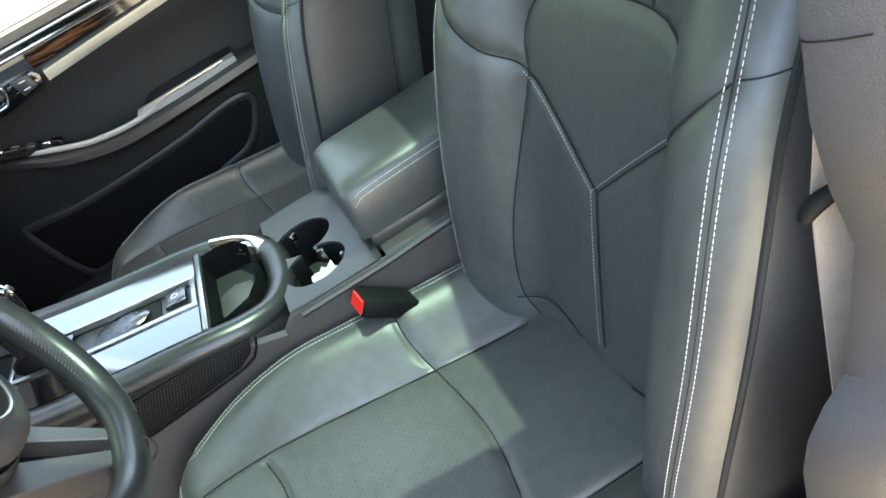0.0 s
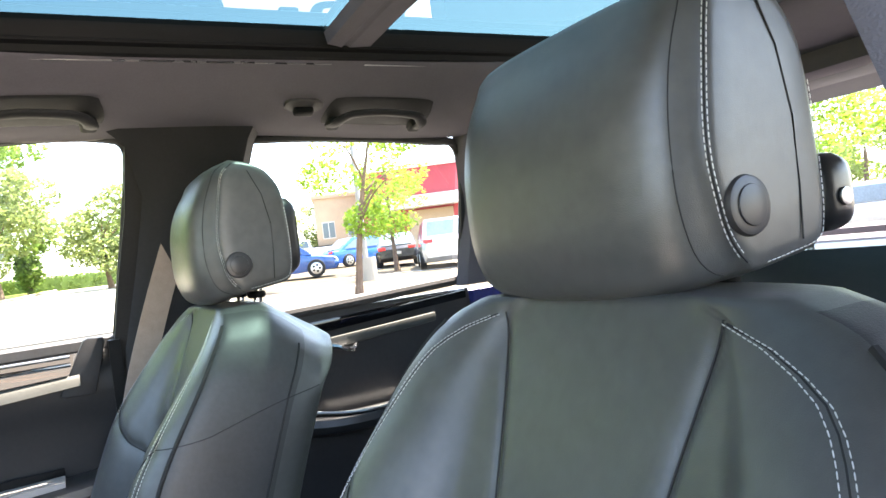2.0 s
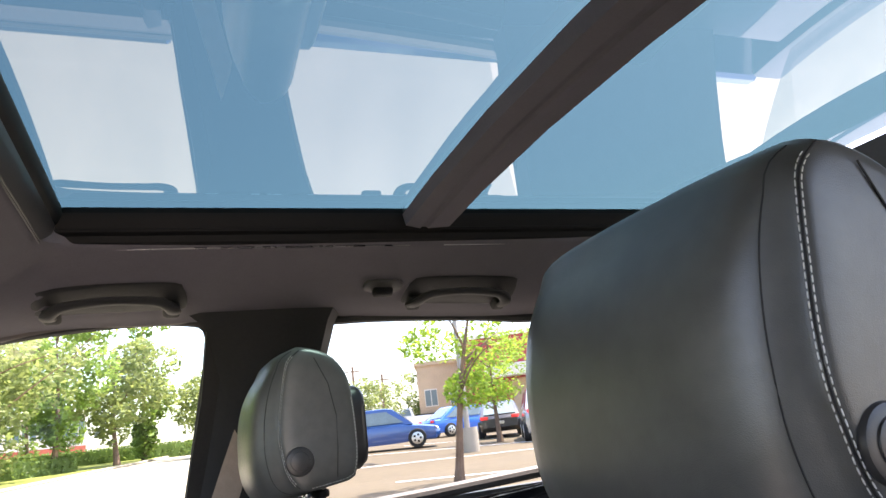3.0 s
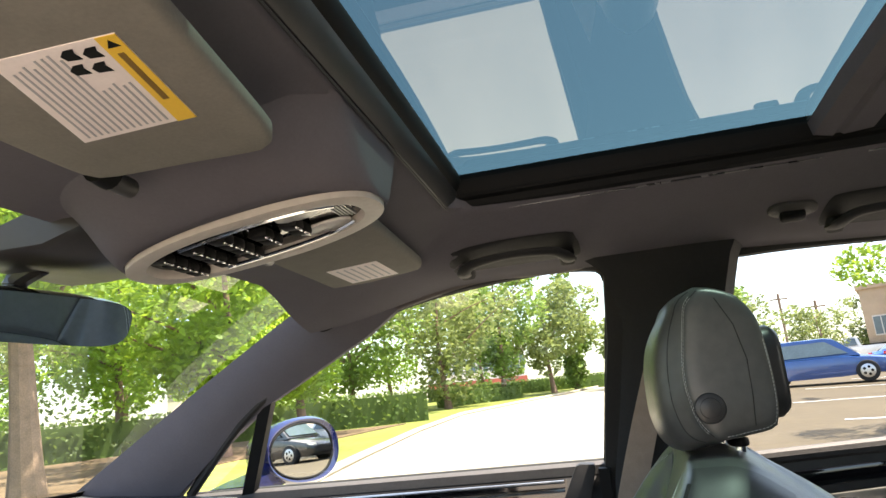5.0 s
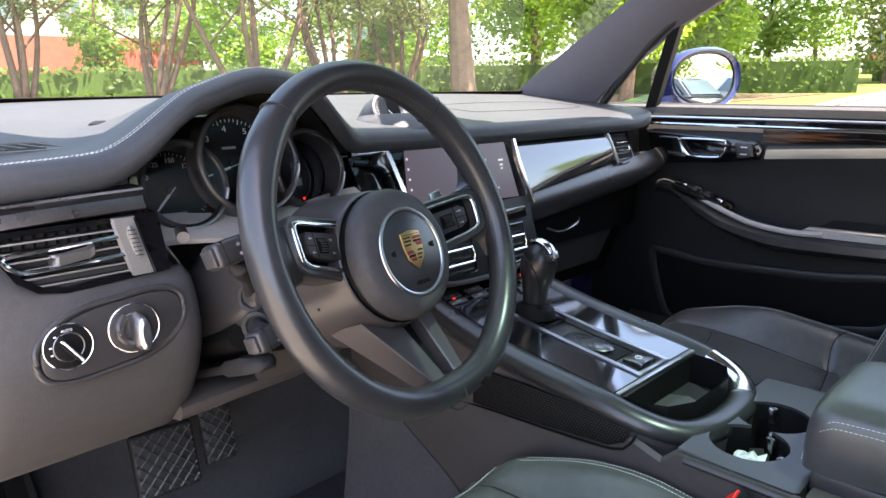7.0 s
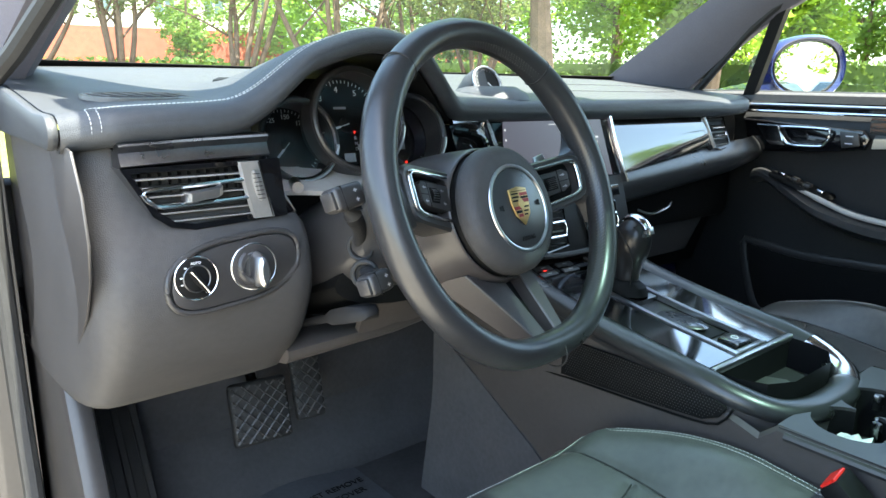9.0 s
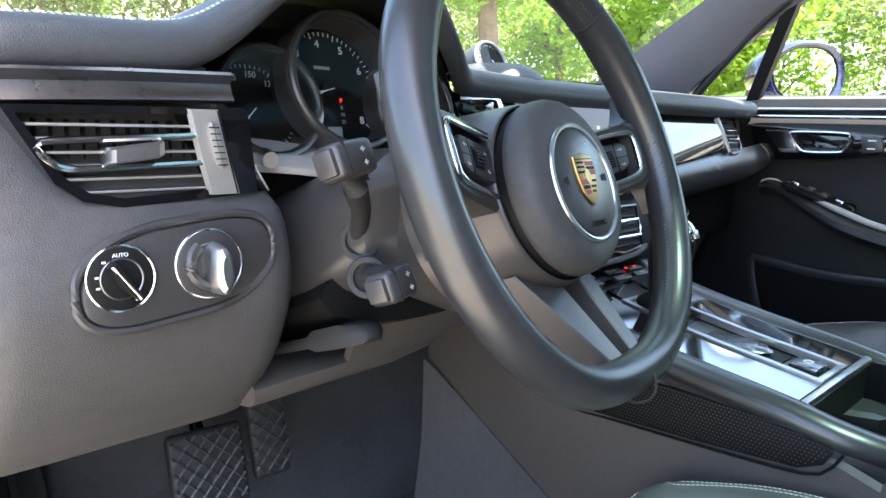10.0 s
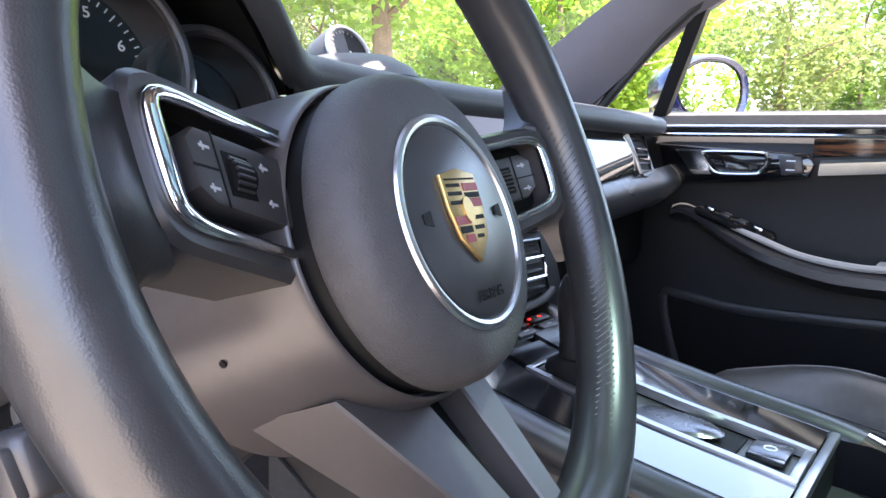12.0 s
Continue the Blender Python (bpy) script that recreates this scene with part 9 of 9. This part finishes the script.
def hedge(label, pts, h, w, seed):
    """A clipped hedge: a leafy block with an uneven skin."""
    rng = random.Random(seed)
    hd = thing("hedge", label, "hedge", "hedges", at=pts[0])
    core, verts, faces = [], [], []
    for a, b in zip(pts, pts[1:]):
        d = (b - a)
        side = Vector((-d.y, d.x, 0)).normalized() * w / 2 * 0.8
        core.append(loft([[p + side, p + side + Vector((0, 0, h * 0.93)), p - side + Vector((0, 0, h * 0.93)), p - side] for p in (a, b)]))
        for _ in range(int(d.length * 130)):
            t = rng.random()
            k = rng.random()
            p = a.lerp(b, t)
            if k < 0.72:
                q = p + side * 1.2 * (1 if rng.random() < 0.5 else -1) + Vector((0, 0, rng.random() * h))
            else:
                q = p + side * rng.uniform(-1.2, 1.2) + Vector((0, 0, h * rng.uniform(0.93, 1.05)))
            u = Vector((rng.gauss(0, 1), rng.gauss(0, 1), rng.gauss(0, 1))).normalized()
            v = u.cross(Vector((rng.gauss(0, 1), rng.gauss(0, 1), rng.gauss(0, 1)))).normalized()
            s = rng.uniform(0.05, 0.11)
            o = len(verts)
            verts += [q - u * s, q + v * s * 0.6, q + u * s, q - v * s * 0.6]
            faces.append((o, o + 1, o + 2, o + 3))
    part("core", merge(*core), LEAF_H, hd)
    me = bpy.data.meshes.new("foliage")
    me.from_pydata([tuple(v) for v in verts], [], faces)
    me.materials.append(LEAF_H)
    ob = new("foliage", me)
    ob.parent = hd
    ob.matrix_parent_inverse = Matrix.Translation(pts[0]).inverted()
    tagged(ob, kind="stuff")
    return hd


hedge("long clipped green hedge across the lawn", [out(a, d) for a, d in ((-6, 20), (10, 20), (22, 20.5), (34, 21), (45, 21), (55, 21.5), (66, 22.5), (75.5, 23.5))], 1.05, 1.0, 5)
hedge("distant clipped hedge along the road", [out(a, d) for a, d in ((76, 44), (84, 46), (92, 50), (98, 54))], 0.9, 0.9, 6)
hedge("dark clipped hedge beyond the trees", [out(a, d) for a, d in ((77, 33), (83, 37))], 0.8, 0.9, 7)
bed = tagged(part("planting_bed", slab([out(a, d) + Vector((0, 0, 0.10)) for a, d in ((-6, 12), (15, 12.5), (35, 11.5), (50, 12), (66, 17), (74, 22), (55, 21), (30, 20), (-6, 19))], (0, 0, 1), 0.03), EARTH), "brown mulch bed under the trees", "mulch", kind="structure")

# buildings
def building(label, az0, az1, d, h, wall, base, rows, cols, seed, roof=RENDERW, base_h=1.2):
    a, b = out(az0, d), out(az1, d)
    bl = thing("building", label, "building", "buildings", at=a)
    w = (b - a)
    w.z = 0
    L = w.length
    w.normalize()
    nrm = Vector((w.y, -w.x, 0))
    if nrm.dot(a) > 0:
        nrm = -nrm
    z0 = min(a.z, b.z) - 0.5

    def B(s, z, k=0.0):
        return Vector((a.x, a.y, z0)) + w * s + nrm * k + Vector((0, 0, z))
    part("wall", slab([B(0, 0), B(L, 0), B(L, h), B(0, h)], -nrm, 8), wall, bl)
    part("plinth", slab([B(0, 0, 0.05), B(L, 0, 0.05), B(L, base_h + 0.5, 0.05), B(0, base_h + 0.5, 0.05)], -nrm, 0.06), base, bl)
    part("roof", slab([B(-0.2, h, 0.2), B(L + 0.2, h, 0.2), B(L + 0.2, h + 0.35, 0.2), B(-0.2, h + 0.35, 0.2)], -nrm, 8.4), roof, bl)
    for i in range(cols):
        for j in range(rows):
            s, z = L * (i + 0.5) / cols, base_h + 1.2 + 3.0 * j
            if z + 1.6 > h:
                continue
            wdw = part("window", slab([B(s - 0.6, z, 0.06), B(s + 0.6, z, 0.06), B(s + 0.6, z + 1.6, 0.06), B(s - 0.6, z + 1.6, 0.06)], -nrm, 0.1), RENDERW, bl)
            for e in (-1, 1):
                part("pane", slab([B(s + e * 0.29 - 0.25, z + 0.1, 0.08), B(s + e * 0.29 + 0.25, z + 0.1, 0.08), B(s + e * 0.29 + 0.25, z + 1.5, 0.08), B(s + e * 0.29 - 0.25, z + 1.5, 0.08)], -nrm, 0.03), PANEGLASS, wdw)
    return bl, B, L


building("cream and red brick apartment building behind the hedge", 3, 27, 46, 11, RENDERW, BRICK, 3, 7, 1, RENDERW, 3.0)
building("low red brick building behind the trees", 38, 44, 48, 4.2, BRICK, BRICK, 1, 3, 2)
building("white low building behind the trees", 56, 60.5, 44, 4.5, RENDERW, RENDERW, 1, 3, 3)
building("low white building beyond the far hedge", 76, 84, 75, 4.5, RENDERW, BRICK, 1, 8, 5)
rb, B, L = building("dark red shop building with a white canopy across the lot", 112.5, 128, 62, 8.2, REDWALL, REDWALL, 0, 0, 4)
part("canopy", slab([B(2, 4.6, 2.2), B(L, 4.6, 2.2), B(L, 5.6, 2.2), B(2, 5.6, 2.2)], Vector((0, 0, 0)) + (B(0, 0, -1) - B(0, 0, 0)), 2.2), RENDERW, rb, "white canopy")
part("timber_panel", slab([B(4, 0.6, 0.1), B(8, 0.6, 0.1), B(8, 4.4, 0.1), B(4, 4.4, 0.1)], B(0, 0, -1) - B(0, 0, 0), 0.1), TAN, rb)
building("tan stone corner building across the lot", 108.6, 112.6, 66, 6.2, TAN, TAN, 1, 2, 6, TAN)


def vehicle(label, at, heading, paint, size=(4.6, 1.85, 1.6), kind="hatch"):
    """A parked car: body, glasshouse, panes, lamps and wheels."""
    L, W, H = size
    v = thing("car", label, "car", "parked cars", at=at)
    m = Matrix.Translation(at) @ pose(0, 0, 0, 0, 0, heading)

    def sec(x, w, z0, z1, bulge=1.0):
        return [m @ Vector((x, w * s, z)) for s, z in ((-0.46, z0), (-0.5 * bulge, (z0 + z1) * 0.5), (-0.47, z1 - 0.06), (-0.40, z1), (0.40, z1), (0.47, z1 - 0.06), (0.5 * bulge, (z0 + z1) * 0.5), (0.46, z0))]
    zb, zs = 0.26, H * 0.60
    part("body", loft([sec(-L / 2, W * 0.82, zb + 0.15, zs - 0.12), sec(-L / 2 + 0.12, W * 0.94, zb, zs), sec(-L * 0.25, W, zb - 0.04, zs + 0.02), sec(L * 0.15, W, zb - 0.04, zs), sec(L * 0.33, W * 0.97, zb, zs - 0.07), sec(L / 2 - 0.15, W * 0.90, zb, zs - 0.18), sec(L / 2, W * 0.72, zb + 0.12, zs - 0.32)]), paint, v)

    def cab(x, w, z):
        return [m @ Vector((x, s * w, z)) for s in (-0.5, 0.5)]
    rear = {"hatch": (-0.46, -0.36), "sedan": (-0.40, -0.22), "pickup": (-0.08, -0.04)}[kind]
    xs = [(L * rear[0], zs - 0.02, W * 0.90), (L * rear[1], H - 0.04, W * 0.74), (L * (rear[1] + 0.10), H, W * 0.72), (L * 0.06, H - 0.01, W * 0.72), (L * 0.12, H - 0.06, W * 0.74), (L * 0.28, zs - 0.03, W * 0.88)]
    prof = [(x, z, w) for x, z, w in xs]
    rings = []
    for x, z, w in prof:
        rings.append([m @ Vector((x, -w / 2, z)), m @ Vector((x, -w / 2 * 0.9, z + 0.015)), m @ Vector((x, w / 2 * 0.9, z + 0.015)), m @ Vector((x, w / 2, z)), m @ Vector((x, W * 0.44, zs - 0.05)), m @ Vector((x, -W * 0.44, zs - 0.05))])
    part("cabin", loft(rings), paint, v)
    for s in (-1, 1):
        q = [(L * (rear[0] + 0.05), zs + 0.04), (L * (rear[1] + 0.03), H - 0.12), (L * 0.07, H - 0.12), (L * 0.21, zs + 0.04)]
        wpos = [W * 0.465, W * 0.395, W * 0.395, W * 0.465]
        part("side_window", slab([m @ Vector((x, s * (w + 0.006), z)) for (x, z), w in zip(q, wpos)], m.to_3x3() @ Vector((0, s, 0)), 0.012), PANEGLASS, v)
        part("tail_lamp", slab([m @ Vector((-L / 2 + dx2, s * W * y, z)) for dx2, y, z in ((0.02, 0.42, zs - 0.14), (0.02, 0.26, zs - 0.14), (0.05, 0.26, zs - 0.02), (0.08, 0.44, zs - 0.02))], m.to_3x3() @ Vector((-1, 0, 0)), 0.03), RED, v)
        part("headlamp", slab([m @ Vector((L / 2 - dx2, s * W * y, z)) for dx2, y, z in ((0.10, 0.42, zs - 0.30), (0.02, 0.26, zs - 0.34), (0.08, 0.26, zs - 0.24), (0.20, 0.44, zs - 0.20))], m.to_3x3() @ Vector((1, 0, 0)), 0.03), LAMPLENS, v)
        for x in (-L * 0.30, L * 0.31):
            c = m @ Vector((x, s * (W / 2 - 0.10), 0.34))
            ax = m.to_3x3() @ Vector((0, s, 0))
            wh = part("wheel", disc(c - ax * 0.10, ax, 0.34, 0.22, 28, 0.03), TYRE, v)
            part("rim", disc(c + ax * 0.105, ax, 0.22, 0.03, 20, 0.01), SATIN, wh)
            for k in range(5):
                a = 2 * math.pi * k / 5
                e1 = m.to_3x3() @ Vector((math.cos(a), 0, math.sin(a)))
                part("spoke_gap", disc(c + ax * 0.136 + e1 * 0.12, ax, 0.045, 0.004, 10), DARK, wh)
    part("rear_window", slab([m @ Vector((L * (rear[0] + 0.015) - 0.01, s * W * 0.36, zs + 0.06)) for s in (-1, 1)] + [m @ Vector((L * (rear[1] - 0.02) - 0.01, s * W * 0.32, H - 0.10)) for s in (1, -1)], m.to_3x3() @ Vector((-1, 0, 0.3)), 0.012), PANEGLASS, v)
    part("windscreen", slab([m @ Vector((L * 0.265 + 0.02, s * W * 0.38, zs + 0.05)) for s in (-1, 1)] + [m @ Vector((L * 0.135 + 0.02, s * W * 0.33, H - 0.10)) for s in (1, -1)], m.to_3x3() @ Vector((1, 0, 0.6)), 0.012), PANEGLASS, v)
    if kind == "pickup":
        part("cargo_bed", rbox(-L / 2 + 0.05, -L * 0.09, -W / 2 + 0.06, W / 2 - 0.06, zs - 0.02, zs + 0.06, 0.02, 1, m), DARK, v)
    part("number_plate", rbox(-L / 2 - 0.012, -L / 2 + 0.02, -0.16, 0.16, zs - 0.34, zs - 0.22, 0.004, 1, m), RENDERW, v)
    return v


BLUE1 = shader("mid_blue_paint", (0.010, 0.06, 0.22), 0.2, 0.2, 3, 0.1, coat=1)
BLUE2 = shader("bright_blue_paint", (0.012, 0.13, 0.55), 0.2, 0.1, 3, 0.1, coat=1)
SILVER = shader("silver_paint", (0.42, 0.43, 0.45), 0.25, 0.5, 3, 0.1, coat=1)
BLACKP = shader("black_paint", (0.02, 0.02, 0.022), 0.2, 0.0, 3, 0.1, coat=1)
WHITEP = shader("white_paint", (0.7, 0.7, 0.7), 0.25, 0.0, 3, 0.05, coat=1)
vehicle("mid-blue hatchback parked across the lot", out(105.2, 27.5), -108, BLUE1, (4.5, 1.8, 1.52))
vehicle("bright blue car parked across the lot", out(112.0, 37), -80, BLUE2, (4.6, 1.8, 1.5), "sedan")
vehicle("dark sedan parked beside the silver car", out(114.8, 31), -25, BLACKP, (4.6, 1.8, 1.45), "sedan")
vehicle("silver off-road wagon parked tail-on across the lot", out(118.6, 26.5), -25, SILVER, (4.9, 1.95, 1.78))
vehicle("white pickup truck parked at the lot's far side", out(107.6, 66), 80, WHITEP, (5.6, 1.95, 1.85), "pickup")
for az, d, p, k in ((149, 24, SILVER, "sedan"), (155, 26, WHITEP, "hatch"), (162, 25, BLACKP, "sedan")):
    vehicle("parked car behind, seen through the rear window", out(az, d), 60, p, (4.6, 1.8, 1.55), k)

lp = thing("street_lamp", "grey steel lamp post on a round concrete base in the lot", "lamp post", at=out(112.1, 21.5))
b0 = out(112.1, 21.5)
part("base", tube([b0, b0 + Vector((0, 0, 0.72))], 0.30, 24), CONCRETE, lp, "round concrete base")
part("pole", tube([b0 + Vector((0, 0, 0.7)), b0 + Vector((0, 0, 7.5))], [0.085, 0.06], 12), POLE, lp)
part("lamp_head", rbox(b0.x - 0.5, b0.x + 0.5, b0.y - 0.15, b0.y + 0.15, b0.z + 7.45, b0.z + 7.6, 0.03), POLE, lp)
for az, d, h in ((103.5, 85, 7.5), (105.8, 80, 6.0)):
    p0 = out(az, d)
    up = thing("utility_pole", "thin dark utility pole beyond the lot", "utility pole", "utility poles", at=p0)
    part("pole", tube([p0, p0 + Vector((0, 0, h))], 0.14, 8), BARK, up)
    part("cross_arm", rbox(p0.x - 0.06, p0.x + 0.06, p0.y - 0.9, p0.y + 0.9, p0.z + h - 0.7, p0.z + h - 0.55, 0.01), BARK, up)
